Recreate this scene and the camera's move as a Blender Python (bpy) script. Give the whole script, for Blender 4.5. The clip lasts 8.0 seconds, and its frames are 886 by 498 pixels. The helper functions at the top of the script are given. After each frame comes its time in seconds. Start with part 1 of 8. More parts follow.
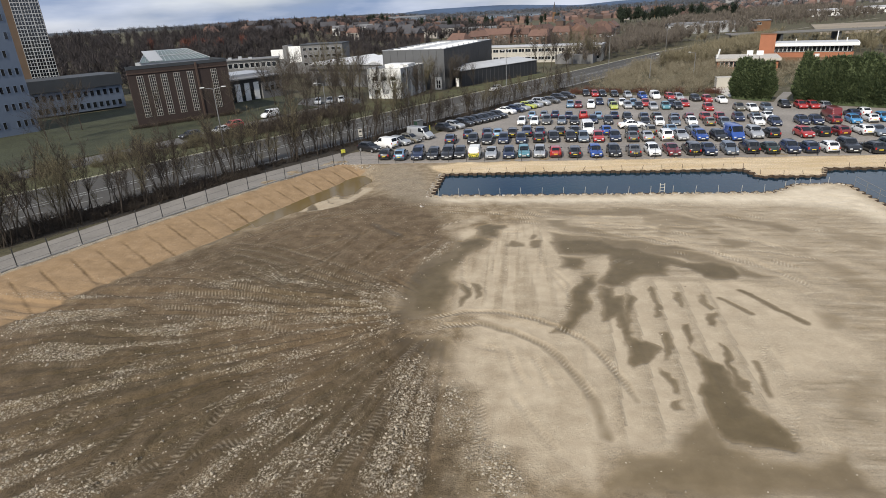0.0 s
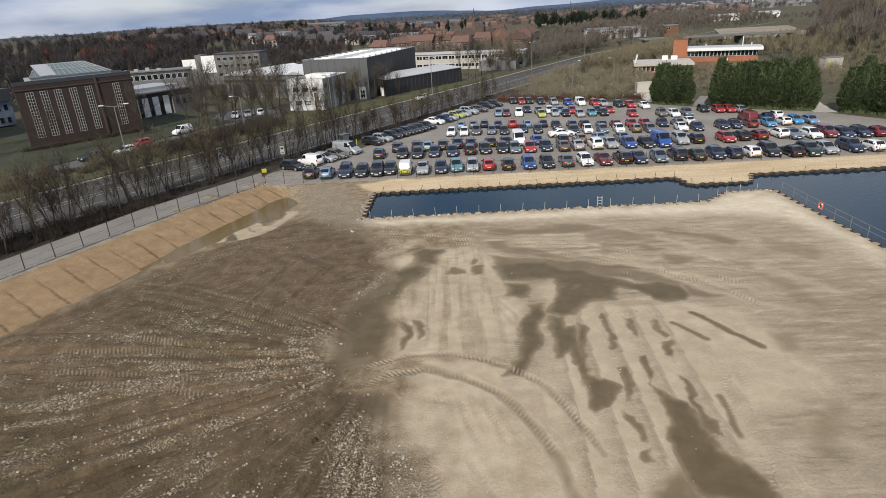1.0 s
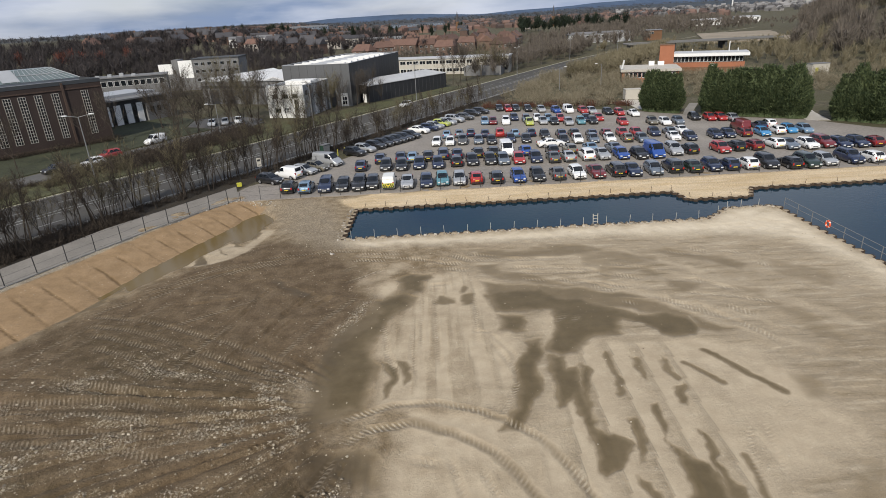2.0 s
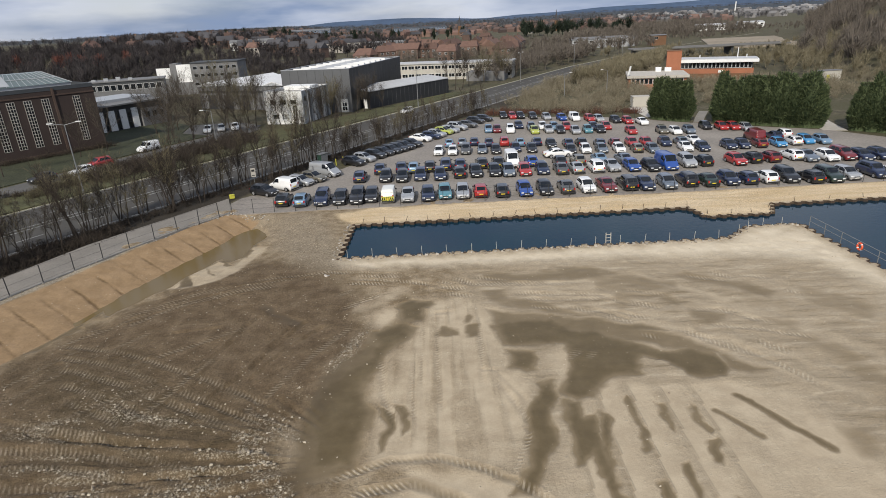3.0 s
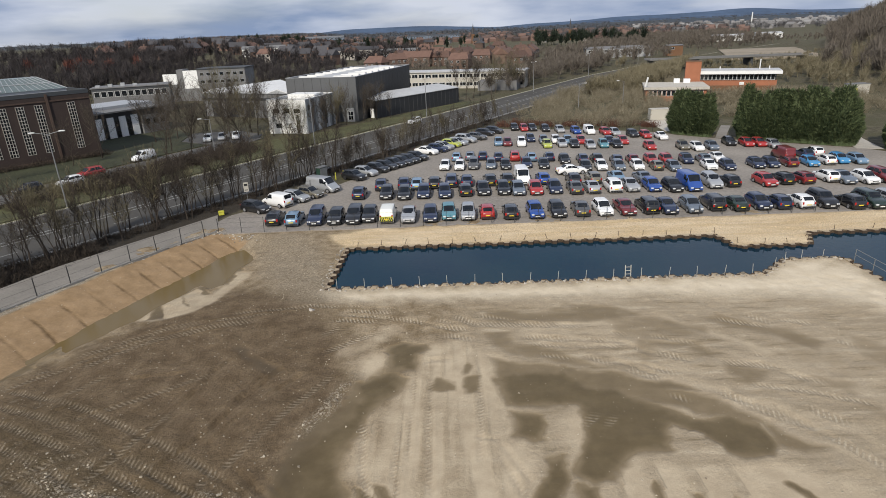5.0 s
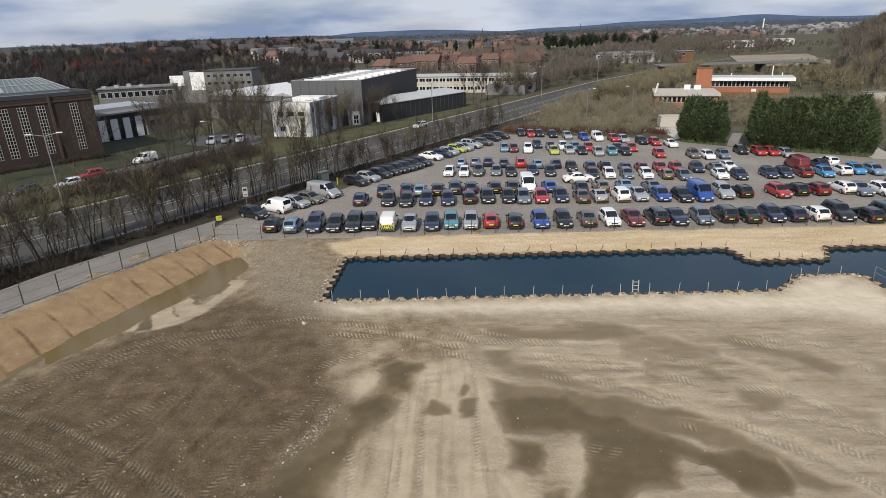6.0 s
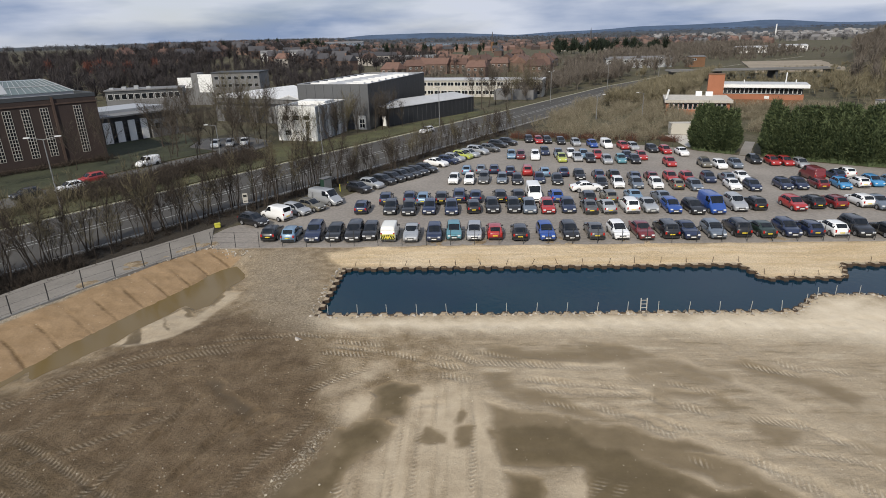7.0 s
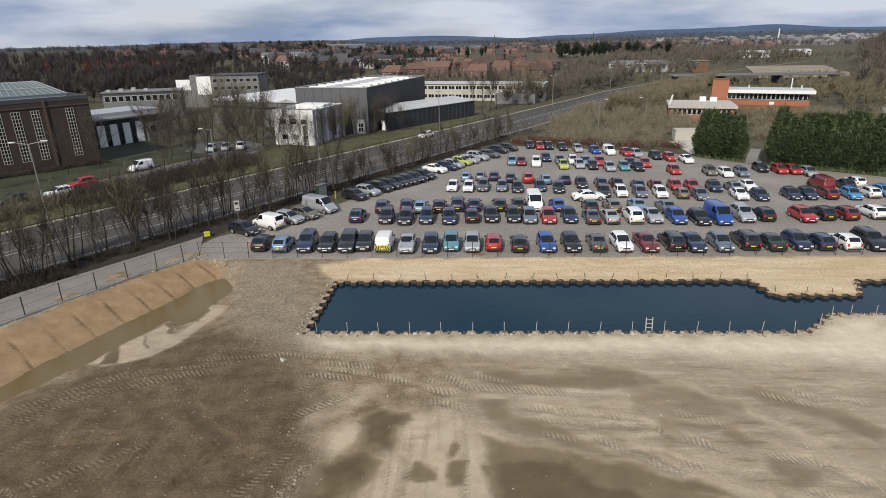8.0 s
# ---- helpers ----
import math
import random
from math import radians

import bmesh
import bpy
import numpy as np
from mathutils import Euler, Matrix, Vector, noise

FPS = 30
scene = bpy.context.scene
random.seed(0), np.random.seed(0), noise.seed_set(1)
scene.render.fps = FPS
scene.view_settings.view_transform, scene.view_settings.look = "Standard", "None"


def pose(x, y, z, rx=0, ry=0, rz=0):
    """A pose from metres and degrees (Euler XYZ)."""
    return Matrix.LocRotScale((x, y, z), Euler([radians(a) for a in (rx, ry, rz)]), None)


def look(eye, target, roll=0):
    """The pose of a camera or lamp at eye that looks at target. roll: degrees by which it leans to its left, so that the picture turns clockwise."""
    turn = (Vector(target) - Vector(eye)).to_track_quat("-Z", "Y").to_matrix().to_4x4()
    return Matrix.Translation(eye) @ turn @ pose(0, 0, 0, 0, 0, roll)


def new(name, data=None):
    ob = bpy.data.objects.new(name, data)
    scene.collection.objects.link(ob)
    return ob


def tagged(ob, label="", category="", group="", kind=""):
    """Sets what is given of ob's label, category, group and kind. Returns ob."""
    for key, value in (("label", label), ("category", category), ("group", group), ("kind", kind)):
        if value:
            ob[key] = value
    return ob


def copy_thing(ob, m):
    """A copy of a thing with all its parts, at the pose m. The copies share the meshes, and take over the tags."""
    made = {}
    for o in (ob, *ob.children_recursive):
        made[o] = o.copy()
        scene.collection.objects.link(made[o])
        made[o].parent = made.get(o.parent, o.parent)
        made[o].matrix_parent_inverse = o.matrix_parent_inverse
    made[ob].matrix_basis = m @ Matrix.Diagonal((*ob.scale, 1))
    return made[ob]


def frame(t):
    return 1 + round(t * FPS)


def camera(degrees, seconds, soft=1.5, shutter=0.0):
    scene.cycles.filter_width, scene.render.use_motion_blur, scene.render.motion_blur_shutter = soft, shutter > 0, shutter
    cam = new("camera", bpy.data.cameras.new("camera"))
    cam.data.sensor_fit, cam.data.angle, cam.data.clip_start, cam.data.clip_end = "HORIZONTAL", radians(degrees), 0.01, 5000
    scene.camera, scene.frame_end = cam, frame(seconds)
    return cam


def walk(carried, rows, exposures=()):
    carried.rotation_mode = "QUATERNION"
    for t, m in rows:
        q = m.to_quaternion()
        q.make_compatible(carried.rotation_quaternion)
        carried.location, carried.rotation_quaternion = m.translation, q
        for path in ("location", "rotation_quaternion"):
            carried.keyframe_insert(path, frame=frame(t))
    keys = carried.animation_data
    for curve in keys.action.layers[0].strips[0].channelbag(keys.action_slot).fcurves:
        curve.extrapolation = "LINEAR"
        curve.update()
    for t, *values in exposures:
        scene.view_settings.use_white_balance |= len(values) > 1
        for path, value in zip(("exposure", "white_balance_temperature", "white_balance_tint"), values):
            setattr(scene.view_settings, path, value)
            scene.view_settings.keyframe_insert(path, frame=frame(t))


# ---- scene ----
cam = camera(74.7, 8.0, soft=0.9)
PATH = [
    (0, (-0.406, -0.277, 20.224), (-0.673, 1.556, 19.471), -3.1),
    (0.5, (-0.813, 1.958, 20.414), (-0.954, 3.806, 19.663), -3.3),
    (1, (-1.121, 4.071, 20.765), (-1.155, 5.925, 20.015), -3.3),
    (1.5, (-1.235, 6.325, 20.949), (-1.221, 8.18, 20.202), -3.3),
    (3, (-1.237, 12.798, 21.213), (-1.222, 14.66, 20.481), -2.9),
    (3.5, (-1.055, 14.624, 21.17), (-1.048, 16.489, 20.446), -2.8),
    (4, (-0.752, 16.244, 21.123), (-0.755, 18.11, 20.406), -2.6),
    (4.5, (-0.478, 17.662, 21.079), (-0.489, 19.531, 20.366), -2.5),
    (6, (0.425, 20.947, 20.998), (0.381, 22.822, 20.302), -1.9),
    (6.5, (0.716, 21.94, 21.12), (0.659, 23.816, 20.428), -1.6),
    (7, (1.021, 23.005, 21.205), (0.95, 24.882, 20.519), -1.5),
    (7.5, (1.234, 24.257, 21.313), (1.15, 26.135, 20.629), -1.4),
    (8, (1.435, 25.577, 21.319), (1.36, 27.457, 20.641), -1.2),
]
walk(cam, [(t, look(eye, target, roll)) for t, eye, target, roll in PATH],
     exposures=[(0, 0.12), (0.6, 0.04), (3, -0.05), (8, -0.06)])

# ---- daylight: a bright broken sky and a low spring sun behind the camera, a little to its left ----
SUN_ELEV = radians(37)
SUN_DIR = Vector((-0.34 * math.cos(SUN_ELEV), -0.94 * math.cos(SUN_ELEV), math.sin(SUN_ELEV))).normalized()
sun_data = bpy.data.lights.new("sun", "SUN")
sun_data.energy, sun_data.angle, sun_data.color = 3.9, radians(0.6), (1.0, 0.93, 0.82)
sun = new("sun", sun_data)
sun.rotation_euler = (-SUN_DIR).to_track_quat("-Z", "Y").to_euler()

world = bpy.data.worlds.new("world")
scene.world = world
world.use_nodes = True


def build_sky():
    nt = world.node_tree
    nt.nodes.clear()
    out = nt.nodes.new("ShaderNodeOutputWorld")
    bg = nt.nodes.new("ShaderNodeBackground")
    sky = nt.nodes.new("ShaderNodeTexSky")
    sky.sky_type, sky.sun_disc = "NISHITA", False
    sky.sun_elevation, sky.sun_rotation = SUN_ELEV, math.atan2(SUN_DIR.x, SUN_DIR.y)
    sky.air_density, sky.dust_density, sky.ozone_density = 1.2, 0.3, 2.5
    # broken grey cloud sheets, stretched towards the horizon
    tc = nt.nodes.new("ShaderNodeTexCoord")
    mp = nt.nodes.new("ShaderNodeMapping")
    mp.inputs["Scale"].default_value = (1.0, 1.0, 5.0)
    mp.inputs["Location"].default_value = (0.4, 0.2, 0.1)
    n1 = nt.nodes.new("ShaderNodeTexNoise")
    n1.inputs["Scale"].default_value, n1.inputs["Detail"].default_value, n1.inputs["Roughness"].default_value = 2.3, 7, 0.52
    ramp = nt.nodes.new("ShaderNodeValToRGB")
    ramp.color_ramp.elements[0].position, ramp.color_ramp.elements[1].position = 0.30, 0.52
    n2 = nt.nodes.new("ShaderNodeTexNoise")
    n2.inputs["Scale"].default_value, n2.inputs["Detail"].default_value = 3.4, 6
    tone = nt.nodes.new("ShaderNodeValToRGB")
    tone.color_ramp.elements[0].position, tone.color_ramp.elements[1].position = 0.38, 0.62
    tone.color_ramp.elements[0].color = (3.3, 4.35, 6.6, 1)
    tone.color_ramp.elements[1].color = (8.4, 9.0, 10.4, 1)
    mix = nt.nodes.new("ShaderNodeMix")
    mix.data_type = "RGBA"
    nt.links.new(tc.outputs["Generated"], mp.inputs["Vector"])
    nt.links.new(mp.outputs["Vector"], n1.inputs["Vector"])
    nt.links.new(mp.outputs["Vector"], n2.inputs["Vector"])
    nt.links.new(n1.outputs["Fac"], ramp.inputs["Fac"])
    nt.links.new(n2.outputs["Fac"], tone.inputs["Fac"])
    ramp.color_ramp.elements[0].color = (0.72, 0.72, 0.72, 1)
    nt.links.new(ramp.outputs["Color"], mix.inputs["Factor"])
    nt.links.new(sky.outputs["Color"], mix.inputs[6])
    nt.links.new(tone.outputs["Color"], mix.inputs[7])
    nt.links.new(mix.outputs[2], bg.inputs["Color"])
    bg.inputs["Strength"].default_value = 0.077
    nt.links.new(bg.outputs[0], out.inputs["Surface"])


build_sky()

# ---- materials ----
def srgb(r, g, b):
    return tuple(((c / 255) / 12.92 if c / 255 <= 0.04045 else ((c / 255 + 0.055) / 1.055) ** 2.4) for c in (r, g, b)) + (1.0,)


def surface(name, base, rough=0.7, metal=0.0, vary=0.18, scale=1.5, fine=14.0, bump=0.1, dist=0.02, spread=0.0, coat=0.0, spec=0.5):
    """A plain material with variation at two scales and a fine relief. spread: how much single pieces differ."""
    m = bpy.data.materials.new(name)
    m.use_nodes = True
    nt = m.node_tree
    b = nt.nodes["Principled BSDF"]
    tc = nt.nodes.new("ShaderNodeTexCoord")
    big = nt.nodes.new("ShaderNodeTexNoise")
    big.inputs["Scale"].default_value, big.inputs["Detail"].default_value = scale, 4
    small = nt.nodes.new("ShaderNodeTexNoise")
    small.inputs["Scale"].default_value, small.inputs["Detail"].default_value = fine, 4
    nt.links.new(tc.outputs["Object"], big.inputs["Vector"])
    nt.links.new(tc.outputs["Object"], small.inputs["Vector"])
    add = nt.nodes.new("ShaderNodeMath")
    add.operation = "ADD"
    nt.links.new(big.outputs["Fac"], add.inputs[0])
    nt.links.new(small.outputs["Fac"], add.inputs[1])
    val = nt.nodes.new("ShaderNodeMapRange")
    val.inputs["From Min"].default_value, val.inputs["From Max"].default_value = 0.6, 1.4
    val.inputs["To Min"].default_value, val.inputs["To Max"].default_value = 1 - vary, 1 + vary
    nt.links.new(add.outputs[0], val.inputs["Value"])
    hsv = nt.nodes.new("ShaderNodeHueSaturation")
    hsv.inputs["Color"].default_value = (*base[:3], 1)
    if spread:
        info = nt.nodes.new("ShaderNodeObjectInfo")
        sp = nt.nodes.new("ShaderNodeMapRange")
        sp.inputs["To Min"].default_value, sp.inputs["To Max"].default_value = 1 - spread, 1 + spread
        nt.links.new(info.outputs["Random"], sp.inputs["Value"])
        mul = nt.nodes.new("ShaderNodeMath")
        mul.operation = "MULTIPLY"
        nt.links.new(val.outputs[0], mul.inputs[0])
        nt.links.new(sp.outputs[0], mul.inputs[1])
        nt.links.new(mul.outputs[0], hsv.inputs["Value"])
    else:
        nt.links.new(val.outputs[0], hsv.inputs["Value"])
    nt.links.new(hsv.outputs[0], b.inputs["Base Color"])
    b.inputs["Roughness"].default_value, b.inputs["Metallic"].default_value = rough, metal
    b.inputs["Coat Weight"].default_value = coat
    b.inputs["Specular IOR Level"].default_value = spec
    if bump:
        bp = nt.nodes.new("ShaderNodeBump")
        bp.inputs["Strength"].default_value, bp.inputs["Distance"].default_value = bump, dist
        nt.links.new(small.outputs["Fac"], bp.inputs["Height"])
        nt.links.new(bp.outputs[0], b.inputs["Normal"])
    return m


def island_surface(name, a, b2, rough=0.8):
    """For joined twigs, leaves and stones: each loose piece takes its own tone between a and b2."""
    m = bpy.data.materials.new(name)
    m.use_nodes = True
    nt = m.node_tree
    b = nt.nodes["Principled BSDF"]
    geo = nt.nodes.new("ShaderNodeNewGeometry")
    mix = nt.nodes.new("ShaderNodeMix")
    mix.data_type = "RGBA"
    mix.inputs[6].default_value, mix.inputs[7].default_value = (*a[:3], 1), (*b2[:3], 1)
    nt.links.new(geo.outputs["Random Per Island"], mix.inputs["Factor"])
    nt.links.new(mix.outputs[2], b.inputs["Base Color"])
    b.inputs["Roughness"].default_value = rough
    b.inputs["Specular IOR Level"].default_value = 0.25
    return m


M = {}
M["tarmac"] = surface("tarmac", (0.246, 0.220, 0.191), 0.85, vary=0.34, scale=0.12, fine=2.5, bump=0.25)
M["road"] = surface("road_asphalt", (0.060, 0.055, 0.047), 0.85, vary=0.25, scale=0.1, fine=2.0, bump=0.2)
M["street"] = surface("side_street_asphalt", (0.105, 0.100, 0.092), 0.85, vary=0.25, scale=0.12, fine=2.0, bump=0.2)
M["paint"] = surface("road_paint", (0.30, 0.30, 0.28), 0.7, vary=0.3, scale=0.5, fine=6)
M["verge_line"] = surface("verge_line", (0.36, 0.34, 0.22), 0.8, vary=0.3, scale=0.4)
M["footpath"] = surface("footpath_gravel", (0.215, 0.196, 0.170), 0.9, vary=0.25, scale=0.3, fine=6, bump=0.3)
M["grass"] = surface("rough_grass", (0.070, 0.070, 0.027), 0.95, vary=0.6, scale=0.22, fine=2.2, bump=0.9, dist=0.3)
M["kerb"] = surface("kerb_stone", (0.24, 0.23, 0.21), 0.85, vary=0.2, scale=1.0)
M["pile_steel"] = surface("rusty_sheet_pile", (0.065, 0.042, 0.026), 0.8, metal=0.0, vary=0.4, scale=1.2, fine=8, bump=0.3)
M["concrete"] = surface("concrete", (0.42, 0.39, 0.34), 0.9, vary=0.2, scale=1.2, fine=9, bump=0.3, spread=0.15)
M["galv"] = surface("galvanised_steel", (0.24, 0.245, 0.245), 0.55, metal=0.4, vary=0.15, scale=3)
M["post_wood"] = surface("weathered_stake", (0.42, 0.40, 0.36), 0.8, vary=0.2, scale=4)
M["dark_post"] = surface("dark_steel_post", (0.03, 0.032, 0.033), 0.6, vary=0.2, scale=3)
M["white_clad"] = surface("white_cladding", (0.80, 0.80, 0.78), 0.5, vary=0.06, scale=0.4, fine=3, bump=0.03)
M["grey_clad"] = surface("grey_cladding", (0.105, 0.108, 0.112), 0.5, vary=0.1, scale=0.3, fine=2, bump=0.03)
M["mid_clad"] = surface("silver_cladding", (0.36, 0.37, 0.38), 0.45, vary=0.1, scale=0.3, bump=0.03)
M["dark_clad"] = surface("charcoal_cladding", (0.028, 0.029, 0.032), 0.5, vary=0.12, scale=0.3, bump=0.03)
M["roof_light"] = surface("pale_sheet_roof", (0.47, 0.47, 0.465), 0.5, vary=0.15, scale=0.15, fine=1.0, bump=0.04)
M["roof_white"] = surface("white_sheet_roof", (0.68, 0.68, 0.67), 0.5, vary=0.12, scale=0.15, fine=1.0, bump=0.04)
M["roof_grey"] = surface("grey_felt_roof", (0.17, 0.17, 0.17), 0.9, vary=0.2, scale=0.3)
M["roof_dark"] = surface("dark_roof", (0.05, 0.055, 0.06), 0.7, vary=0.2, scale=0.3)
M["brick_dark"] = surface("dark_red_brick", (0.047, 0.032, 0.027), 0.9, vary=0.2, scale=0.4, fine=5, bump=0.15)
M["brick_slab"] = surface("slab_brick", (0.155, 0.105, 0.068), 0.9, vary=0.18, scale=0.4, fine=5, bump=0.15)
M["brick_hall"] = surface("hall_brick", (0.085, 0.055, 0.042), 0.9, vary=0.2, scale=0.4, fine=5, bump=0.15)
M["brick_brown"] = surface("brown_brick", (0.16, 0.085, 0.045), 0.9, vary=0.18, scale=0.4, fine=5, bump=0.15)
M["brick_orange"] = surface("orange_brick", (0.34, 0.135, 0.072), 0.9, vary=0.15, scale=0.5, fine=5, bump=0.15)
M["house_brick"] = surface("house_brick", (0.135, 0.088, 0.068), 0.9, vary=0.2, scale=0.3, fine=4, spread=0.35)
M["house_render"] = surface("house_render", (0.34, 0.315, 0.285), 0.85, vary=0.1, scale=0.3, spread=0.2)
M["roof_tile"] = surface("clay_roof_tile", (0.125, 0.072, 0.054), 0.85, vary=0.2, scale=0.6, fine=5, spread=0.35)
M["roof_slate"] = surface("slate_roof", (0.060, 0.057, 0.060), 0.7, vary=0.2, scale=0.6, fine=5, spread=0.3)
M["stone"] = surface("pale_stone", (0.42, 0.38, 0.33), 0.85, vary=0.14, scale=0.5)
M["cream"] = surface("cream_panel", (0.45, 0.425, 0.37), 0.7, vary=0.1, scale=0.4)
M["spandrel"] = surface("pale_blue_panel", (0.155, 0.19, 0.245), 0.5, vary=0.08, scale=0.3)
M["copper"] = surface("green_roof_glazing", (0.115, 0.15, 0.15), 0.3, vary=0.15, scale=0.6, bump=0.03)
M["window_dark"] = surface("window_glass", (0.012, 0.015, 0.018), 0.08, vary=0.2, scale=0.5, bump=0.0, spec=0.8)
M["frame_white"] = surface("white_frame", (0.72, 0.72, 0.70), 0.5, vary=0.08, scale=1)
M["yellow"] = surface("yellow_panel", (0.50, 0.48, 0.06), 0.5, vary=0.1, scale=2)
M["red_plastic"] = surface("orange_red_plastic", (0.75, 0.10, 0.03), 0.45, vary=0.1, scale=3)
M["bark"] = island_surface("bark", (0.036, 0.029, 0.023), (0.080, 0.064, 0.050), 0.9)
M["bark_pale"] = island_surface("bark_pale", (0.07, 0.06, 0.042), (0.14, 0.118, 0.085), 0.9)
M["twig"] = island_surface("twigs", (0.032, 0.026, 0.021), (0.080, 0.063, 0.048), 0.9)
M["twig_straw"] = island_surface("straw_twigs", (0.135, 0.118, 0.080), (0.290, 0.253, 0.178), 0.9)
M["twig_mid"] = island_surface("brown_twigs", (0.042, 0.035, 0.028), (0.105, 0.086, 0.066), 0.9)
M["twig_olive"] = island_surface("olive_twigs", (0.080, 0.070, 0.042), (0.180, 0.155, 0.096), 0.9)
M["twig_red"] = island_surface("russet_twigs", (0.085, 0.040, 0.028), (0.145, 0.068, 0.045), 0.9)
M["conifer"] = island_surface("conifer_leaf", (0.021, 0.039, 0.019), (0.112, 0.138, 0.060), 0.7)
M["far_conifer"] = island_surface("far_conifer", (0.012, 0.02, 0.013), (0.03, 0.04, 0.024), 0.8)


# ---- mesh helpers ----
def mesh_ob(name, bm, material):
    me = bpy.data.meshes.new(name)
    bm.to_mesh(me)
    bm.free()
    for mt in (material if isinstance(material, (list, tuple)) else [material]):
        me.materials.append(mt)
    return new(name, me)


def part(name, bm, material, parent, label=""):
    """Links a bmesh as one mesh object under a thing or under a part."""
    ob = mesh_ob(name, bm, material)
    ob.parent = parent
    return tagged(ob, label)


def twin(ob, parent, m=Matrix()):
    """Another object on the same mesh, under parent."""
    o = new(ob.name.split(".")[0], ob.data)
    o.parent = parent
    o.matrix_basis = m
    return o


def thing(name, label, category, m=Matrix(), group="", kind=""):
    ob = new(name)
    ob.empty_display_size = 0.3
    ob.matrix_basis = m
    return tagged(ob, label, category, group, kind)


def box(bm, x0, x1, y0, y1, z0, z1):
    v = [bm.verts.new(p) for p in ((x0, y0, z0), (x1, y0, z0), (x1, y1, z0), (x0, y1, z0), (x0, y0, z1), (x1, y0, z1), (x1, y1, z1), (x0, y1, z1))]
    for f in ((3, 2, 1, 0), (4, 5, 6, 7), (0, 1, 5, 4), (1, 2, 6, 5), (2, 3, 7, 6), (3, 0, 4, 7)):
        bm.faces.new([v[i] for i in f])
    return bm


def boxes(*bs):
    bm = bmesh.new()
    for b in bs:
        box(bm, *b)
    return bm


def prism(bm, pts, z0, z1):
    """A closed upright prism over a counter-clockwise outline."""
    lo = [bm.verts.new((x, y, z0)) for x, y in pts]
    hi = [bm.verts.new((x, y, z1)) for x, y in pts]
    n = len(pts)
    bm.faces.new(list(reversed(lo)))
    bm.faces.new(hi)
    for i in range(n):
        bm.faces.new((lo[i], lo[(i + 1) % n], hi[(i + 1) % n], hi[i]))
    return bm


def tube(bm, a, b, r0, r1, n=6, cap=True):
    a, b = Vector(a), Vector(b)
    q = (b - a).to_track_quat("Z", "Y").to_matrix()
    ring = []
    for c, r in ((a, r0), (b, r1)):
        ring.append([bm.verts.new(c + q @ Vector((r * math.cos(2 * math.pi * i / n), r * math.sin(2 * math.pi * i / n), 0))) for i in range(n)])
    for i in range(n):
        bm.faces.new((ring[0][i], ring[0][(i + 1) % n], ring[1][(i + 1) % n], ring[1][i]))
    if cap:
        bm.faces.new(list(reversed(ring[0])))
        bm.faces.new(ring[1])
    return bm


def strip(bm, pts, half, z=0.0, thick=0.06, side=0.0):
    """A flat band along a line of plan points, with a thickness; side shifts it to its left."""
    vs = []
    for i, p in enumerate(pts):
        a, b = Vector(pts[max(i - 1, 0)]), Vector(pts[min(i + 1, len(pts) - 1)])
        d = (b - a).normalized()
        n = Vector((-d.y, d.x))
        c = Vector(p) + n * side
        vs.append([bm.verts.new((*(c + n * s), zz)) for s, zz in ((half, z - thick), (half, z), (-half, z), (-half, z - thick))])
    for u, w in zip(vs, vs[1:]):
        for k in range(3):
            bm.faces.new((u[k], u[k + 1], w[k + 1], w[k]))
    bm.faces.new(vs[0])
    bm.faces.new(list(reversed(vs[-1])))
    bmesh.ops.recalc_face_normals(bm, faces=bm.faces[:])
    return bm


def along(pts, step):
    """Evenly spaced places and headings on a line of plan points."""
    out, rest = [], 0.0
    for a, b in zip(pts, pts[1:]):
        a, b = Vector(a), Vector(b)
        n, d = (b - a).length, (b - a).normalized()
        s = rest
        while s < n:
            out.append((a + d * s, math.atan2(d.y, d.x)))
            s += step
        rest = s - n
    return out


# ---- plan of the place ----
FENCE = [(-62.0, 11.0), (-47.4, 42.2), (-42.9, 52.0), (-38.6, 61.4), (-34.5, 69.3), (-30.2, 76.9), (-26.9, 82.6)]
PATH_OUT = [(-65.5, 14.0), (-50.6, 45.5), (-46.4, 56.2), (-42.2, 65.6), (-39.2, 72.6), (-33.8, 81.8), (-29.4, 89.6)]
ROAD = [(-188.3, -141.1), (-108.3, -11.1), (-49.1, 83.9), (20.7, 193.9), (68.2, 270.9), (113.5, 329), (201.5, 429), (331.5, 559)]
ROAD_HALF = 8.4
SIDE_STREET = [(-125, -10), (-92, 52), (-67, 98), (-59.6, 113), (-52.5, 129), (-45, 143), (-43.5, 149)]
YARD = [(-58, 147), (-50, 142), (-41.5, 143.5), (-41.8, 153), (-50, 160), (-60, 158)]
WATER_Z = -0.24
POOL = [(-11.2, 65.4), (27.4, 65.4), (29.2, 67.4), (30.9, 68.5), (35.9, 68.3), (36.0, 30.0), (90.0, 30.0), (90.0, 75.5), (36.9, 75.5),
        (35.3, 72.4), (28.3, 72.4), (27.6, 75.8), (-10.9, 75.8)]


# ---- the ground: one sheet to the horizon, finely gridded on the cleared site ----
def axis(lo, hi, step, far):
    fine = np.arange(lo, hi + step / 2, step)
    out, s, p = [], step, hi
    while p < far:
        s *= 1.17
        p += s
        out.append(p)
    low, s, p = [], step, lo
    while p > -far:
        s *= 1.17
        p -= s
        low.append(p)
    return np.concatenate([low[::-1], fine, out])


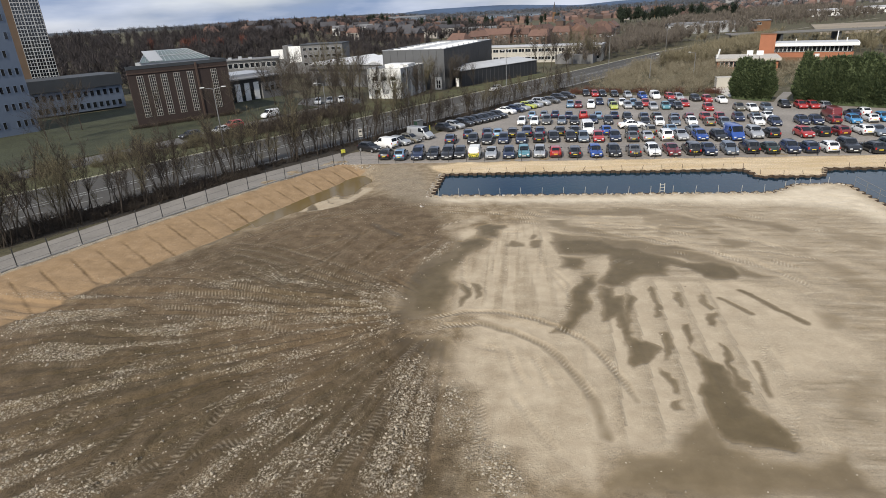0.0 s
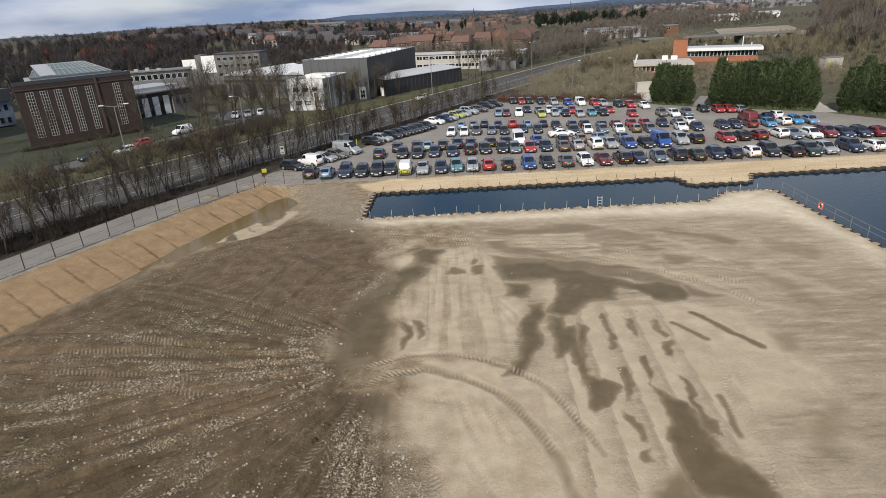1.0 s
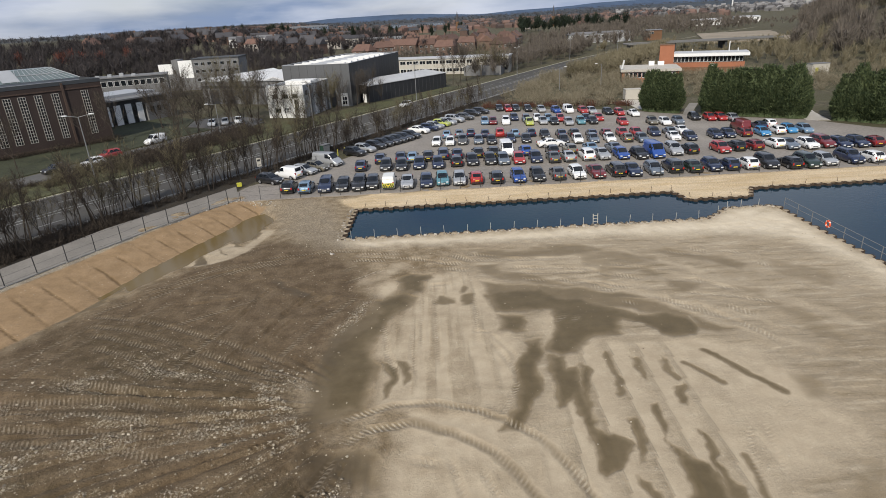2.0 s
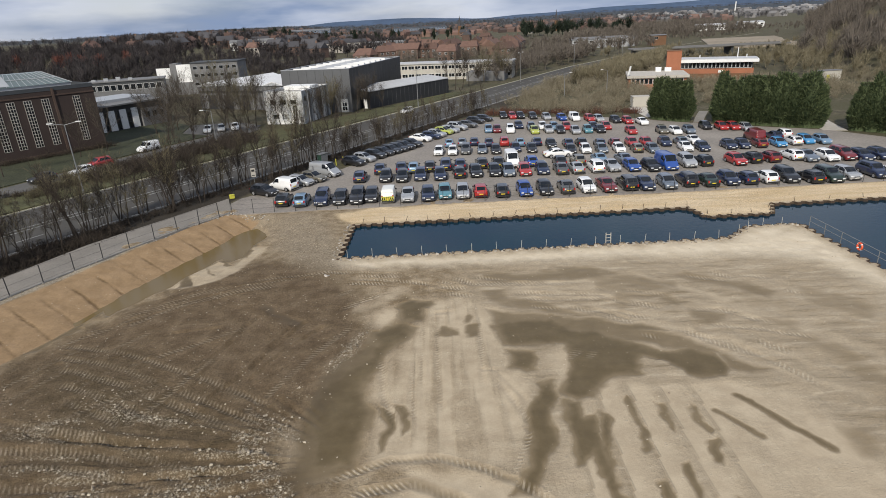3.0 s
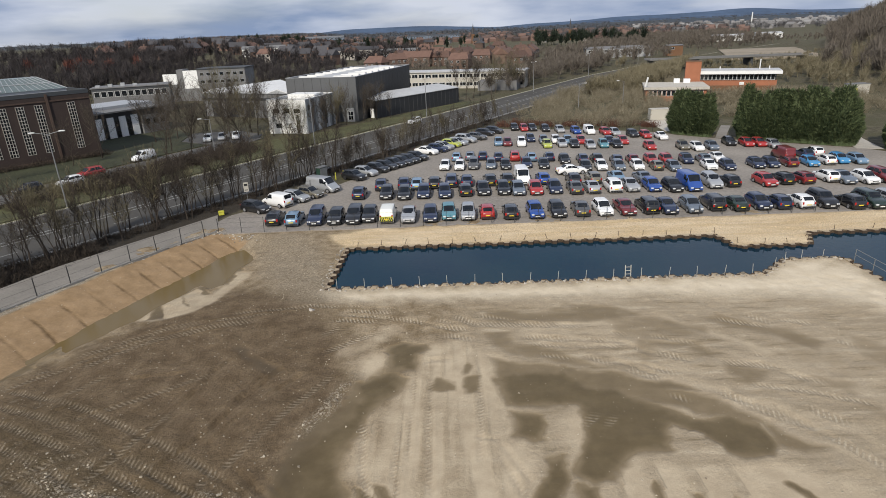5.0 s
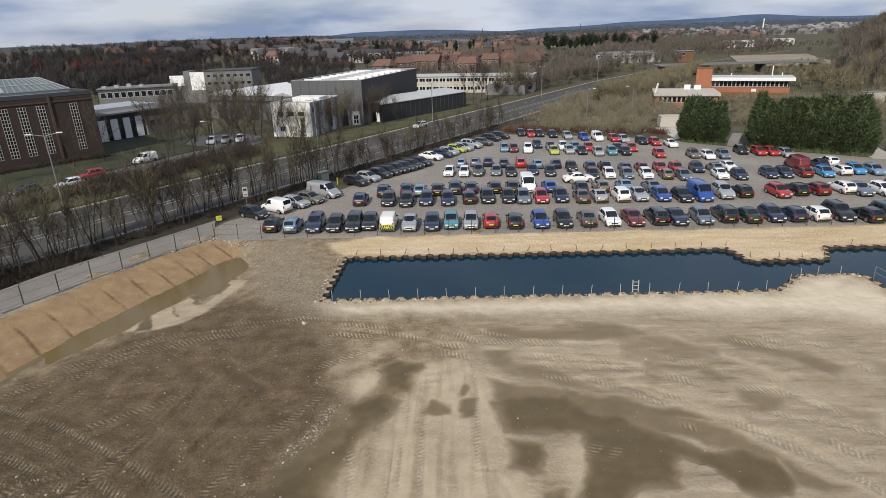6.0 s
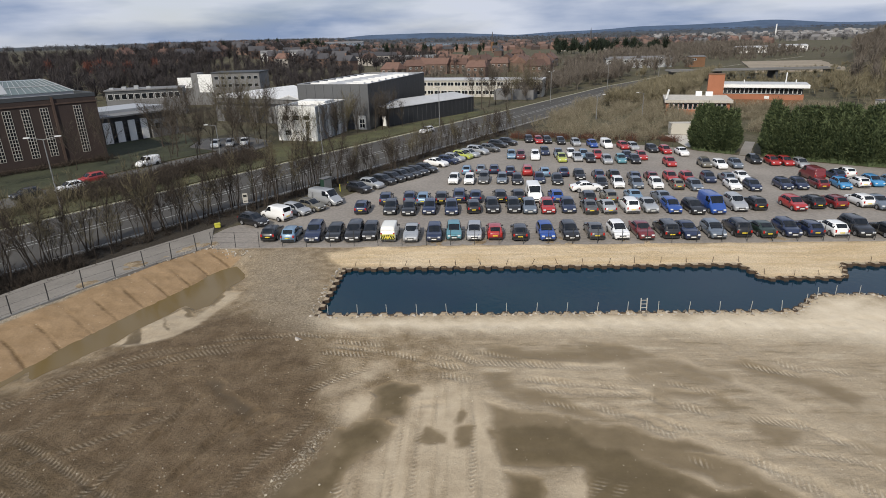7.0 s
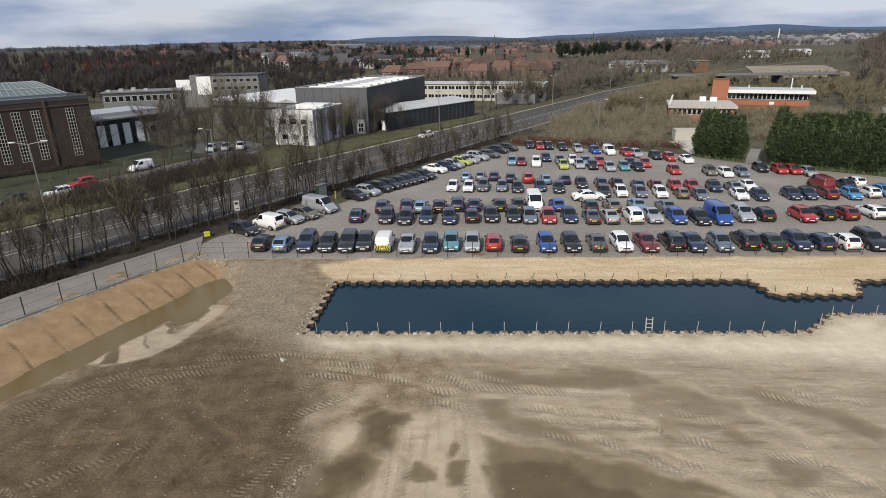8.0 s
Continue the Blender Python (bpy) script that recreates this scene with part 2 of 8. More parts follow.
def lattice(ix, iy, seed):
    h = (ix * 374761393 + iy * 668265263 + seed * 974634777) & 0xFFFFFFFF
    h = ((h ^ (h >> 13)) * 1274126177) & 0xFFFFFFFF
    return ((h ^ (h >> 16)) & 0xFFFF) / 65535.0


def vnoise(x, y, seed=0):
    ix, iy = np.floor(x).astype(np.int64), np.floor(y).astype(np.int64)
    fx, fy = x - ix, y - iy
    fx, fy = fx * fx * (3 - 2 * fx), fy * fy * (3 - 2 * fy)
    a, b = lattice(ix, iy, seed), lattice(ix + 1, iy, seed)
    c, d = lattice(ix, iy + 1, seed), lattice(ix + 1, iy + 1, seed)
    return (a * (1 - fx) + b * fx) * (1 - fy) + (c * (1 - fx) + d * fx) * fy


def fbm(x, y, seed=0, octaves=4):
    v, amp, tot = 0, 1.0, 0
    for o in range(octaves):
        v = v + amp * vnoise(x * 2 ** o, y * 2 ** o, seed + o)
        tot += amp
        amp *= 0.5
    return v / tot


def smooth(t):
    t = np.clip(t, 0, 1)
    return t * t * (3 - 2 * t)


def line_coords(px, py, pts):
    """Distance to a line of points, run along it, and offset to its left."""
    best = np.full(px.shape, 1e9)
    run, side, s0 = np.zeros(px.shape), np.zeros(px.shape), 0.0
    for (ax, ay), (bx, by) in zip(pts, pts[1:]):
        dx, dy = bx - ax, by - ay
        n = math.hypot(dx, dy)
        dx, dy = dx / n, dy / n
        t = np.clip((px - ax) * dx + (py - ay) * dy, 0, n)
        ox, oy = px - ax - t * dx, py - ay - t * dy
        d = np.hypot(ox, oy)
        hit = d < best
        best = np.where(hit, d, best)
        run = np.where(hit, s0 + t, run)
        side = np.where(hit, dx * oy - dy * ox, side)
        s0 += n
    return best, run, side


def inside(px, py, poly):
    ins = np.zeros(px.shape, bool)
    for (ax, ay), (bx, by) in zip(poly, poly[1:] + poly[:1]):
        if ay == by:
            continue
        ins ^= ((ay > py) != (by > py)) & (px < (bx - ax) * (py - ay) / (by - ay) + ax)
    return ins


GX, GY = axis(-47, 38, 0.155, 4600), axis(17, 84, 0.155, 4600)
NX, NY = len(GX), len(GY)
X, Y = np.meshgrid(GX, GY)
X, Y = X.ravel(), Y.ravel()
near = (X > -52) & (X < 110) & (Y > 12) & (Y < 88)
NXP, NYP = X[near], Y[near]
WX = NXP + (fbm(NXP * 0.5, NYP * 0.5, 3) - 0.5) * 1.1 + (fbm(NXP * 2.5, NYP * 2.5, 7) - 0.5) * 0.3
WY = NYP + (fbm(NXP * 0.5, NYP * 0.5, 5) - 0.5) * 1.1 + (fbm(NXP * 2.5, NYP * 2.5, 9) - 0.5) * 0.3
SX, SY = NXP + (WX - NXP) * 0.55, NYP + (WY - NYP) * 0.55
LAYER = {k: np.zeros(NXP.shape) for k in ("light", "wet", "sand", "gravel", "cream", "pale", "brown", "tread", "grey", "tan", "mud")}
RELIEF = np.zeros(NXP.shape)
TRK = np.zeros((len(NXP), 2))


def window(pts, margin):
    xs, ys = [p[0] for p in pts], [p[1] for p in pts]
    return np.nonzero((NXP > min(xs) - margin) & (NXP < max(xs) + margin) & (NYP > min(ys) - margin) & (NYP < max(ys) + margin))[0]


def zone(kind, poly, soft, k=1.0, cut=False):
    w = window(poly, 6)
    x, y = WX[w], WY[w]
    d, _, _ = line_coords(x, y, poly + poly[:1])
    sd = np.where(inside(x, y, poly), d, -d)
    m = k * smooth(sd / soft * 0.5 + 0.5)
    LAYER[kind][w] = LAYER[kind][w] * (1 - m) if cut else np.maximum(LAYER[kind][w], m)


def stain(kind, pts, r, k):
    w = window(pts, r + 3)
    d, _, _ = line_coords(SX[w], SY[w], pts)
    LAYER[kind][w] = np.maximum(LAYER[kind][w], k * smooth((r * 1.55 - d) / (1.15 * r + 0.2)))


def track(pts, wide):
    """Two-sided tread print of a machine: pressed down, with low shoulders."""
    w = window(pts, 2)
    d, s, v = line_coords(NXP[w], NYP[w], pts)
    end = s[d < wide].max() if (d < wide).any() else 1.0
    fade = smooth(np.minimum(s, end - s) / 1.2) * (0.55 + 0.45 * smooth((fbm(NXP[w] * 0.7, NYP[w] * 0.7, 21) - 0.35) / 0.2))
    m = smooth((wide * 0.62 - d) / 0.14) * fade
    TRK[w] = np.where((d < wide * 0.62 + 0.25)[:, None], np.stack([s, v], 1), TRK[w])
    LAYER["tread"][w] = np.where(d < wide * 0.62 + 0.25, m, LAYER["tread"][w])
    RELIEF[w] += -0.05 * m + 0.035 * smooth(1 - np.abs(d - wide * 0.72) / 0.16) * fade


def groove(pts):
    """A long narrow rut with a raised lip."""
    w = window(pts, 2)
    d, s, v = line_coords(NXP[w], NYP[w], pts)
    broken = 0.4 + 0.6 * smooth((fbm(NXP[w] * 0.9, NYP[w] * 0.9, 95) - 0.38) / 0.15)
    RELIEF[w] += broken * (-0.11 * smooth(1 - d / 0.24) + 0.06 * smooth(1 - np.abs(v - 0.32) / 0.2) * (d < 0.6))


zone('brown', [(-50, 14), (-4.5, 14), (-3.5, 22), (-5.0, 28), (-6.6, 33), (-9.5, 38), (-8.6, 44), (-6.8, 51), (-8, 57), (-11, 62), (-15, 65), (-19, 67), (-24.5, 62.5), (-31, 54), (-37, 43), (-50, 36)], 2.0)
zone('brown', [(14, 14), (34, 14), (34, 30), (24, 30), (19, 25), (14, 20)], 3.0)
zone('pale', [(-13.6, 80.0), (-9.3, 81.9), (28, 81.7), (108, 81.2), (108, 75.6), (37, 75.6), (36, 72.4), (28, 72.4), (27, 75.8), (-10.9, 75.9)], 0.6)
zone('cream', [(-10.7, 64.9), (27.3, 65.1), (30.7, 68.1), (34.9, 68.3), (29.8, 60.6), (24.0, 61.4), (18.4, 62.0), (8.6, 62.3), (-3.6, 62.8), (-9.4, 63.0)], 1.6)
zone('cream', [(28.5, 66.2), (35.7, 67.5), (35.8, 49.7), (33.8, 46.9), (33.9, 53.3), (31.9, 59.2), (27.1, 62.4), (25.4, 64.0)], 2.0)
stain('grey', [(-18.3, 78.6), (-15.2, 70.7), (-12.4, 64.7)], 3.2, 0.9)
stain('grey', [(-21.7, 80.2), (-17.5, 73.2)], 2.0, 0.7)
stain('gravel', [(-6.5, 29.1), (-6.1, 24.8), (-6.3, 21.0)], 1.5, 1.0)
stain('gravel', [(-4.2, 27.0), (-2.9, 23.3), (-1.4, 20.7)], 1.3, 0.8)
stain('gravel', [(-12.8, 39.6), (-9.6, 35.2)], 0.6, 0.9)
stain('gravel', [(-15.0, 30.6), (-15.0, 26.9), (-14.9, 24.3)], 1.0, 0.6)
stain('gravel', [(-6.5, 52.0), (-7.8, 48.8), (-8.9, 45.5)], 0.6, 0.8)
stain('gravel', [(-25.5, 83.6), (-25.4, 81.9)], 0.9, 1.0)
stain('gravel', [(-26.1, 28.1), (-23.8, 29.5), (-24.7, 32.3)], 1.2, 0.5)
stain('gravel', [(-12.4, 41.4), (-9.7, 39.7)], 0.8, 0.5)
stain('gravel', [(-28.9, 39.2), (-23.0, 42.6), (-17.2, 41.6)], 0.7, 0.5)
stain('gravel', [(-11.3, 19.2), (-9.6, 22.8)], 0.8, 0.6)
track([(-7.7, 35.5), (-6.4, 36.2), (-4.3, 37.0), (-1.9, 37.0), (0.5, 36.0), (2.1, 35.0), (3.6, 33.5), (4.7, 31.2), (5.4, 29.2), (5.9, 27.1)], 0.5)
track([(-7.4, 33.6), (-5.6, 34.9), (-3.2, 35.3), (-0.9, 34.2), (1.2, 32.5), (2.4, 30.3), (3.2, 28.3), (3.7, 26.8)], 0.55)
track([(-3.7, 32.5), (-1.3, 31.8)], 0.6)
track([(-1.3, 33.0), (-0.8, 30.2), (-0.1, 27.8)], 0.45)
track([(0.2, 31.9), (0.9, 29.6), (1.4, 27.3)], 0.45)
track([(2.1, 44.9), (3.4, 41.8), (3.1, 38.2), (1.8, 35.3)], 0.4)
track([(15.1, 33.9), (14.0, 31.5), (13.2, 28.9)], 0.4)
track([(15.8, 34.1), (15.2, 31.4), (14.6, 29.2)], 0.4)
track([(14.4, 27.7), (13.8, 26.0)], 0.5)
track([(-30.9, 39.9), (-23.1, 39.3), (-17.7, 38.0), (-13.8, 35.5)], 0.55)
track([(-30.0, 38.7), (-22.3, 37.9), (-17.1, 36.4), (-14.2, 34.8)], 0.5)
track([(-28.2, 35.9), (-20.8, 34.8), (-16.0, 33.5)], 0.55)
track([(-28.4, 42.2), (-21.7, 40.4), (-14.9, 37.1)], 0.5)
track([(-29.0, 37.1), (-22.3, 36.4), (-16.6, 35.0)], 0.5)
track([(-31.7, 41.1), (-29.2, 45.0), (-26.6, 49.1), (-23.4, 52.9)], 0.5)
track([(-33.3, 43.5), (-30.6, 47.3), (-28.1, 51.4)], 0.5)
track([(-21.9, 18.5), (-18.0, 21.1), (-15.0, 22.4), (-12.7, 23.7)], 0.55)
track([(-30.9, 29.1), (-28.7, 28.9)], 0.5)
track([(-9.6, 19.0), (-8.4, 22.9), (-7.6, 27.3)], 0.5)
track([(-11.7, 18.9), (-10.4, 23.2), (-8.6, 29.0), (-7.2, 33.0)], 0.5)
track([(-18.4, 18.4), (-17.8, 22.3), (-16.8, 26.2), (-16.2, 29.8)], 0.5)
track([(-21.9, 18.8), (-21.4, 23.9), (-20.5, 27.2)], 0.45)
track([(-7.6, 19.5), (-6.9, 22.6), (-6.8, 26.8)], 0.5)
track([(-26.8, 20.8), (-25.8, 24.6), (-25.5, 30.8)], 0.45)
track([(-2.6, 27.0), (-2.4, 24.2), (-2.8, 21.3)], 0.6)
track([(-1.0, 27.7), (0.2, 24.8), (1.8, 22.0)], 0.5)
track([(13.8, 27.0), (12.9, 23.9)], 0.5)
track([(13.7, 24.8), (14.8, 23.6)], 0.5)
track([(-7.4, 61.5), (-3.7, 60.9)], 0.6)
track([(-1.6, 59.3), (0.7, 57.7)], 0.6)
track([(1.4, 59.9), (4.3, 58.5), (7.8, 57.1)], 0.6)
track([(4.9, 56.0), (8.9, 55.4), (11.7, 54.8), (13.8, 52.4)], 0.55)
track([(19.3, 57.9), (21.0, 57.0), (23.2, 56.0)], 0.55)
track([(23.6, 57.3), (26.5, 56.0)], 0.55)
track([(-27.8, 55.7), (-24.0, 58.3), (-19.0, 60.1), (-14.3, 61.2)], 0.6)
track([(-2.5, 53.2), (0.4, 53.2)], 0.6)
track([(10.1, 52.4), (12.4, 51.7), (13.5, 50.8)], 0.55)
track([(-8.9, 60.6), (-3.9, 59.3), (0.7, 57.2)], 0.55)
track([(-18.4, 61.4), (-11.7, 62.3), (-6.6, 61.4)], 0.5)
track([(-26.8, 54.4), (-24.3, 57.1), (-19.4, 59.3)], 0.5)
track([(15.5, 48.4), (18.2, 46.9), (19.8, 44.1), (21.2, 41.2)], 0.55)
track([(17.6, 49.2), (21.3, 48.1), (24.3, 46.5)], 0.5)
track([(5.1, 55.0), (8.7, 54.3), (11.9, 54.3)], 0.55)
track([(9.9, 52.8), (13.1, 50.5)], 0.55)
track([(14.2, 52.8), (16.1, 51.7)], 0.5)
track([(-5.5, 46.9), (-5.1, 42.9), (-4.2, 40.0)], 0.45)
track([(-3.1, 48.5), (-3.4, 42.8), (-3.0, 39.6)], 0.4)
track([(2.0, 43.8), (2.9, 41.2), (3.3, 39.2)], 0.45)
track([(0.5, 45.3), (2.7, 44.7)], 0.4)
track([(-2.6, 51.7), (-2.8, 46.7), (-2.7, 42.7)], 0.4)
track([(-1.6, 51.6), (-1.7, 45.6), (-1.5, 40.2)], 0.4)
track([(1.7, 52.9), (1.3, 46.4), (1.0, 42.5)], 0.4)
track([(-26.0, 44.5), (-24.3, 47.0), (-20.4, 49.6), (-16.0, 52.7)], 0.5)
track([(-14.5, 40.2), (-12.3, 43.8), (-10.2, 48.3), (-8.0, 52.1)], 0.5)
track([(-30.0, 50.3), (-23.5, 47.5), (-17.4, 44.0), (-11.8, 40.4)], 0.55)
track([(-28.7, 48.4), (-22.7, 45.6), (-17.4, 42.7), (-13.3, 40.1)], 0.55)
track([(-27.1, 46.1), (-21.9, 43.6), (-17.0, 40.7)], 0.55)
track([(-30.7, 52.3), (-23.5, 49.2), (-16.8, 45.5), (-11.9, 42.4)], 0.5)
track([(-25.6, 44.1), (-21.9, 42.1), (-19.4, 40.4)], 0.5)
track([(-30.0, 53.8), (-26.3, 55.8), (-22.0, 57.6), (-17.4, 59.6)], 0.5)
track([(-31.1, 51.8), (-28.8, 53.7), (-26.0, 56.0), (-22.4, 58.6)], 0.55)
track([(-20.3, 40.5), (-19.1, 43.7), (-17.1, 48.8)], 0.5)
track([(-24.3, 42.2), (-22.0, 44.3), (-19.5, 45.6)], 0.5)
zone('tan', [(1, 61.5), (12, 63), (35, 64), (36, 18), (16, 14), (6, 22), (1.5, 36), (0, 50)], 3.0)
# pale silt: the tongue, the graded field and small islands
zone('light', [(-2.2, 55.5), (0.9, 55.5), (2.2, 53.8), (2.7, 50.9), (3.2, 47.7), (2.7, 44.7), (4.2, 43.7), (3.9, 41.6), (3.2, 39.1), (2.4, 36.0), (-5.5, 36.5), (-5.7, 38.1), (-5.6, 40.2), (-5.3, 41.7), (-6.4, 42.4), (-6.1, 44.9), (-5.3, 45.5), (-5.0, 47.3), (-4.3, 48.2), (-3.2, 50.3), (-2.6, 53.1)], 0.9)
zone('light', [(-3.5, 36.3), (2.2, 35.3), (4.0, 34.2), (5.5, 40.1), (5.5, 46.6), (7.5, 47.8), (6.9, 41.6), (8.9, 43.4), (11.8, 42.8), (15.9, 42.5), (19.3, 40.9), (20.1, 38.3), (20.6, 34.2), (20.6, 31.6), (17.6, 30.6), (14.4, 28.5), (14.7, 26.6), (14.6, 24.0), (13.6, 24.0), (13.4, 26.1), (11.2, 27.9), (9.5, 27.0), (7.3, 24.0), (5.8, 23.1), (3.9, 22.9), (3.1, 20.7), (1.3, 20.9), (-0.2, 21.2), (-0.9, 22.6), (-2.2, 22.9), (-2.7, 27.6), (-4.4, 28.1), (-4.8, 31.7), (-3.9, 33.2)], 1.0)
zone('light', [(5.3, 35.8), (7.6, 40.6), (9.5, 43.3), (12.1, 42.1), (15.8, 41.1), (18.4, 40.7), (19.3, 39.2), (19.0, 36.7), (18.5, 34.9)], 1.0)
zone('light', [(-6.8, 53.3), (-6.1, 54.6), (-4.8, 54.2), (-4.4, 52.5), (-4.9, 51.5), (-6.4, 51.7)], 0.9)
zone('light', [(-11.1, 40.2), (-10.0, 40.8), (-9.2, 39.2), (-9.0, 37.5), (-10.0, 37.2), (-10.8, 38.5)], 1.2, 0.45)
# wet hollows and standing damp
zone('wet', [(-4.6, 53.3), (-4.0, 55.5), (-2.7, 54.9), (-2.7, 52.3), (-3.9, 51.5), (-3.2, 50.7), (-4.3, 48.6), (-5.2, 47.3), (-5.8, 45.4), (-6.1, 44.9), (-6.4, 42.4), (-6.0, 41.7), (-5.7, 41.1), (-5.8, 39.8), (-5.9, 37.3), (-5.8, 36.5), (-8.5, 36.7), (-8.9, 37.9), (-8.9, 40.0), (-9.8, 41.5), (-9.4, 44.0), (-7.9, 45.6), (-6.7, 47.4), (-6.2, 48.8), (-6.7, 51.0), (-5.4, 50.8), (-4.3, 51.6)], 0.8)
zone('wet', [(-9.3, 45.2), (-7.3, 49.1), (-4.4, 52.7), (-4.7, 49.1), (-6.3, 45.2), (-5.7, 37.5), (-6.6, 36.2), (-8.5, 35.7), (-8.8, 33.7), (-5.4, 33.1), (-4.7, 30.4), (-6.5, 30.3), (-8.4, 30.9), (-9.2, 33.0), (-9.8, 37.8), (-9.9, 41.8)], 1.2, 0.8)
zone('wet', [(2.4, 50.9), (7.3, 50.0), (9.5, 49.4), (11.6, 47.4), (13.0, 46.3), (15.3, 46.4), (16.6, 45.4), (16.8, 43.9), (15.9, 42.9), (14.5, 42.7), (13.4, 43.2), (13.1, 44.3), (12.1, 45.2), (11.1, 43.5), (9.4, 43.4), (8.5, 42.5), (7.6, 41.3), (6.5, 41.1), (5.7, 42.0), (6.1, 43.8), (6.5, 44.4), (6.9, 47.5), (5.3, 47.7), (4.0, 47.8), (3.1, 47.9), (2.7, 49.2)], 0.7)
zone('wet', [(3.0, 47.2), (5.0, 47.0), (4.8, 45.1), (5.6, 44.5), (4.3, 44.3), (2.9, 45.0)], 0.7)
zone('wet', [(2.3, 53.5), (6.0, 51.8), (9.7, 50.2), (14.5, 48.2), (17.4, 45.5), (19.3, 43.3), (18.0, 42.8), (16.4, 43.5), (16.6, 45.3), (11.5, 47.2), (7.3, 50.0), (2.6, 50.5)], 0.8, 0.75)
zone('wet', [(4.5, 43.1), (5.4, 43.6), (5.5, 41.7), (5.1, 40.8), (4.4, 37.4), (3.8, 35.9), (2.6, 35.9), (3.3, 39.1), (3.7, 40.9)], 0.5)
zone('wet', [(5.1, 43.1), (4.3, 37.4), (2.9, 34.2), (1.6, 34.1), (2.7, 36.5), (3.6, 41.0), (4.4, 43.1)], 0.5)
zone('wet', [(5.6, 41.5), (6.6, 41.1), (6.4, 39.7), (7.2, 39.9), (7.2, 38.8), (7.0, 37.2), (6.4, 36.5), (5.9, 36.1), (5.5, 35.7), (5.3, 35.8), (5.3, 37.7)], 0.5)
zone('wet', [(7.4, 40.1), (8.1, 39.2), (7.7, 37.9), (7.2, 35.6), (6.8, 35.7), (7.2, 38.4)], 0.4)
zone('wet', [(9.3, 40.9), (9.4, 40.0), (9.2, 38.9), (9.0, 39.3)], 0.4, 0.9)
zone('wet', [(9.0, 38.5), (9.1, 37.2), (9.2, 36.6), (8.8, 36.4)], 0.4, 0.9)
zone('wet', [(11.0, 40.5), (11.1, 39.4), (10.9, 38.5), (10.7, 38.5)], 0.4, 0.9)
zone('wet', [(12.5, 40.0), (12.7, 38.6), (12.4, 38.2), (12.3, 38.6)], 0.4, 0.9)
zone('wet', [(6.5, 39.7), (7.2, 39.7), (7.2, 36.6), (6.9, 33.8), (8.3, 32.3), (7.7, 31.3), (6.5, 30.1), (6.1, 30.6), (6.4, 33.6), (6.3, 36.6)], 0.35, 0.95)
zone('wet', [(9.4, 41.6), (9.8, 41.0), (9.2, 36.7), (8.7, 36.3)], 0.3, 0.9)
zone('wet', [(8.5, 34.5), (9.3, 34.6), (8.8, 31.6), (8.3, 31.0)], 0.3, 0.9)
zone('wet', [(8.1, 30.7), (8.6, 30.2), (8.2, 28.1), (7.8, 28.1)], 0.3, 0.9)
zone('wet', [(7.7, 27.4), (8.3, 27.7), (8.1, 26.6), (7.6, 26.5)], 0.3, 0.9)
zone('wet', [(11.0, 40.7), (11.4, 40.1), (10.9, 38.0), (10.7, 38.3)], 0.3, 0.9)
zone('wet', [(10.4, 35.7), (11.1, 35.8), (10.8, 33.6), (10.2, 32.8)], 0.3, 0.9)
zone('wet', [(12.7, 40.7), (12.9, 39.4), (12.8, 37.8), (12.4, 38.1)], 0.3, 0.9)
zone('wet', [(12.3, 37.4), (13.0, 37.4), (12.5, 35.1), (12.0, 35.4)], 0.3, 0.9)
zone('wet', [(11.9, 33.6), (12.4, 33.0), (12.2, 31.2), (11.9, 29.8), (12.4, 29.0), (11.8, 27.8), (11.3, 28.3), (11.5, 30.6)], 0.3, 0.9)
zone('wet', [(10.1, 32.7), (10.7, 31.3), (11.5, 30.7), (11.4, 28.4), (11.5, 26.9), (12.3, 26.0), (13.2, 24.8), (12.8, 23.5), (10.7, 23.7), (9.8, 24.1), (9.3, 24.5), (9.3, 26.7), (9.8, 29.9)], 0.4)
zone('wet', [(4.9, 22.8), (6.9, 23.3), (7.6, 24.6), (9.3, 26.3), (9.8, 24.1), (10.9, 23.0), (12.6, 22.8), (15.1, 24.1), (14.8, 22.2), (15.0, 20.8), (1.5, 19.8), (1.7, 20.6), (3.1, 20.3)], 1.2, 0.8)
zone('wet', [(17.0, 29.2), (20.5, 31.0), (17.5, 25.5), (15.9, 25.8), (15.8, 27.1)], 1.6, 0.55)
stain('wet', [(15.7, 40.8), (18.3, 36.2)], 0.38, 1.0)
stain('wet', [(13.8, 39.8), (15.3, 37.3)], 0.32, 0.9)
stain('wet', [(13.6, 31.3), (13.1, 28.0)], 0.35, 0.8)
zone('wet', [(-5.6, 41.7), (-4.6, 41.1), (-4.3, 39.7), (-4.6, 38.0), (-4.9, 37.7), (-4.9, 39.7)], 0.35)
zone('wet', [(-4.5, 41.9), (-3.7, 41.7), (-3.4, 39.6), (-3.8, 39.1), (-4.3, 40.8)], 0.35, 0.9)
zone('wet', [(-16.5, 55.3), (-16.1, 56.4), (-14.4, 54.8), (-12.6, 53.7), (-11.2, 52.7), (-11.6, 51.6), (-13.2, 52.6), (-14.8, 53.6)], 0.8, 0.6)
zone('wet', [(-5.1, 54.5), (-3.9, 55.7), (-2.2, 55.4), (-1.9, 54.6), (-2.7, 53.8), (-2.5, 51.8), (-3.4, 51.8), (-4.4, 53.0), (-4.7, 54.0)], 0.6)
zone('wet', [(-6.5, 50.4), (-5.5, 51.5), (-4.0, 51.8), (-3.8, 50.4), (-4.0, 49.6), (-5.2, 48.3), (-6.0, 48.3)], 0.6)
